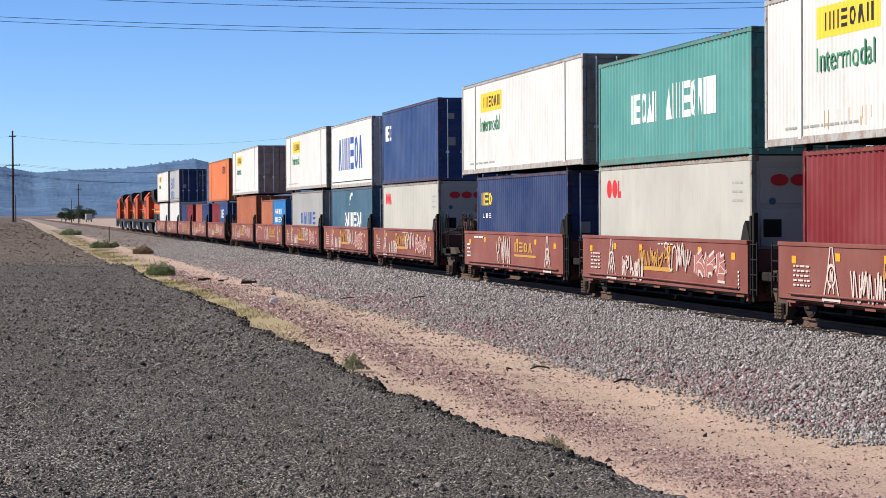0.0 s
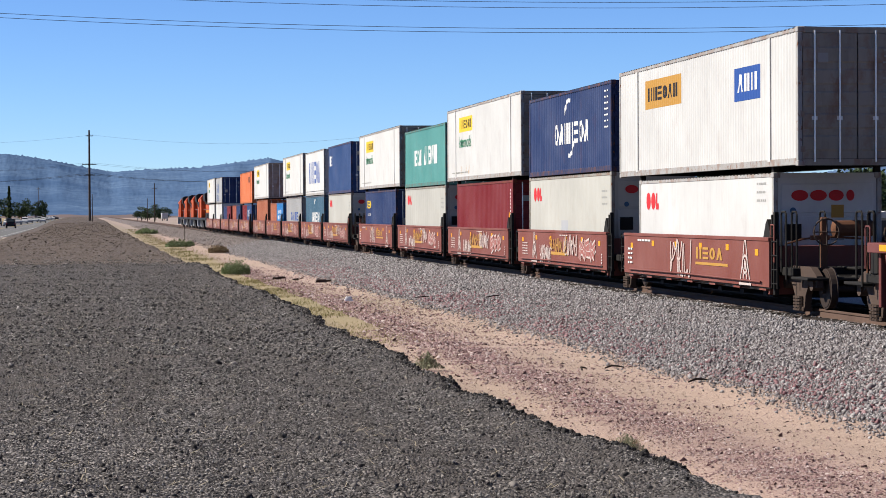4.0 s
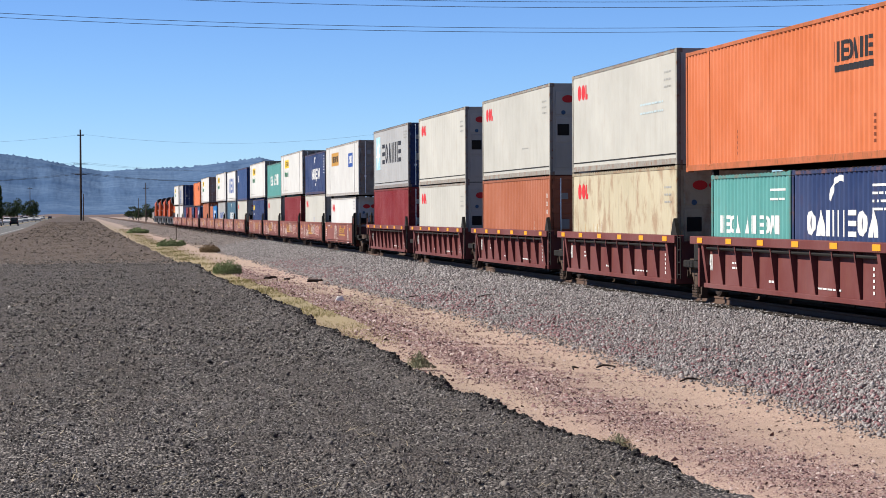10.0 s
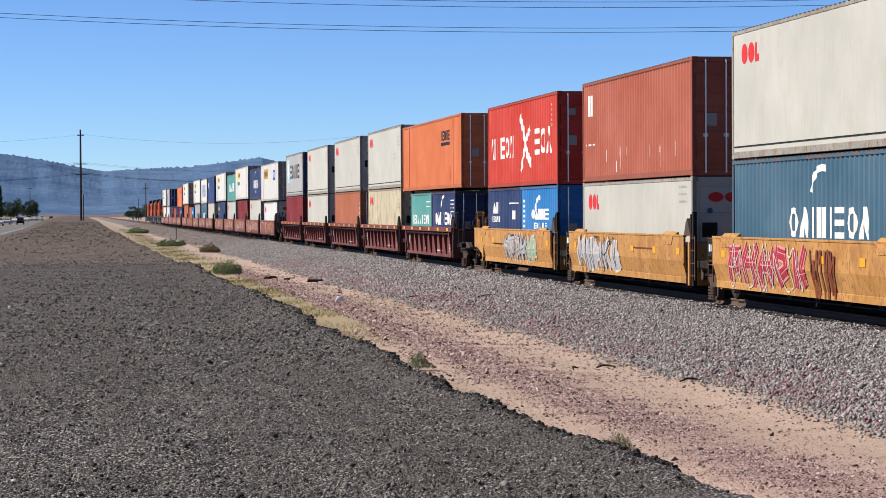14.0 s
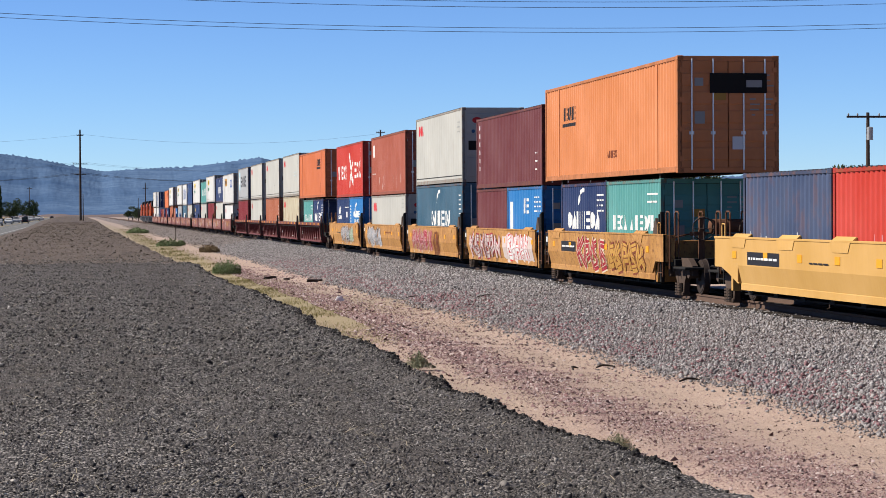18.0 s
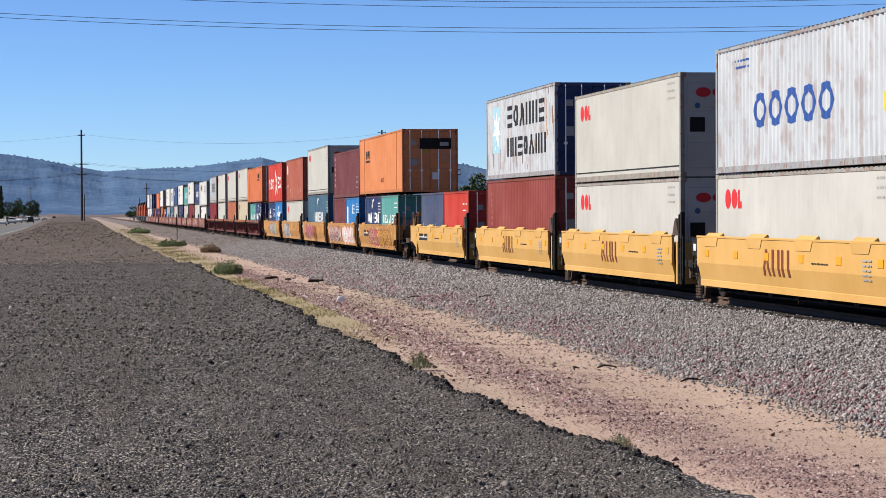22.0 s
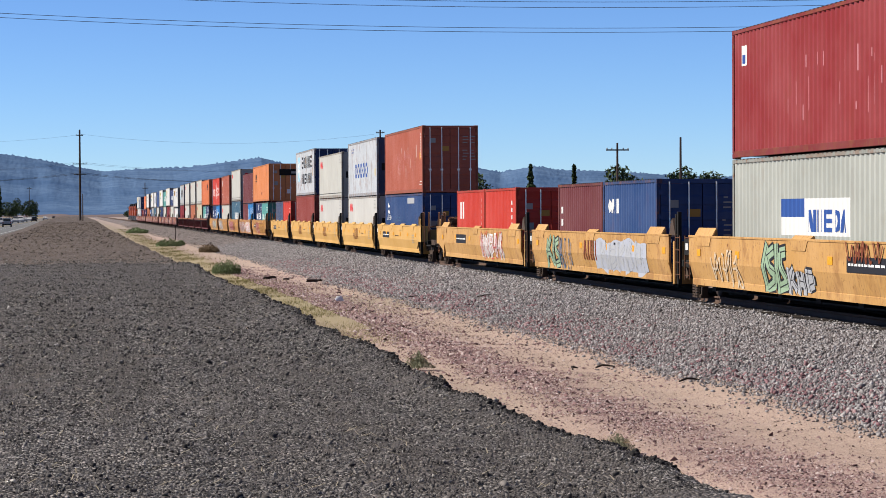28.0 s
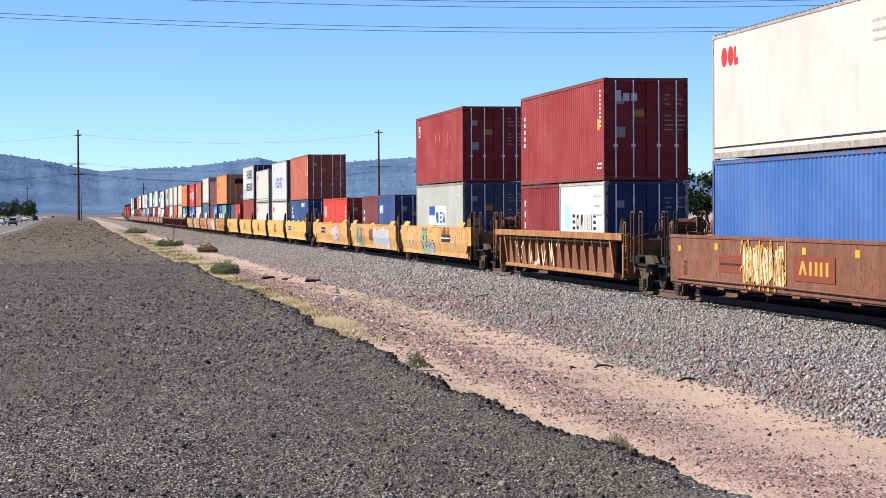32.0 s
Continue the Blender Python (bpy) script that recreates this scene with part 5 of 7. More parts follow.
        # cross members of the floor
    for k in range(7):
        y = -half + 1.2 + k * (2 * half - 2.4) / 6
        part("cross_member", Form().box(-1.22, 1.22, -0.15, 0.15, min(zb, 0.96) - 0.03, seat - 0.002), black_steel, root, at=(0, y, 0), key=("cross", seat))
    part("floor_sheet", Form().box(-1.2, 1.2, -half + 0.7, half - 0.7, 0.93, 0.96), black_steel, root, key=("floor", half))
    for s in (-1, 1):
        y = s * (half - 0.35)
        part("bulkhead", Form().box(-1.4, 1.4, -0.06, 0.06, 1.0, 2.05, 0.01), mat, root, at=(0, y - s * 0.0, 0), key=("bulk",))
        reach = 1.25 if (first and s > 0) or (last and s < 0) else 0.55
        part("end_platform", Form().box(-1.25, 1.25, -0.5, 0.5, 1.42, 1.60, 0.02).box(-0.35, 0.35, -0.8, 0.8, 1.12, 1.45, 0.02), black_steel, root, at=(0, s * (half + 0.35), 0), key=("plat",))
        if style != "B" or s < 0:
            part("ladder", lambda: ladder_form(1.15, 2.2, 0.4 if style != "B" else 0.25), rusty if style in "CEF" else black_steel, root, at=(-1.46, s * (half + 0.28), 0), key=("ladder", style == "B"))
        if s < 0 and style not in "BF":
            part("upright_post", Form().box(-0.05, 0.05, -0.05, 0.05, 1.0, 2.78, 0.012).box(-0.05, 0.05, 0.14, 0.22, 1.9, 2.72, 0.012), black_steel, root, at=(-1.36, -half - 0.06, 0), key=("upright",))
        if s < 0:
            part("guide_bracket", Form().prism([(-0.3, 2.2), (0.3, 2.2), (0.12, 2.52), (0.0, 2.62), (-0.1, 2.5)], "x", -0.05, 0.05), cast if style in "CDE" else black_steel, root, at=(-1.38, -half + 0.36, 0), key=("bracket",))
        else:
            part("equipment_box", Form().box(-0.28, 0.28, -0.2, 0.2, 1.6, 2.02, 0.02), {"A": ink["silver"]}.get(style, black_steel), root, at=(-1.0, half + 0.32, 0), key=("eqbox",))
        if reach > 1:
            part("end_deck", Form().box(-1.30, 1.30, -0.55, 0.55, 1.36, 1.42, 0.015), black_steel, root, at=(0, s * (half + 1.45), 0), key=("enddeck",))
            # end of the set: coupler, brake wheel, hand rails, crossover platform
            part("coupler", Form().box(-0.12, 0.12, -0.75, 0.75, 1.18 + 0.38, 1.42 + 0.2, 0.03).box(-0.2, 0.2, -0.9, -0.5, 1.12, 1.45, 0.04).box(-0.12, 0.12, -0.9, 0.9, 1.22, 1.4, 0.03), black_steel, root, at=(0, s * (half + 0.95), 0), key=("coupler",))
            for x in (-1.35, -1.12, -0.5, 0.6, 1.35):
                part("hand_rail", Form().tube([(0, 0, 1.35), (0, 0, 2.72), (0, 0.06, 2.78), (0, 0.28, 2.78), (0, 0.34, 2.72), (0, 0.34, 1.5)], 0.022, 6), rusty if style in "CDEF" else black_steel, root, at=(x, s * (half + 0.75), 0), key=("endrail",))
            part("brake_wheel", Form().tube([(0.28 * math.cos(k * math.tau / 16), 0, 0.28 * math.sin(k * math.tau / 16)) for k in range(17)], 0.02, 5).tube([(-0.27, 0, 0), (0.27, 0, 0)], 0.012, 4).tube([(0, 0, -0.27), (0, 0, 0.27)], 0.012, 4), cast, root, at=(-0.55, s * (half + 1.0), 2.35), key=("brakewheel",))
            part("brake_stand", Form().box(-0.07, 0.07, -0.05, 0.05, 1.55, 2.66, 0.015).box(-0.30, 0.12, -0.035, 0.035, 2.18, 2.28, 0.01), rusty, root, at=(-0.55, s * (half + 0.82), 0), key=("stand",))
            part("air_reservoir", Form().tube([(-0.46, 0, 0), (-0.42, 0, 0), (0.42, 0, 0), (0.46, 0, 0)], [0.08, 0.17, 0.17, 0.08], 12), rusty, root, "rusty round air reservoir", at=(0.15, s * (half + 0.62), 2.42), key=("reservoir",))
            part("brake_pipe", Form().tube([(-1.3, 0, 1.62), (-1.3, 0.04, 2.1), (-0.9, 0.1, 2.2), (-0.4, 0.1, 2.25), (0.4, 0.12, 2.2)], 0.025, 6), rusty, root, at=(0, s * (half + 0.6), 0), key=("endpipe",))
            part("grab_iron", Form().tube([(-1.42, 0, 1.7), (-1.42, 0, 2.45), (-1.42, 0.03, 2.5), (-1.42, 0.22, 2.5), (-1.42, 0.25, 2.45), (-1.42, 0.25, 1.7)], 0.018, 6), mat, root, at=(0, s * (half + 0.12), 0), key=("grab",))
    if style in "CDE" and not first:
        plate = part("end_plate", Form().box(-1.48, -1.45, half + 0.05, half + 0.5, 1.74, 2.12, 0.006), black_steel, root, "dark end plate with small white print", key=("endplate", half))
        part("small_print", Form().box(-1.487, -1.481, half + 0.14, half + 0.2, 1.86, 2.02).box(-1.487, -1.481, half + 0.24, half + 0.36, 1.86, 2.02), ink["white"], plate, key=("endprint", half))
    # yellow reflectors along the side
    nr = 6
    for k in range(nr):
        y = half - 0.9 - k * (2 * half - 1.8) / (nr - 1)
        if style in "AG":
            part("reflector", Form().box(-1.508, -1.5, -0.12, 0.12, -0.07, 0.07), ink["orange"], root, at=(0, y, 1.98 if k % 5 else 1.9), key=("refl",))
        elif style == "B":
            part("reflector", Form().box(-1.530, -1.519, -0.22, 0.22, -0.06, 0.06), ink["orange"], root, at=(0, y, zt - 0.09), key=("reflB",))
        elif style in "CDE":
            part("reflector", Form().box(-1.513, -1.5, -0.15, 0.15, -0.08, 0.08), ink["orange"], root, at=(0, y, 1.82), key=("reflC",))
    x_face = 1.505 if style in "ACDEG" else 1.312
    for nth, dcr in enumerate(decor):
        k = dcr[0]
        if style not in "CDE":  # keep the marks on the sheet
            at_ = {"cone": (3, 4), "text": (4,), "bubble": (5, 6)}.get(k, (4, 5))
            dcr = tuple(zb + 0.05 + (q - 0.95) * (2.10 - zb) / 1.2 if i in at_ else q for i, q in enumerate(dcr))
        if k == "scrawl":
            _, colr, s0, s1, h0, h1, n, w, seed = dcr
            part("graffiti", on_tub(poly_form(scrawl(s0, s1, h0, h1, n, w, seed), x_face + 0.012 + 0.001 * nth, half), style), ink[colr], root, "loose sprayed graffiti strokes", kind="stuff")
        elif k == "cone":
            _, colr, s, h0, h1 = dcr
            part("graffiti", poly_form(cone_tag(s, h0, h1, 0.05), x_face + 0.004, half), ink[colr], root, "sprayed white cone outline", kind="stuff")
        elif k == "bubble":
            _, fill, rim, s0, s1, h0, h1, n, seed = dcr
            a, b, c = bubbles(s0, s1, h0, h1, n, seed)
            for q, (polys, colr) in enumerate(((a, rim), (b, fill), (c, rim))):
                part("graffiti", on_tub(poly_form(polys, x_face + 0.002 + 0.0035 * q, half), style), ink[colr], root, "fat sprayed graffiti shapes", kind="stuff")
        elif k == "fill":
            _, colr, s0, s1, h0, h1, seed = dcr
            n, polys = 30, []
            up = [h1 - 0.1 - 0.1 * math.sin(q * 0.55 + seed) * math.sin(q * 0.21) - 0.5 * max(0.0, abs(q / n - 0.5) - 0.42) for q in range(n + 1)]
            dn = [h0 + 0.08 + 0.07 * math.sin(q * 0.7 + seed * 2) + 0.4 * max(0.0, abs(q / n - 0.5) - 0.42) for q in range(n + 1)]
            for q in range(n):
                a, e = s0 + (s1 - s0) * q / n, s0 + (s1 - s0) * (q + 1) / n
                polys.append([(a, dn[q]), (e, dn[q + 1]), (e, up[q + 1]), (a, up[q])])
            part("graffiti", on_tub(poly_form(polys, x_face, half), style), ink[colr], root, "sprayed patch of colour", kind="stuff")
        else:
            decorate(root, x_face + 0.002 * nth, half, 2.2, [dcr], None, lambda f: on_tub(f, style))
    bogie(root, -7.5 if half < 8 else -half - 0.75)
    if first or style in "FG":
        bogie(root, 7.65 if half < 8 else half + 0.75)
    TRAIN.append((root, u, 0.0))
    return root


FOLD, SILL = 1.59, 1.19  # heights of the fold in a tub's side and of its bottom sill


def clipped(poly, z, above):
    out = []
    for a, b in zip(poly, poly[1:] + poly[:1]):
        ia, ib = (a[2] >= z) == above, (b[2] >= z) == above
        if ia:
            out.append(a)
        if ia != ib:
            t = (z - a[2]) / (b[2] - a[2])
            out.append(tuple(p + t * (q - p) for p, q in zip(a, b)))
    return out


def on_tub(f, style):
    """Lays flat marks over the fold of a tub's side."""
    if style not in "CDE":
        return f
    g = Form()
    for face in f.f:
        poly = [f.v[i] for i in face]
        upper, rest = clipped(poly, FOLD, True), clipped(poly, FOLD, False)
        slope, sill = clipped(rest, SILL, True) if len(rest) > 2 else [], clipped(rest, SILL, False) if len(rest) > 2 else []
        for q in (upper, slope, sill):
            if len(q) > 2:
                g.add([(x - 0.001 + min(max(0.0, FOLD - z), FOLD - SILL) * 0.225, y, max(z, 1.06)) for x, y, z in q], [tuple(range(len(q)))])
    return g


def mirrored(f, sx):
    if sx > 0:
        f.v = [(-x, y, z) for x, y, z in f.v]
    return f


H20, HC = 2.591, 2.896
W8, W53 = 2.438, 2.59
OOCL = [("oocl",), ("bars", "faint", 10.9, 11.6, 1.9, 2.45, 3, 1)]
JB = [("rect", "yellow", 2.9, 6.1, 1.92, 2.5), ("word", "black", 3.3, 5.8, 2.05, 2.38, 6, 3, 0.3), ("text", "Intermodal", "green", 2.9, 1.32, 0.64, 1.05), ("bars", "faint", 1.2, 5.0, 0.28, 0.4, 1, 2)]
CMA = [("swoosh", 6.3, 1.72, 0.6), ("word", "white", 4.1, 9.2, 0.95, 1.6, 7, 4, 0.3)]
CMALOW = [("swoosh", 6.3, 1.95, 0.7, 0), ("word", "white", 4.1, 9.2, 1.2, 1.82, 7, 4, 0.34)]
CMA20 = [("swoosh", 3.0, 1.82, 0.6, 0), ("word", "white", 0.9, 5.2, 1.24, 1.76, 7, 4, 0.34), ("bars", "white", 4.9, 5.6, 1.7, 2.3, 4, 5)]
CHINA = [("word", "white", 3.0, 5.3, 0.95, 1.65, 5, 5, 0.28), ("word", "white", 6.0, 9.8, 0.95, 1.75, 8, 6, 0.28)]
CHINA20 = [("word", "white", 0.7, 2.3, 1.25, 1.65, 4, 5, 0.28), ("word", "white", 2.7, 5.3, 1.25, 1.65, 7, 6, 0.28), ("bars", "white", 4.6, 5.6, 1.9, 2.3, 2, 5)]
MAERSK = [("star", 1.7, 1.75, 0.85), ("word", "black", 3.1, 9.9, 1.2, 2.15, 6, 7, 0.26), ("bars", "faint", 10.6, 11.7, 2.2, 2.6, 3, 2)]
SEALAND = [("star", 2.0, 1.75, 0.85), ("word", "black", 4.0, 10.6, 1.75, 2.5, 6, 7, 0.26), ("word", "black", 3.9, 10.8, 0.75, 1.4, 7, 8, 0.26), ("streaks", "brown", 0.3, 12, 0.15, 1.1, 60, 5), ("streaks", "gold", 6.0, 12, 0.6, 2.4, 50, 6), ("streaks", "brown", 9.5, 12, 1.2, 2.6, 30, 7)]
COSCO = [("word", "blue", 2.9, 8.5, 0.95, 1.75, 5, -1, 0.2), ("bars", "blue", 1.5, 2.6, 2.3, 2.6, 2, 3), ("rect", "yellow", 11.2, 11.6, 1.0, 1.35)]
HAMB = [("word", "white", 0.5, 5.5, 1.0, 1.75, 7, 11, 0.14), ("bird", 6.9, 1.45, 0.62), ("word", "white", 8.5, 11.3, 1.0, 1.85, 3, 12, 0.14), ("vbars", "white", 11.2, 0.25, 1.8, 2.6, 5)]
MARKS = [("vbars", "white", 11.6, 0.13, 1.5, 2.6, 9), ("rect", "orange", 11.35, 11.55, 1.45, 1.75), ("bars", "white", 11.2, 11.9, 0.3, 0.55, 2, 3)]

# wagon, style, half length, place; loads: tier, length, height, width, offset, colour, end, ribs, end colour, kind of label, markings
# most navy and slate ends here are shade painted onto pale boxes
LOADS = [
    ("A", 472.38, [("T", 53, "white", "D", "fine", JB), ("B", 40, HC, "white", "D", "deep", [])]),
    ("A", 457.16, [("T", 40, HC, "palegrey", "D", "flat", [("word", "blue", 1.5, 6, 1.2, 2.2, 5, 2), ("word", "blue", 1.5, 6, 0.3, 1.0, 5, 3)], "navy"), ("B", 40, HC, "white", "D", "deep", [])]),
    ("A", 441.84, [("20", "navy", [], "darkred", [])]),
    ("A", 426.51, [("20", "brown", [], "navy", [("word", "white", 1, 4, 0.5, 1.2, 4, 3)])]),
    ("A", 411.19, [("T", 53, "orange", "D", "fine", [("word", "black", 11, 14, 1.9, 2.4, 6, 3)]), ("20", "darkred", [], "blue", [("word", "white", 1, 3, 1.5, 2.1, 3, 3)])]),
    ("A", 392.35, [("T", 53, "white", "D", "fine", JB), ("B", 40, HC, "rustorange", "D", "deep", [])]),
    ("A", 377.22, [("20", "rustorange", [], "skyblue", [("word", "white", 1, 4, 1.3, 1.6, 4, 3), ("word", "white", 1, 4, 1.75, 2.05, 4, 4)])]),
    ("A", 362.10, [("T", 53, "white", "D", "fine", JB), ("B", 40, HC, "palegrey", "D", "deep", [("word", "blue", 3.5, 9.5, 1.25, 1.85, 5, 9, 0.24)])]),
    ("A", 346.77, [("T", 40, HC, "white", "D", "flat", [("word", "blue", 2.2, 9.6, 0.8, 2.2, 6, 21, 0.26)]), ("B", 40, HC, "steelblue", "D", "deep", CMALOW)]),
    ("A", 331.84, [("T", 40, HC, "blue", "D", "deep", [("word", "white", 0.7, 2.2, 1.7, 2.3, 3, 5, 0.3)]), ("B", 40, HC, "ooclgrey", "R", "flat", OOCL)]),
    ("A", 312.91, [("T", 53, "white", "D", "fine", JB), ("B", 40, HC, "navy", "D", "deep", [("word", "yellow", 0.6, 2.3, 2.0, 2.4, 3, 5, 0.4), ("word", "white", 0.8, 2.2, 1.6, 1.75, 4, 6, 0.4)])]),
    ("A", 297.39, [("T", 40, H20, "teal", "D", "deep", CHINA), ("B", 40, HC, "ooclgrey", "R", "flat", OOCL)]),
    ("A", 282.16, [("T", 53, "white", "D", "fine", JB + [("streaks", "gold", 2, 7, 0.25, 0.4, 12, 3)]), ("B", 40, HC, "darkred", "D", "deep", MARKS[:2])]),
    ("A", 266.94, [("T", 40, H20, "navy", "D", "deep", CMA + [("bars", "white", 11.3, 11.7, 1.2, 2.4, 7, 4)]), ("B", 40, HC, "ooclgrey", "R", "flat", OOCL + [("rect", "silver", 5.2, 6.2, 0.9, 1.5)])]),
    ("A", 251.42, [("T", 53, "white", "D", "fine", [("rect", "gold", 2.9, 6.6, 1.75, 2.5), ("word", "black", 3.2, 6.3, 1.95, 2.3, 6, 3, 0.3), ("rect", "blue", 11.4, 13.4, 1.55, 2.3), ("word", "white", 11.6, 13.2, 1.75, 2.15, 3, 6, 0.3)]), ("B", 40, H20, "white", "R", "flat", OOCL)]),
    ("B", 231.51, [("T", 40, HC, "palegrey", "D", "flat", MAERSK, "navy"), ("B", 40, HC, "darkred", "D", "deep", [])]),
    ("B", 216.04, [("T", 40, HC, "ooclgrey", "R", "flat", OOCL), ("B", 40, HC, "ooclgrey", "R", "flat", OOCL)]),
    ("B", 200.08, [("T", 40, HC, "ooclgrey", "R", "flat", OOCL + [("bars", "faint", 7.6, 8.6, 0.9, 1.0, 1, 4)]), ("B", 40, HC, "rustorange", "D", "deep", [("streaks", "white", 9.6, 9.8, 0.6, 1.3, 3, 3), ("vbars", "white", 11.6, 0.12, 0.6, 2.4, 7)])]),
    ("B", 184.56, [("T", 40, HC, "ooclgrey", "R", "flat", OOCL + [("bars", "paleaqua", 8.4, 10.8, 1.3, 1.75, 2, 5)]), ("B", 40, HC, "cream", "R", "flat", OOCL + [("streaks", "gold", 0.4, 4, 0.3, 1.2, 14, 6), ("streaks", "white", 3, 4, 0.4, 1.2, 6, 6)])]),
    ("B", 169.24, [("T", 53, "orange", "D", "deep", [("word", "black", 11.0, 13.2, 1.95, 2.35, 8, 3, 0.3), ("rect", "black", 11.0, 13.2, 1.75, 1.88), ("vbars", "brown", 4.2, 0.3, 0.3, 0.9, 5), ("vbars", "brown", 13.2, 0.3, 0.3, 0.9, 5)]), ("20", "teal", CHINA20, "navy", CMA20)]),
    ("C", 149.62, [("T", 40, HC, "red", "D", "deep", HAMB), ("20", "navy", [("word", "white", 0.7, 2.4, 1.4, 1.6, 6, 5, 0.3), ("rect", "white", 4.6, 5.1, 1.5, 1.8), ("word", "white", 0.9, 2.2, 1.7, 2.1, 2, 6, 0.3), ("bars", "white", 4.0, 5.6, 1.9, 2.2, 1, 5)], "skyblue", [("swoosh", 3.1, 1.5, 0.75, 0), ("word", "white", 1.8, 4.6, 1.5, 1.85, 5, 9, 0.3), ("word", "white", 2.0, 4.4, 1.2, 1.4, 7, 5, 0.3), ("vbars", "white", 0.4, 0.3, 0.7, 2.2, 9)])]),
    ("C", 133.81, [("T", 40, HC, "brown", "D", "deep", [("word", "white", 0.6, 1.3, 1.9, 2.5, 1, 5, 0.3), ("bars", "white", 0.4, 1.5, 1.0, 1.15, 1, 4), ("vbars", "white", 11.2, 0.12, 0.5, 2.7, 8), ("streaks", "white", 3, 11, 0.2, 0.7, 14, 5)]), ("B", 40, H20, "ooclgrey", "R", "flat", OOCL)]),
    ("C", 118.19, [("T", 40, HC, "ooclgrey", "R", "flat", OOCL), ("B", 40, HC, "steelblue", "D", "deep", CMALOW + [("bars", "white", 11.3, 11.7, 0.9, 2.5, 9, 4)])]),
    ("C", 102.77, [("T", 40, H20, "maroon", "D", "deep", [("vbars", "white", 0.5, 0.3, 0.6, 2.4, 6), ("bars", "white", 11.0, 11.4, 0.4, 1.2, 3, 3)]), ("20", "maroon", [], "skyblue", [("rect", "white", 0.5, 0.95, 0.6, 2.1), ("word", "white", 2.9, 3.7, 1.7, 2.2, 2, 5, 0.4), ("bars", "white", 4.7, 5.6, 1.7, 2.3, 4, 5)])]),
    ("C", 87.64, [("T", 53, "paleorange", "D", "deep", [("word", "black", 2.6, 4.4, 1.8, 2.2, 8, 3, 0.3), ("rect", "black", 2.5, 4.4, 1.62, 1.72), ("word", "brown", 8.4, 9.6, 0.55, 0.75, 6, 4, 0.3)]), ("20", "navy", CMA20, "teal", CHINA20)]),
    ("D", 68.08, [("20", "slate", [("streaks", "white", 0.3, 5.8, 0.3, 1.1, 20, 7)], "red", [("bars", "white", 4.7, 5.6, 1.7, 2.2, 2, 4), ("streaks", "pink", 2, 3.2, 0.5, 1.1, 8, 5)])]),
    ("D", 51.87, [("T", 40, HC, "bluegrey", "D", "deep", SEALAND, "navy"), ("B", 40, HC, "oxide", "D", "deep", [("vbars", "white", 0.8, 0.35, 1.25, 2.5, 6)])]),
    ("D", 36.75, [("T", 40, H20, "ooclgrey", "R", "flat", OOCL), ("B", 40, H20, "bone", "R", "flat", OOCL)]),
    ("D", 21.37, [("T", 40, HC, "bluegrey", "R", "deep", COSCO, "slate"), ("B", 40, H20, "bone", "R", "flat", OOCL)]),
    ("D", 6.10, [("T", 40, HC, "brown", "D", "deep", MARKS + [("streaks", "pink", 2.5, 9.5, 0.7, 1.7, 60, 5), ("streaks", "chalk", 4.5, 10.5, 0.5, 1.9, 40, 8)]), ("B", 40, H20, "blue", "D", "deep", [("bird", 1.2, 1.95, 0.24), ("word", "white", 0.5, 2.0, 1.4, 1.62, 5, 6, 0.35), ("bars", "steel", 3.4, 5.5, 1.3, 1.6, 2, 7), ("rect", "silver", 7.5, 9.6, 2.15, 2.4)])]),
    ("E", -15.23, [("20", "red", [("word", "white", 0.6, 1.6, 1.5, 2.15, 1, 3, 0.3), ("vbars", "white", 5.4, 0.12, 0.4, 2.3, 9)], "red", [("vbars", "white", 5.0, 0.4, 1.2, 2.2, 4)])]),
    ("E", -34.36, [("20", "maroon", [("vbars", "white", 0.4, 0.25, 0.5, 2.0, 4)], "blue", [("word", "white", 0.5, 1.8, 1.7, 2.1, 3, 4, 0.35)])]),
    ("E", -53.48, [("T", 40, HC, "texred", "D", "deep", [("rect", "white", 0.7, 1.1, 2.05, 2.5), ("rect", "blue", 0.78, 1.02, 2.1, 2.3), ("streaks", "pink", 4, 11, 0.6, 1.8, 24, 5)]), ("B", 40, HC, "greygreen", "D", "deep", [("rect", "white", 3.6, 8.0, 1.22, 1.98), ("rect", "blue", 3.6, 5.1, 1.6, 1.98), ("word", "blue", 5.3, 7.8, 1.3, 1.75, 6, 6, 0.25), ("bars", "white", 10.7, 11.5, 2.3, 2.5, 1, 4)], "slate")]),
    ("F", -77.35, [("T", 40, HC, "texred", "D", "deep", [("vbars", "white", 0.5, 0.18, 1.2, 2.3, 5)] + MARKS), ("20", "darkred", [("vbars", "white", 0.5, 0.3, 0.4, 2.2, 5), ("vbars", "white", 5.3, 0.15, 1.2, 2.1, 5)], "white", [("rect", "aqua", 0.6, 1.4, 1.2, 1.9), ("word", "black", 1.7, 5.0, 1.2, 1.65, 6, 7, 0.28), ("bars", "faint", 4.7, 5.6, 1.5, 2.3, 3, 4)])]),
    ("G", -100.68, [("T", 40, HC, "bone", "R", "flat", OOCL), ("B", 40, HC, "brightblue", "D", "deep", [("vbars", "white", 11.6, 0.12, 1.0, 2.4, 8)])]),
]
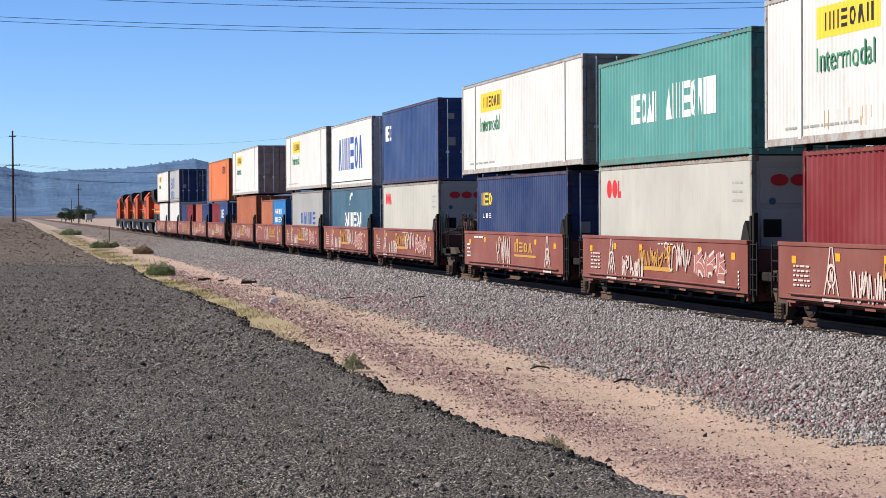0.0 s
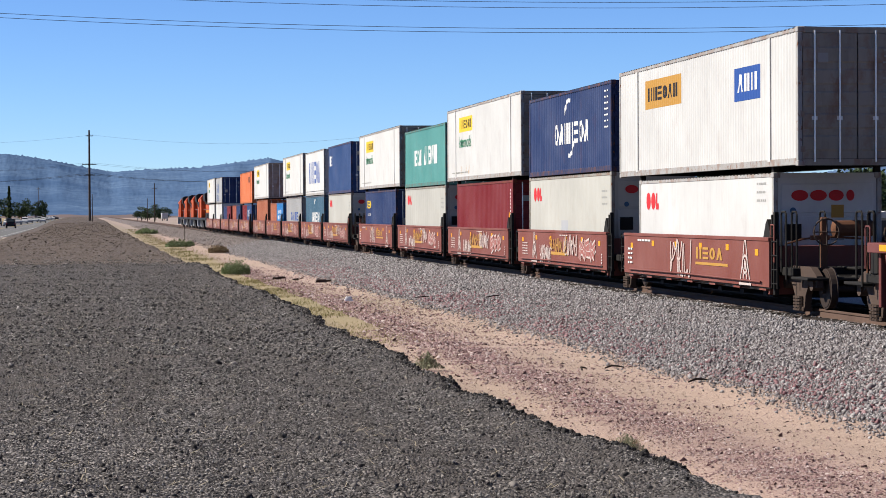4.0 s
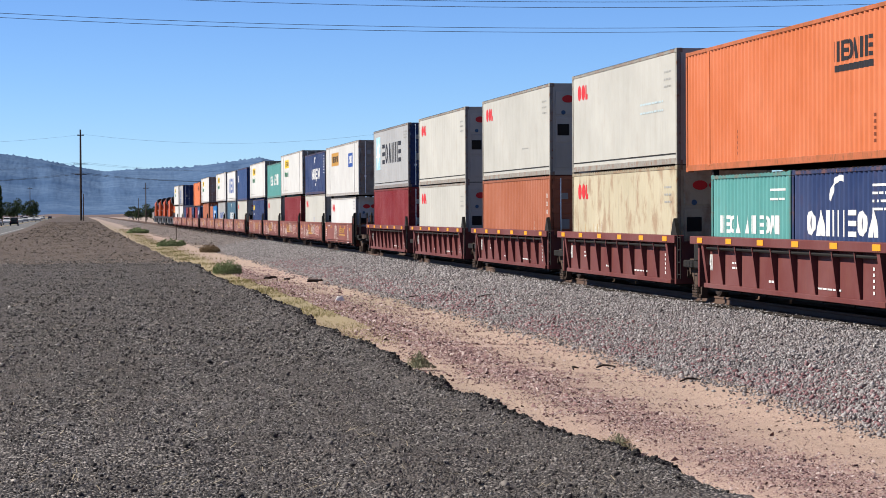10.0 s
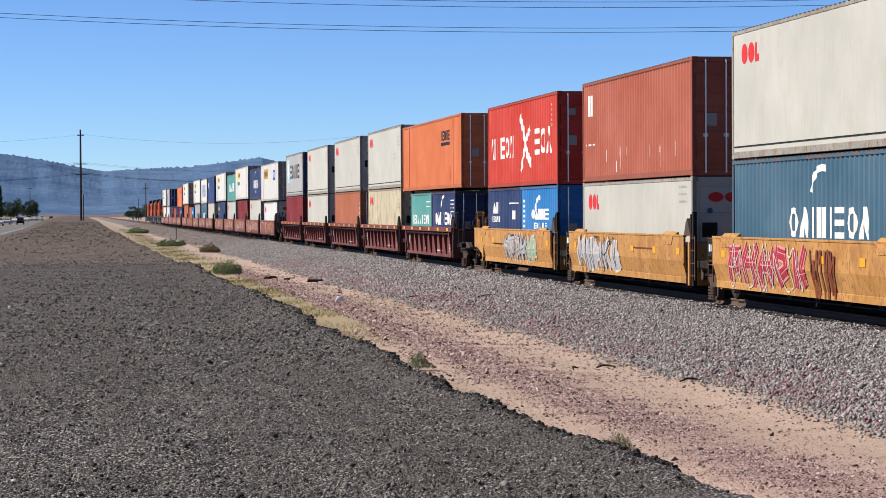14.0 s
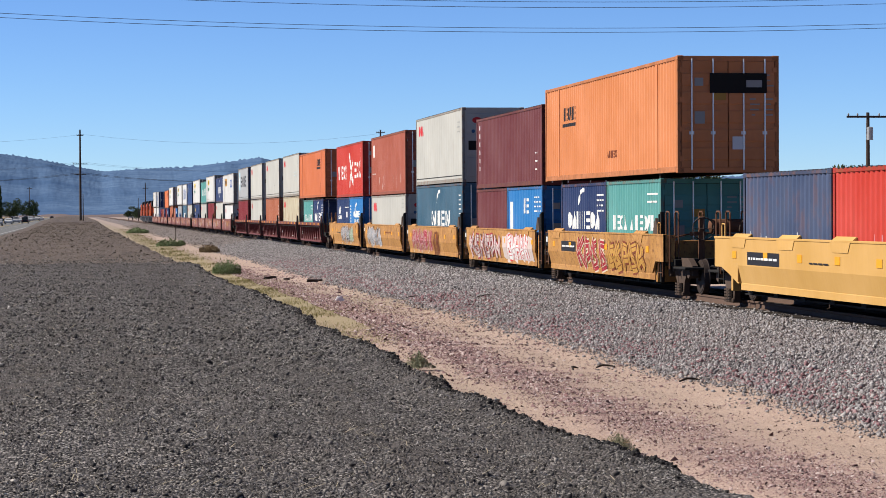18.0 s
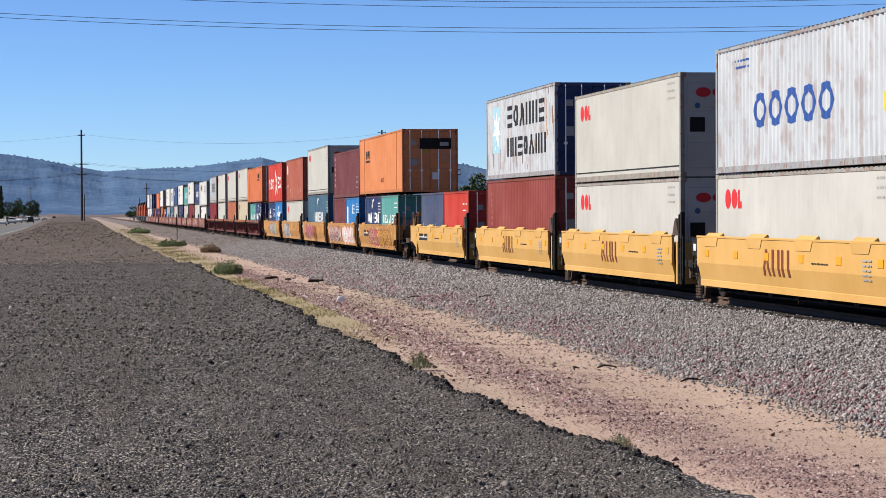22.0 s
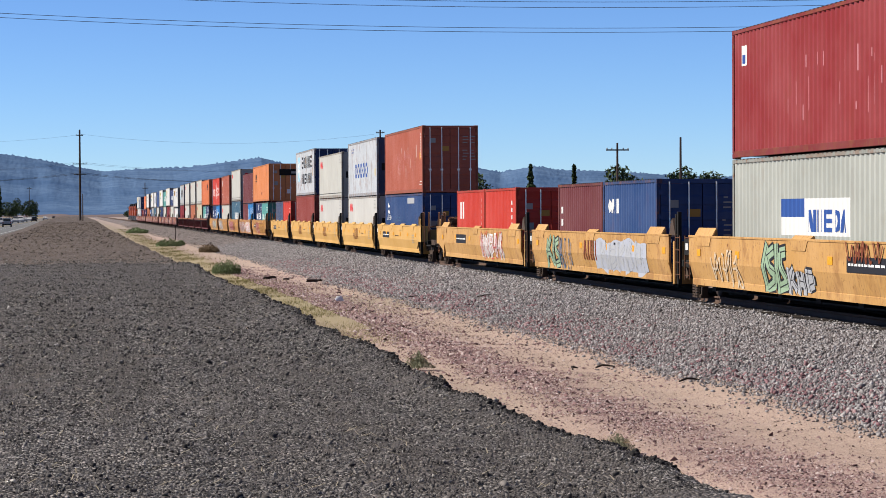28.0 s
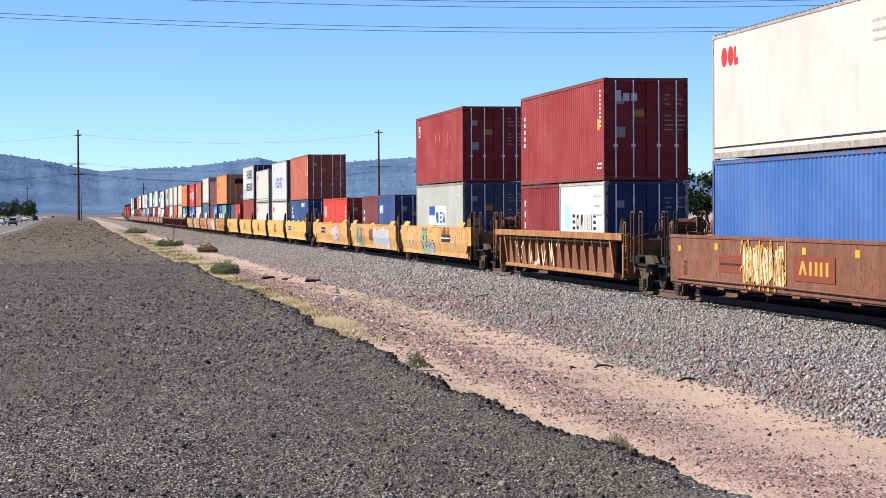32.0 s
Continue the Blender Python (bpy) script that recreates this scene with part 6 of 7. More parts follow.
WORDS = {"white": "white", "bone": "off-white", "cream": "cream-yellowed", "ooclgrey": "pale grey", "palegrey": "light grey", "bluegrey": "pale blue-grey", "greygreen": "faded grey-green", "navy": "navy blue", "blue": "deep blue", "steelblue": "dull steel-blue",
         "skyblue": "bright blue", "brightblue": "mid-blue", "teal": "teal green", "orange": "bright orange", "paleorange": "light orange", "rustorange": "rust-orange", "brown": "brick-red", "oxide": "dark red-brown", "darkred": "dark red", "red": "bright red", "texred": "crimson",
         "maroon": "maroon", "slate": "slate blue"}
TAGS = {
    "A": [("cone", "chalk", 2.9, 0.98, 2.18), ("scrawl", "chalk", 3.9, 5.8, 1.0, 1.65, 5, 0.05, 1), ("rect", "gold", 5.6, 8.2, 1.3, 1.42), ("scrawl", "gold", 5.4, 8.0, 1.45, 1.95, 5, 0.05, 9), ("scrawl", "chalk", 7.6, 9.6, 1.35, 2.1, 4, 0.05, 2), ("bubble", "wagonred", "chalk", 9.8, 12.0, 1.1, 2.0, 3, 8), ("bars", "chalk", 0.9, 1.8, 1.2, 1.75, 5, 3), ("bars", "chalk", 7.0, 8.2, 2.02, 2.12, 1, 4), ("vbars", "white", 12.8, 0.12, 1.0, 1.5, 5)],
    "A2": [("scrawl", "chalk", 5.0, 7.0, 1.0, 2.1, 3, 0.055, 12), ("word", "gold", 7.4, 9.8, 1.55, 1.9, 4, 5, 0.3), ("rect", "gold", 7.4, 10.2, 1.38, 1.46), ("cone", "chalk", 11.6, 0.95, 2.15), ("bars", "white", 1.6, 3.0, 1.95, 2.1, 1, 3), ("bars", "white", 0.5, 1.0, 1.2, 1.8, 4, 7)],
    "B": [("text", "40", "white", 1.0, 1.3, 0.55, 0.55), ("bars", "white", 2.9, 3.5, 1.35, 1.6, 2, 3), ("bars", "white", 9.0, 10.4, 1.05, 1.15, 1, 5), ("vbars", "white", 12.2, 0.14, 1.05, 1.7, 5), ("bars", "white", 5.7, 6.2, 1.05, 1.25, 1, 8)],
    "D": [("word", "brown", 5.2, 7.2, 1.42, 1.98, 3, 31, 0.2), ("lowtext", "40", "black", 0.75, 1.26, 0.42, 0.5), ("bars", "black", 8.6, 9.6, 1.7, 1.78, 1, 4), ("bars", "faint", 11.6, 12.1, 1.45, 1.9, 5, 6)],
    "D2": [("rect", "black", 1.9, 4.2, 1.62, 1.9), ("bars", "white", 2.0, 4.1, 1.66, 1.86, 1, 4), ("lowtext", "40", "black", 0.75, 1.26, 0.42, 0.5), ("bars", "faint", 11.6, 12.2, 1.45, 1.85, 4, 6), ("bars", "black", 6.2, 7.4, 1.7, 1.78, 1, 5)],
    "C0": [("bubble", "silver", "black", 5.3, 9.2, 1.08, 2.12, 4, 21), ("bubble", "mint", "chalk", 9.2, 10.9, 1.08, 2.1, 2, 22), ("scrawl", "chalk", 5.3, 9.2, 1.08, 2.1, 4, 0.05, 23), ("bars", "black", 3.3, 5.0, 1.6, 1.8, 1, 4)],
    "C1": [("bubble", "silver", "chalk", 1.3, 6.4, 1.08, 2.12, 5, 24), ("scrawl", "black", 1.3, 6.2, 1.08, 2.1, 5, 0.03, 25), ("bars", "brown", 8, 10, 1.8, 1.9, 1, 3)],
    "C2": [("bubble", "crimson", "pink", 1.3, 6.9, 1.08, 2.12, 5, 26), ("scrawl", "chalk", 1.3, 6.6, 1.1, 2.1, 5, 0.035, 27), ("scrawl", "brown", 7.2, 8.6, 1.0, 2.0, 3, 0.07, 28)],
    "C3": [("fill", "chalk", 7.4, 12.6, 1.06, 2.1, 7), ("bubble", "white", "red", 8.2, 12.0, 1.1, 2.1, 5, 29), ("bubble", "chalk", "crimson", 0.7, 6.9, 1.08, 2.1, 6, 30), ("scrawl", "black", 0.9, 6.6, 1.0, 2.0, 6, 0.025, 31)],
    "C4": [("rect", "black", 2.0, 4.0, 1.62, 1.92), ("bars", "white", 2.1, 3.9, 1.66, 1.88, 1, 4), ("bubble", "crimson", "ghost", 4.2, 7.8, 1.08, 2.1, 4, 32), ("bubble", "gold", "brown", 8.0, 12.2, 1.1, 2.05, 5, 33)],
    "E0": [("rect", "black", 4.2, 6.4, 1.62, 1.95), ("bars", "white", 4.3, 6.3, 1.67, 1.9, 1, 4), ("bubble", "chalk", "white", 9.6, 14.0, 1.08, 2.1, 5, 41), ("scrawl", "red", 9.6, 14.0, 1.1, 2.1, 5, 0.03, 49), ("lowtext", "53", "brown", 1.9, 1.24, 0.5, 0.5)],
    "E1": [("bubble", "mint", "black", 2.2, 4.2, 0.98, 2.1, 2, 42), ("scrawl", "steel", 4.2, 6.0, 1.0, 2.0, 3, 0.05, 43), ("word", "brown", 7.5, 9.3, 1.42, 1.98, 3, 31, 0.22), ("fill", "haze", 9.0, 15.0, 1.06, 2.1, 3), ("bubble", "silver", "haze", 9.6, 14.6, 1.12, 2.05, 5, 44)],
    "E2": [("scrawl", "ghost", 2.0, 4.5, 1.1, 1.9, 3, 0.05, 44), ("bubble", "mint", "black", 6.0, 7.6, 0.98, 2.15, 2, 45), ("bubble", "silver", "black", 7.6, 9.4, 1.0, 1.7, 3, 46), ("rect", "black", 11.4, 13.6, 1.62, 1.92), ("bars", "white", 11.5, 13.5, 1.66, 1.88, 1, 4), ("scrawl", "brown", 11.4, 13.4, 1.8, 2.2, 4, 0.05, 47), ("scrawl", "ghost", 14.0, 16.2, 1.3, 2.0, 2, 0.03, 48)],
    "F": [("scrawl", "ghost", 5.2, 10.6, 1.0, 1.9, 4, 0.13, 61), ("scrawl", "ghost", 2.2, 4.2, 1.1, 1.8, 2, 0.05, 62)],
    "G": [("rect", "brown", 4.3, 6.4, 1.3, 1.75), ("bars", "black", 4.4, 6.3, 1.38, 1.66, 1, 4), ("bubble", "ghost", "gold", 6.2, 9.2, 1.0, 2.1, 4, 51), ("scrawl", "gold", 6.0, 9.4, 0.95, 2.15, 6, 0.05, 52), ("rect", "brown", 9.8, 12.4, 1.25, 1.85), ("word", "gold", 10.1, 12.1, 1.4, 1.72, 3, 31, 0.25), ("text", "53", "brown", 1.3, 1.15, 0.5, 0.5)],
}
STYLE_WORDS = {"A": "red-brown flat-sided well wagon with white graffiti", "B": "oxide-red ribbed well wagon with yellow reflectors", "C": "weathered orange well wagon sprayed with graffiti", "D": "clean yellow well wagon with folded guide flaps",
               "E": "long dull-yellow well wagon with graffiti", "F": "rust-streaked yellow ribbed well wagon", "G": "rusty brown flat-sided well wagon with faded graffiti"}


def build_train():
    for i, (style, u, loads) in enumerate(LOADS):
        five = i < 30
        first = (i % 5 == 0) if five else i in (30, 33, 34)
        last = (i % 5 == 4) if five else i in (32, 33, 34)
        half = {"A": 6.68, "B": 6.93, "C": 6.74, "D": 6.74, "E": 8.83, "F": 9.37, "G": 8.88}[style]
        if style == "A":
            tags = TAGS["A2" if i % 4 == 2 else "A"]
        elif style == "C":
            tags = TAGS["C%d" % (i - 20)]
        elif style == "D":
            tags = TAGS["D2" if i in (25, 29) else "D"]
        elif style == "E":
            tags = TAGS["E%d" % (i - 30)]
        else:
            tags = TAGS[style]
        if style == "A":  # the same spray cans, never twice the same hand
            tags = [t[:-1] + (t[-1] + i * 7,) if t[0] in ("scrawl", "bars", "bubble") else t for t in tags]
        low, seat = 0.0, BASE_Z + (0.02 if i > 31 else 0.0)
        well_car(u, style, half, first, last, tags, STYLE_WORDS[style], seat)
        for ld in loads:
            if ld[0] == "B":
                low = ld[2]
            elif ld[0] == "20":
                low = H20
        for ld in loads:
            if ld[0] == "20":
                _, c1, lg1, c2, lg2 = ld
                for off, c, lg in ((3.08, c1, lg1), (-3.08, c2, lg2)):
                    # a white box gets a navy end: its shade put into the paint
                    container(u + off, seat, 6.058, H20, W8, c, "D", "deep", "navy" if c == "white" else None, WORDS[c] + " twenty-foot steel container in a well wagon", lg)
            elif ld[0] == "T" and ld[1] == 53:
                _, _, c, e, ribs, lg = ld
                container(u, seat + low + 0.10, 16.154, HC, W53, c, e, ribs, "dirtywhite" if c == "white" else None, WORDS[c] + " fifty-three-foot container stacked on a lower one", lg)
            else:
                tier, _, H, c, e, ribs, lg = ld[:7]
                ec = ld[7] if len(ld) > 7 else None
                if tier == "B":
                    container(u, seat, 12.192, H, W8, c, e, ribs, ec, WORDS[c] + " forty-foot steel container in a well wagon", lg)
                else:
                    container(u, seat + low + 0.012, 12.192, H, W8, c, e, ribs, ec, WORDS[c] + " forty-foot container stacked on a lower one", lg)


build_train()


# ---- the locomotives ----
def locomotive(u):
    org = paint("loco_orange", (0.62, 0.105, 0.022), 0.45, 0.5)
    blk = paint("loco_black", (0.02, 0.02, 0.022), 0.2, 0.5)
    root = thing("diesel_locomotive", (TRACK_X, u, 0), "orange and black diesel freight locomotive", "locomotive", "locomotives of the train")
    z = RAIL_Z
    part("frame", Form().box(-1.5, 1.5, -10.8, 10.8, z + 1.25, z + 1.55, 0.03), blk, root)
    part("long_hood", Form().prism([(-0.85, z + 1.55), (0.85, z + 1.55), (0.85, z + 3.5), (-0.85, z + 3.5)], "y", -9.6, 5.2), org, root)
    part("hood_top", Form().prism([(-0.95, z + 3.3), (0.95, z + 3.3), (0.95, z + 4.15), (0.6, z + 4.5), (-0.6, z + 4.5), (-0.95, z + 4.15)], "y", -9.3, 5.2), blk, root)
    part("radiator", Form().prism([(-0.96, z + 3.15), (0.96, z + 3.15), (1.5, z + 3.7), (1.55, z + 4.5), (1.2, z + 4.72), (-1.2, z + 4.72), (-1.55, z + 4.5), (-1.5, z + 3.7)], "y", -9.7, -5.6), blk, root, "flared black radiator housing")
    part("inverter_cabinet", Form().box(-1.45, -0.8, 1.4, 5.2, z + 1.55, z + 4.0, 0.04), org, root)
    part("cab", Form().prism([(-1.5, z + 1.55), (1.5, z + 1.55), (1.5, z + 3.9), (1.0, z + 4.5), (-1.0, z + 4.5), (-1.5, z + 3.9)], "y", 5.3, 8.2), org, root)
    part("nose", Form().prism([(8.2, z + 1.55), (9.9, z + 1.55), (9.6, z + 3.0), (8.2, z + 3.3)], "x", -0.8, 0.8), org, root)
    glass = plain("cab_glass", (0.02, 0.025, 0.03), 0.08, 0, 0.1)
    for y in (5.7, 6.9):
        part("cab_window", Form().box(-1.512, -1.49, y, y + 0.9, z + 2.9, z + 3.6), glass, root, key=None)
    part("exhaust_stack", Form().box(-0.3, 0.3, -1.4, -0.4, z + 4.45, z + 4.75, 0.04), blk, root)
    part("fuel_tank", Form().prism([(-1.45, z + 1.2), (1.45, z + 1.2), (1.3, z + 0.35), (-1.3, z + 0.35)], "y", -3.2, 3.2), blk, root)
    part("stripe", Form().box(-0.862, -0.848, -9.5, 1.3, z + 2.35, z + 2.45), ink["yellow"], root)
    part("hood_skirt", Form().box(-0.9, 0.9, -9.68, 5.0, z + 1.55, z + 2.15, 0.02), blk, root)
    part("rear_panel", Form().box(-0.8, 0.8, -9.64, -9.6, z + 2.2, z + 3.1), org, root)
    for s in (-1, 1):
        for x in (-1.2, 1.2):
            part("end_step", Form().box(-0.3, 0.3, -0.25, 0.25, z + 0.45, z + 1.3, 0.02), ink["silver"], root, at=(x, s * 10.9, 0), key=("loco_step",))
        part("coupler", Form().box(-0.2, 0.2, s * 11.2 - 0.4, s * 11.2 + 0.4, z + 0.75, z + 1.05, 0.05), black_steel, root)
        f = Form()
        for x in (-1.45, 1.45):
            f.tube([(x, s * 10.7, z + 1.55), (x, s * 10.7, z + 2.6), (x, s * 5.5, z + 2.6)], 0.025, 5)
        f.tube([(-1.45, s * 10.7, z + 2.6), (1.45, s * 10.7, z + 2.6)], 0.025, 5)
        part("hand_rail", f, ink["silver"], root)
        b = part("bogie", Form().box(-1.15, -1.0, -2.4, 2.4, 0.35, 0.85, 0.05).box(1.0, 1.15, -2.4, 2.4, 0.35, 0.85, 0.05).box(-1, 1, -0.3, 0.3, 0.5, 0.8), ink["silver"], root, "silver-painted three-axle bogie", at=(0, s * 6.6, z))
        for y in (-1.85, 0, 1.85):
            for sx in (-1, 1):
                part("wheel", lambda: Form().disc((0, 0, 0), 0.52, 0.07, "x", 22), wheel_steel, b, at=(sx * 0.76, y, 0.52), key=("locowheel",))
    TRAIN.append((root, u, 0.0))


for k in range(4):
    locomotive(492.1 + k * 22.06)


# ---- loose stone, piece by piece where the camera stands nearest ----
def log_spread(r, n, a, b):
    return a * (b / a) ** r.uniform(0, 1, n)


def stuff(ob, label, category):
    return tagged(ob, label, category, kind="stuff")


rs = np.random.RandomState(11)
n = 115000
Y = log_spread(rs, n, 12.6, 80)
X = rs.uniform(0, 1, n) * (3.62 + 0.045 * Y + 0.3) - 0.045 * Y - 0.3
edge = rs.uniform(0, 1, n) < 0.03  # clods gather along the crumbling edge
X = np.where(edge, 3.45 + rs.normal(0, 0.18, n), X)
X = np.where(rs.uniform(0, 1, n) < 0.06, rs.uniform(3.4, 4.5, n), X)
size = rs.lognormal(-5.05, 0.45, n) * np.clip(Y / 20, 0.9, 1.5)
size = np.clip(size, 0.004, 0.04)
stuff(scatter("asphalt_lumps", X, Y, mound_z(X, Y) + size * 0.25, size, stones_mat("milling_lumps", [(0.009, 0.0087, 0.0087), (0.045, 0.041, 0.0395), (0.125, 0.113, 0.107), (0.24, 0.218, 0.2), (0.60, 0.56, 0.52)]), 1, 0.7, False),
      "loose crumbs of dark asphalt millings on the mound", "gravel")
n = 4200  # clods along the rim; their dark tones paint the flank's shade
Y = log_spread(rs, n, 14, 78)
X = 3.55 + 0.16 * wob(Y * 0, Y, 0.8, 7) + 0.08 * wob(Y * 0, Y, 3.0, 8) + np.abs(rs.normal(0, 0.16, n)) - 0.12
size = np.clip(rs.lognormal(-4.6, 0.5, n), 0.006, 0.03)
stuff(scatter("rim_clods", X, Y, mound_z(X, Y) + size * 0.3, size, stones_mat("rim_clods", [(0.006, 0.006, 0.006), (0.014, 0.013, 0.013), (0.026, 0.024, 0.023), (0.055, 0.049, 0.046)]), 8, 0.6), "broken clods along the mound's rim, toned dark for its shaded flank", "gravel")
n = 9000  # flat slabs and broken crusts of old surfacing
Y = log_spread(rs, n, 12.6, 78)
X = rs.uniform(0, 1, n) * (3.45 + 0.045 * Y + 0.3) - 0.045 * Y - 0.3
keep = wob(X, Y, 1.7, 71) + rs.uniform(-0.9, 0.9, n) > 0
X, Y = X[keep], Y[keep]
size = np.clip(rs.lognormal(-4.35, 0.4, len(X)) * np.clip(Y / 22, 0.9, 1.7), 0.008, 0.045)
stuff(scatter("asphalt_slabs", X, Y, mound_z(X, Y) + size * 0.15, size, stones_mat("milling_slabs", [(0.018, 0.0165, 0.016), (0.06, 0.054, 0.051), (0.13, 0.117, 0.109), (0.21, 0.19, 0.176), (0.38, 0.35, 0.325)]), 9, 0.28), "flat broken crusts of asphalt on the mound", "gravel")
n = 60000  # finer crumbs close by, and some strewn over the earth bank
Y = np.where(rs.uniform(0, 1, n) < 0.9, log_spread(rs, n, 12.6, 32), 76 + rs.exponential(7.0, n))
X = rs.uniform(0, 1, n) * (3.7 + 0.05 * Y + 0.3) - 0.05 * Y - 0.3
size = np.where(Y > 70, rs.uniform(0.015, 0.04, n), np.clip(rs.lognormal(-5.4, 0.35, n), 0.003, 0.011))
stuff(scatter("asphalt_crumbs", X, Y, mound_z(X, Y) + size * 0.1, size, MATS["milling_lumps"], 6, 0.9, False, True), "fine crumbs of dark asphalt millings", "gravel")
n = 700  # straw and splinters lying on the millings
Y, A = log_spread(rs, n, 13, 75), rs.uniform(0, math.pi, n)
X = rs.uniform(0, 1, n) * (3.3 + 0.045 * Y) - 0.045 * Y
L = rs.uniform(0.015, 0.06, n) * np.clip(Y / 22, 0.9, 1.8)
co = np.zeros((n, 4, 3))
zz = mound_z(X, Y) + 0.03
for i, (sa, sb) in enumerate(((-1, -0.06), (1, -0.06), (1, 0.06), (-1, 0.06))):
    co[:, i, 0] = X + np.cos(A) * L * sa - np.sin(A) * L * sb
    co[:, i, 1] = Y + np.sin(A) * L * sa + np.cos(A) * L * sb
    co[:, i, 2] = zz + sa * 0.01
stuff(new("straw_bits", raw_mesh("straw_bits", co.reshape(-1, 3), np.arange(n * 4).reshape(n, 4), plain("pale_straw", (0.42, 0.36, 0.26), 0.8))), "pale bits of straw and splinters on the millings", "straw")

n = 175000
Y = log_spread(rs, n, 26, 190)
X = np.where(rs.uniform(0, 1, n) < 0.93, rs.uniform(10.4, 15.5, n), 10.3 + rs.normal(0, 0.3, n))
keep = X < 0.375 * Y + 1.0
X, Y = X[keep], Y[keep]
size = np.clip(rs.lognormal(-3.80, 0.36, len(X)) * np.clip(Y / 60, 0.9, 1.4), 0.012, 0.065)
stuff(scatter("ballast_stones", X, Y, np.maximum(ballast_z(X, Y), ground_z(X, Y)) + size * 0.3, size, stones_mat("ballast_stones", [(0.032, 0.031, 0.032), (0.155, 0.144, 0.146), (0.29, 0.238, 0.24), (0.335, 0.32, 0.32), (0.44, 0.42, 0.42), (0.68, 0.655, 0.645)]), 2, 0.85, False),
      "loose grey crushed-rock ballast stones", "ballast")
n = 15000  # reddish stone among the ballast's foot
Y = log_spread(rs, n, 28, 130)
X = 10.35 + np.abs(rs.normal(0, 0.95, n))
keep = (X < 0.375 * Y + 1.0) & (wob(X, Y, 0.9, 43) + rs.uniform(-0.7, 1.0, n) > 0)
X, Y = X[keep], Y[keep]
size = np.clip(rs.lognormal(-3.75, 0.4, len(X)) * np.clip(Y / 55, 0.85, 1.4), 0.01, 0.06)
stuff(scatter("red_ballast_stones", X, Y, np.maximum(ballast_z(X, Y), ground_z(X, Y)) + size * 0.5, size, stones_mat("ballast_red", [(0.10, 0.05, 0.055), (0.22, 0.115, 0.125), (0.30, 0.18, 0.19), (0.42, 0.32, 0.32)]), 12, 0.8, False), "reddish crushed stone at the ballast's foot", "ballast")
n = 26000  # farther along, where the stones run together
Y = log_spread(rs, n, 180, 520)
X = rs.uniform(9.6, 15.2, n)
size = np.clip(rs.lognormal(-3.35, 0.4, n), 0.02, 0.10)
stuff(scatter("far_ballast_stones", X, Y, np.maximum(ballast_z(X, Y), ground_z(X, Y)) + size * 0.1, size, stones_mat("far_ballast_stones", [(0.08, 0.066, 0.06), (0.18, 0.148, 0.135), (0.25, 0.207, 0.19), (0.33, 0.285, 0.265), (0.5, 0.45, 0.42)]), 5, 0.7, False, True),
      "grey and reddish ballast stones along the track", "ballast")
n = 120000
Y = log_spread(rs, n, 17, 120)
X = np.where(rs.uniform(0, 1, n) < 0.74, 7.42 + rs.normal(0, 0.42, n), rs.uniform(5.4, 10.7, n))
patchy = (wob(X, Y, 1.4, 41) + rs.uniform(-0.8, 1.3, n) > 0) & ((X > 7.0) | (Y < 55))
X, Y = X[patchy], Y[patchy]
size = np.clip(rs.lognormal(-4.42, 0.45, len(X)) * np.clip(Y / 33, 0.8, 2.0), 0.005, 0.055)
stuff(scatter("reddish_stones", X, Y, ground_z(X, Y) + size * 0.15, size, stones_mat("reddish_stones", [(0.08, 0.044, 0.044), (0.215, 0.125, 0.124), (0.315, 0.208, 0.2), (0.44, 0.34, 0.32), (0.74, 0.66, 0.62)]), 3, 0.8, False, True),
      "reddish stone chips strewn along the dirt track", "stones")
n = 26000
Y = log_spread(rs, n, 77, 420)
X = rs.uniform(0, 1, n) * (3.5 + 5.5) - 5.5
size = np.clip(rs.lognormal(-3.85, 0.5, n) * np.clip(Y / 110, 0.8, 2.2), 0.012, 0.11)
stuff(scatter("earth_clods", X, Y, mound_z(X, Y) + size * 0.1, size, stones_mat("earth_clods", [(0.05, 0.04, 0.033), (0.11, 0.086, 0.07), (0.15, 0.118, 0.097), (0.24, 0.195, 0.16)]), 4, 0.6, False, True),
      "brown earth clods on the bank", "earth")
n = 45000  # sand grains and chips on the bare dirt
Y = log_spread(rs, n, 18, 75)
X = np.where(Y > 55, rs.uniform(7.0, 10.7, n), rs.uniform(5.4, 10.7, n))
size = np.clip(rs.lognormal(-5.2, 0.45, n) * np.clip(Y / 30, 0.8, 2.0), 0.003, 0.022)
stuff(scatter("sand_chips", X, Y, ground_z(X, Y) + size * 0.1, size, stones_mat("sand_chips", [(0.12, 0.08, 0.062), (0.28, 0.20, 0.155), (0.40, 0.30, 0.24), (0.50, 0.40, 0.33), (0.68, 0.58, 0.50)]), 7, 0.8, False, True), "fine chips and grains on the bare dirt", "stones")
# dry grass along the foot of the mound
n = 34000
Y = np.where(rs.uniform(0, 1, n) < 0.65, log_spread(rs, n, 49, 420), 47 + 49 * rs.uniform(0, 1, n) ** 0.7)
X = 6.1 + 0.004 * Y + rs.normal(0, 0.7, n)
keep = wob(X, Y, 0.8, 51) + rs.uniform(-0.5, 0.6, n) > 0
X, Y = X[keep], Y[keep]
n = len(X)
H = rs.uniform(0.03, 0.12, n) * np.clip(Y / 120, 0.7, 1.3)
A = rs.uniform(0, math.tau, n)
lean = rs.normal(0, 0.35, n)
w = 0.008 * np.clip(Y / 60, 1, 2.5)
co = np.zeros((n, 3, 3))
gz = ground_z(X, Y)
co[:, 0] = np.stack([X - np.cos(A) * w, Y - np.sin(A) * w, gz - 0.02], -1)
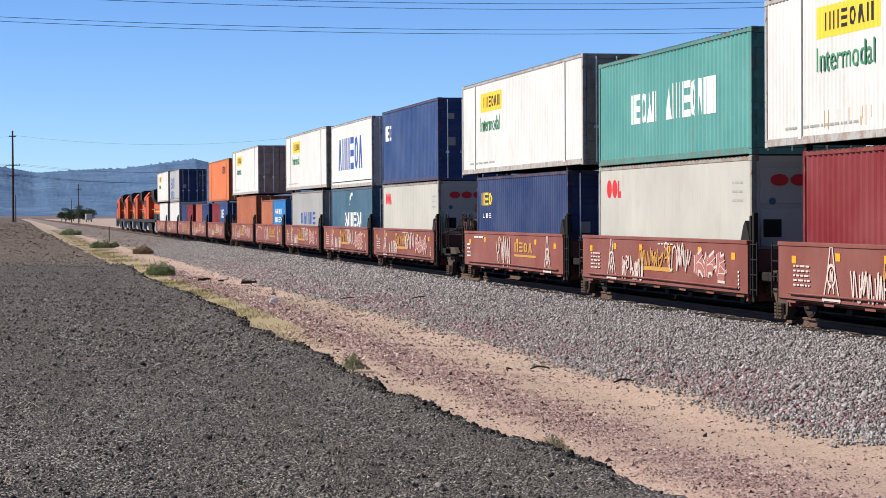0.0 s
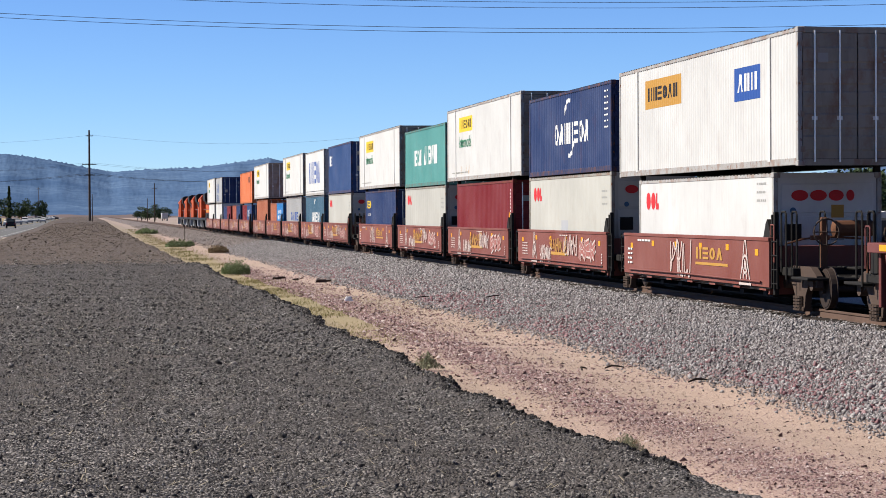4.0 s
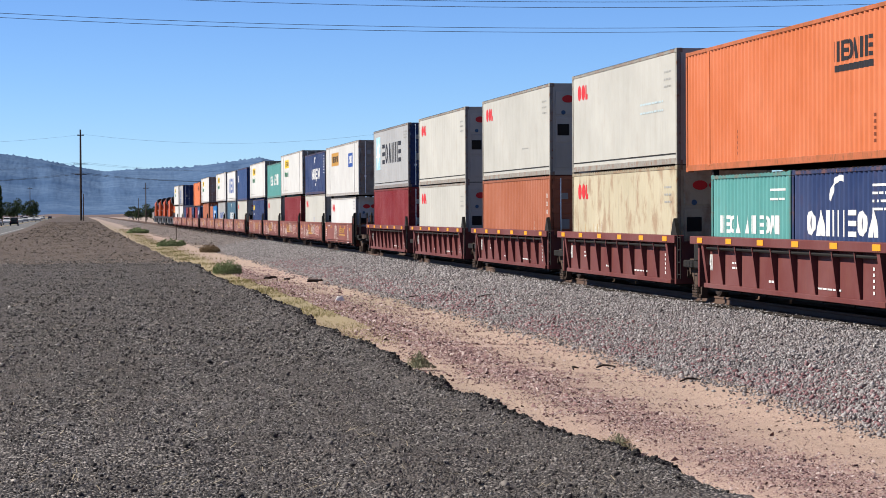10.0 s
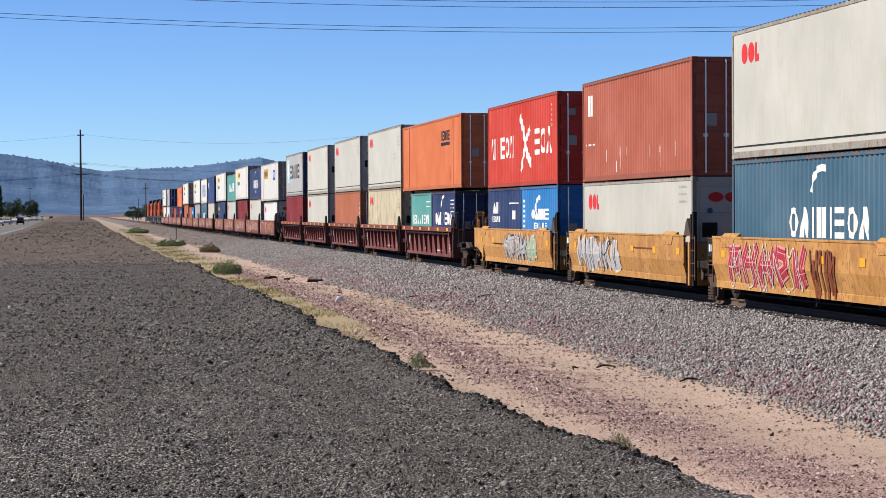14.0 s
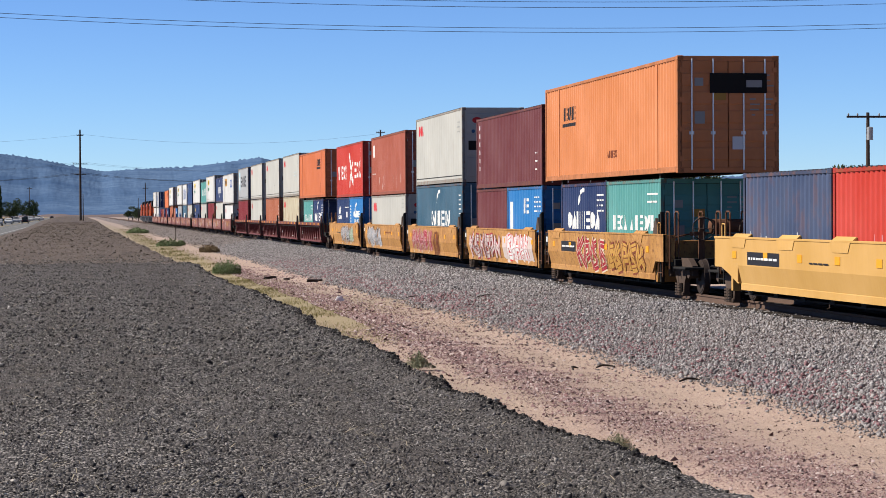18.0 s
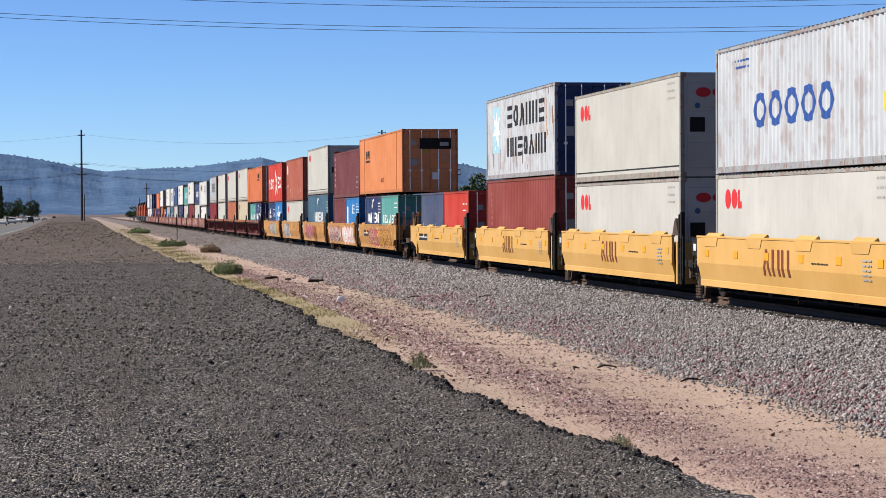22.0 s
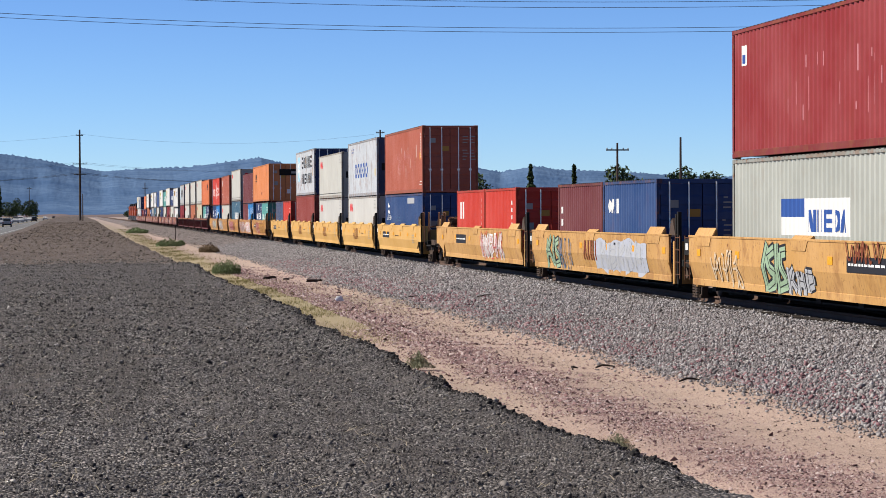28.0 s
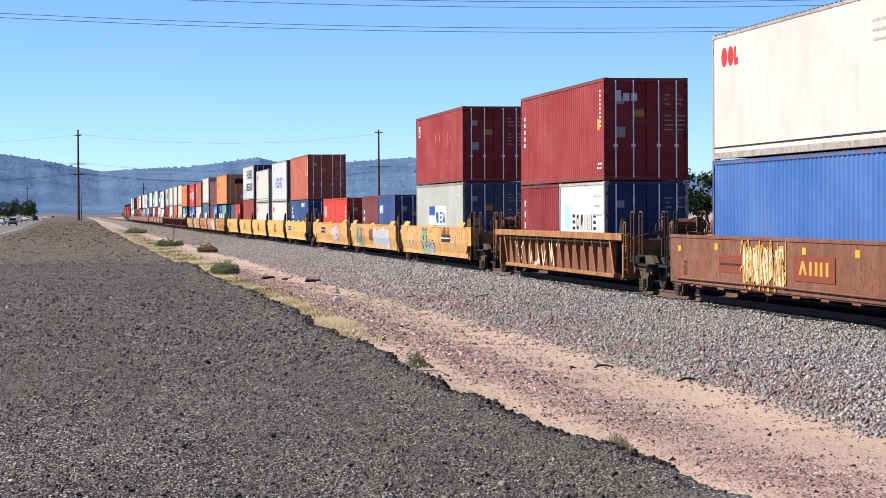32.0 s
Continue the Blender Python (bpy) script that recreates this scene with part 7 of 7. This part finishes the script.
co[:, 1] = np.stack([X + np.cos(A) * w, Y + np.sin(A) * w, gz - 0.02], -1)
co[:, 2] = np.stack([X + H * lean, Y + H * rs.normal(0, 0.3, n), gz + H], -1)
stuff(new("dry_grass", raw_mesh("dry_grass", co.reshape(-1, 3), np.arange(n * 3).reshape(n, 3), leaf_mat("grass_blades", (0.17, 0.155, 0.06), (0.40, 0.34, 0.15)))), "dry yellow-green grass along the foot of the bank", "grass")

# sleepers: those that the camera passes nearest, and the far ones joined
def tie_form():
    return Form().box(-1.3, 1.3, -0.115, 0.115, 0.41, 0.585, 0.012)


for k in range(150):
    part("sleeper", tie_form, tie_wood, track, at=(rs.uniform(-0.03, 0.03), 34 + k * 0.52, rs.uniform(-0.01, 0.01)), key=("tie",))
far_ties = Form()
for k in range(900):
    far_ties.box(-1.3, 1.3, 112 + k * 0.52, 112 + k * 0.52 + 0.23, 0.41, 0.585)
part("far_sleepers", far_ties, tie_wood, track, kind="stuff")
# litter, sticks and dark clods beside the track
bag = plain("white_plastic", (1.15, 1.15, 1.15), 0.5, 0, 0.1, 9.0, 0.8)
bm_ = Form()
bm_.add([(-0.14, -0.1, 0), (0.15, -0.08, 0), (0.17, 0.1, 0), (-0.12, 0.12, 0), (-0.08, -0.05, 0.12), (0.07, -0.04, 0.16), (0.1, 0.05, 0.1), (-0.06, 0.07, 0.14)], [(0, 1, 5, 4), (1, 2, 6, 5), (2, 3, 7, 6), (3, 0, 4, 7), (4, 5, 6, 7), (0, 3, 2, 1)])
tagged(new("plastic_bag", bm_.mesh("plastic_bag", bag)), "crumpled white plastic bag on the dirt", "litter").location = (7.95, 70.6, 0.08)
for x, y, l, a in ((9.86, 36.4, 0.42, 20), (12.2, 68.0, 1.0, 35), (10.75, 73.0, 0.8, 10), (8.62, 39.6, 0.28, 70), (9.25, 39.9, 0.35, 10), (10.7, 90, 0.7, 60)):
    st = new("stick", Form().tube([(-l / 2, 0, 0.02), (-l * 0.1, 0.03, 0.06), (l * 0.2, 0.0, 0.05), (l / 2, -0.05, 0.03)], [0.014, 0.02, 0.018, 0.008], 6).mesh("stick", tie_wood))
    st.location, st.rotation_euler = (x, y, float(ballast_z(np.array([x]), np.array([y]))[0]) if x > 10.5 else 0.0), (0, 0, radians(a))
    tagged(st, "dark broken stick lying on the ground", "stick", "sticks by the track")
for x, y, s in ((9.3, 92.5, 0.22), (9.7, 93.5, 0.14), (7.9, 97, 0.18), (8.25, 98.5, 0.15), (7.6, 99, 0.12), (8.6, 96, 0.12)):
    r1 = np.random.RandomState(int(y * 10))
    v_ = np.array([(a, b, c) for c in (0, 1) for b in (-1, 1) for a in (-1, 1)], float) * s * r1.uniform(0.5, 1.0, (8, 3)) * np.array([1.2, 1, 0.7])
    cl = new("soil_clod", Form().add(v_, [(0, 2, 3, 1), (4, 5, 7, 6), (0, 1, 5, 4), (2, 6, 7, 3), (0, 4, 6, 2), (1, 3, 7, 5)]).mesh("soil_clod", plain("dark_soil_clod", (0.05, 0.035, 0.03), 0.9)))
    cl.location = (x, y, 0.0)
    tagged(cl, "dark clod of soil on the dirt", "clod", "clods by the track")


# ---- traffic on the highway ----
CARS = []  # (thing, lane, rows of (seconds, place along the road), heading)
tyre = plain("tyre_rubber", (0.02, 0.02, 0.02), 0.9)
car_glass = plain("car_glass", (0.02, 0.025, 0.03), 0.1, 0, 0.1)
lamp_red = plain("tail_lamp_red", (0.35, 0.01, 0.01), 0.3)
lamp_clear = plain("head_lamp_clear", (0.7, 0.7, 0.68), 0.2)


def vehicle(name, colour, rgb, suv, lane, rows, heading, label):
    """A car of about 4.6 m that faces +y when heading is 1."""
    mat = paint("car_paint_" + colour, rgb, 0.05, 0.3)
    root = thing(name, (lane, rows[0][1], 0.33), label, "car", "cars on the highway")
    top = 1.78 if suv else 1.45
    low = [(-2.3, 0.35), (2.3, 0.35), (2.35, 0.6), (2.2, 0.92), (1.1, 1.02), (-2.0, 1.05), (-2.32, 0.95), (-2.36, 0.6)]
    roof = [(-2.15 if suv else -1.9, 1.03), (1.25, 1.0), (0.45, top - 0.04), (0.2, top), (-1.5 if suv else -0.9, top), (-1.95 if suv else -1.2, top - 0.06)]
    part("body", Form().prism(low, "x", -0.9, 0.9), mat, root)
    part("cabin", Form().prism(roof, "x", -0.76, 0.76), mat, root)
    pane = [(y * 0.9, 1.06 + (z - 1.03) * 0.82) for y, z in roof]
    for s in (-1, 1):
        part("side_window", Form().prism(pane, "x", s * 0.765 - 0.008, s * 0.765 + 0.008), car_glass, root)
        for y in (-1.4, 1.42):
            w = part("wheel", Form().disc((0, 0, 0), 0.33, 0.11, "x", 16), tyre, root, at=(s * 0.8, y, 0.33), key=("carwheel",))
            part("rim", Form().disc((0, 0, 0), 0.2, 0.115, "x", 10), steel, w, key=("carrim",))
        part("tail_lamp", Form().box(-0.12, 0.12, -0.04, 0.03, -0.1, 0.12), lamp_red, root, at=(s * 0.72, -2.32, 0.82), key=("tail",))
        part("head_lamp", Form().box(-0.16, 0.16, -0.05, 0.04, -0.06, 0.08), lamp_clear, root, at=(s * 0.66, 2.27, 0.74), key=("head",))
    yb, yf = (-2.06 if suv else -1.55), 0.87
    part("rear_window", Form().box(-0.66, 0.66, yb - 0.05, yb + 0.02, 1.1, top - 0.14), car_glass, root)
    part("windscreen", Form().box(-0.68, 0.68, yf - 0.03, yf + 0.05, 1.06, top - 0.16), car_glass, root)
    part("bumper", Form().box(-0.88, 0.88, -2.42, -2.3, 0.4, 0.62, 0.03), tyre if suv else mat, root)
    CARS.append((root, lane, rows, heading))


PAINTS = {"black": (0.015, 0.015, 0.017), "white": (0.75, 0.75, 0.74), "silver": (0.45, 0.46, 0.47), "dark_blue": (0.02, 0.03, 0.08), "dark_red": (0.16, 0.015, 0.02), "charcoal": (0.05, 0.05, 0.055)}


def steady(y0, v):
    return [(t, y0 + v * t) for t in (0, 8, 16, 24, 32)]


vehicle("car", "black", PAINTS["black"], True, -13.9, steady(375, 13.4), 1, "black sport utility car driving away on the highway")
vehicle("car", "white", PAINTS["white"], False, -13.6, steady(672, 11.0), 1, "white saloon car driving away on the highway")
vehicle("car", "charcoal", PAINTS["charcoal"], False, -13.8, steady(1010, 12.0), 1, "charcoal saloon car driving away on the highway")
vehicle("car", "silver", PAINTS["silver"], True, -13.8, steady(90, 13.2), 1, "silver sport utility car driving away on the highway")
rq = random.Random(8)
y0 = 560
for i in range(24):
    c = ("white", "black", "silver", "charcoal", "white", "dark_blue", "silver", "dark_red")[i % 8]
    suv = i % 3 == 1
    lane = (-17.1, -20.1)[i % 2]
    vehicle("car", c, PAINTS[c], suv, lane, steady(y0, -13.5 - (i % 2) * 0.8), -1, c.replace("_", " ") + (" sport utility car" if suv else " saloon car") + " in a line of oncoming highway traffic")
    y0 += rq.uniform(22, 46)


# ---- what moves ----
def motions():
    for ob, u, z in TRAIN:
        rows = []
        for t in (0, 4, 8, 12, 16, 20, 24, 28, 32):
            s = t - 20.0
            rows.append((t, pose(TRACK_X, u - 0.11 + SPEED * s + SLOWING * s * s, z)))
        walk(ob, rows)
    for ob, lane, places, heading in CARS:
        walk(ob, [(t, pose(lane, y, 0.33, 0, 0, 0 if heading > 0 else 180)) for t, y in places])


motions()
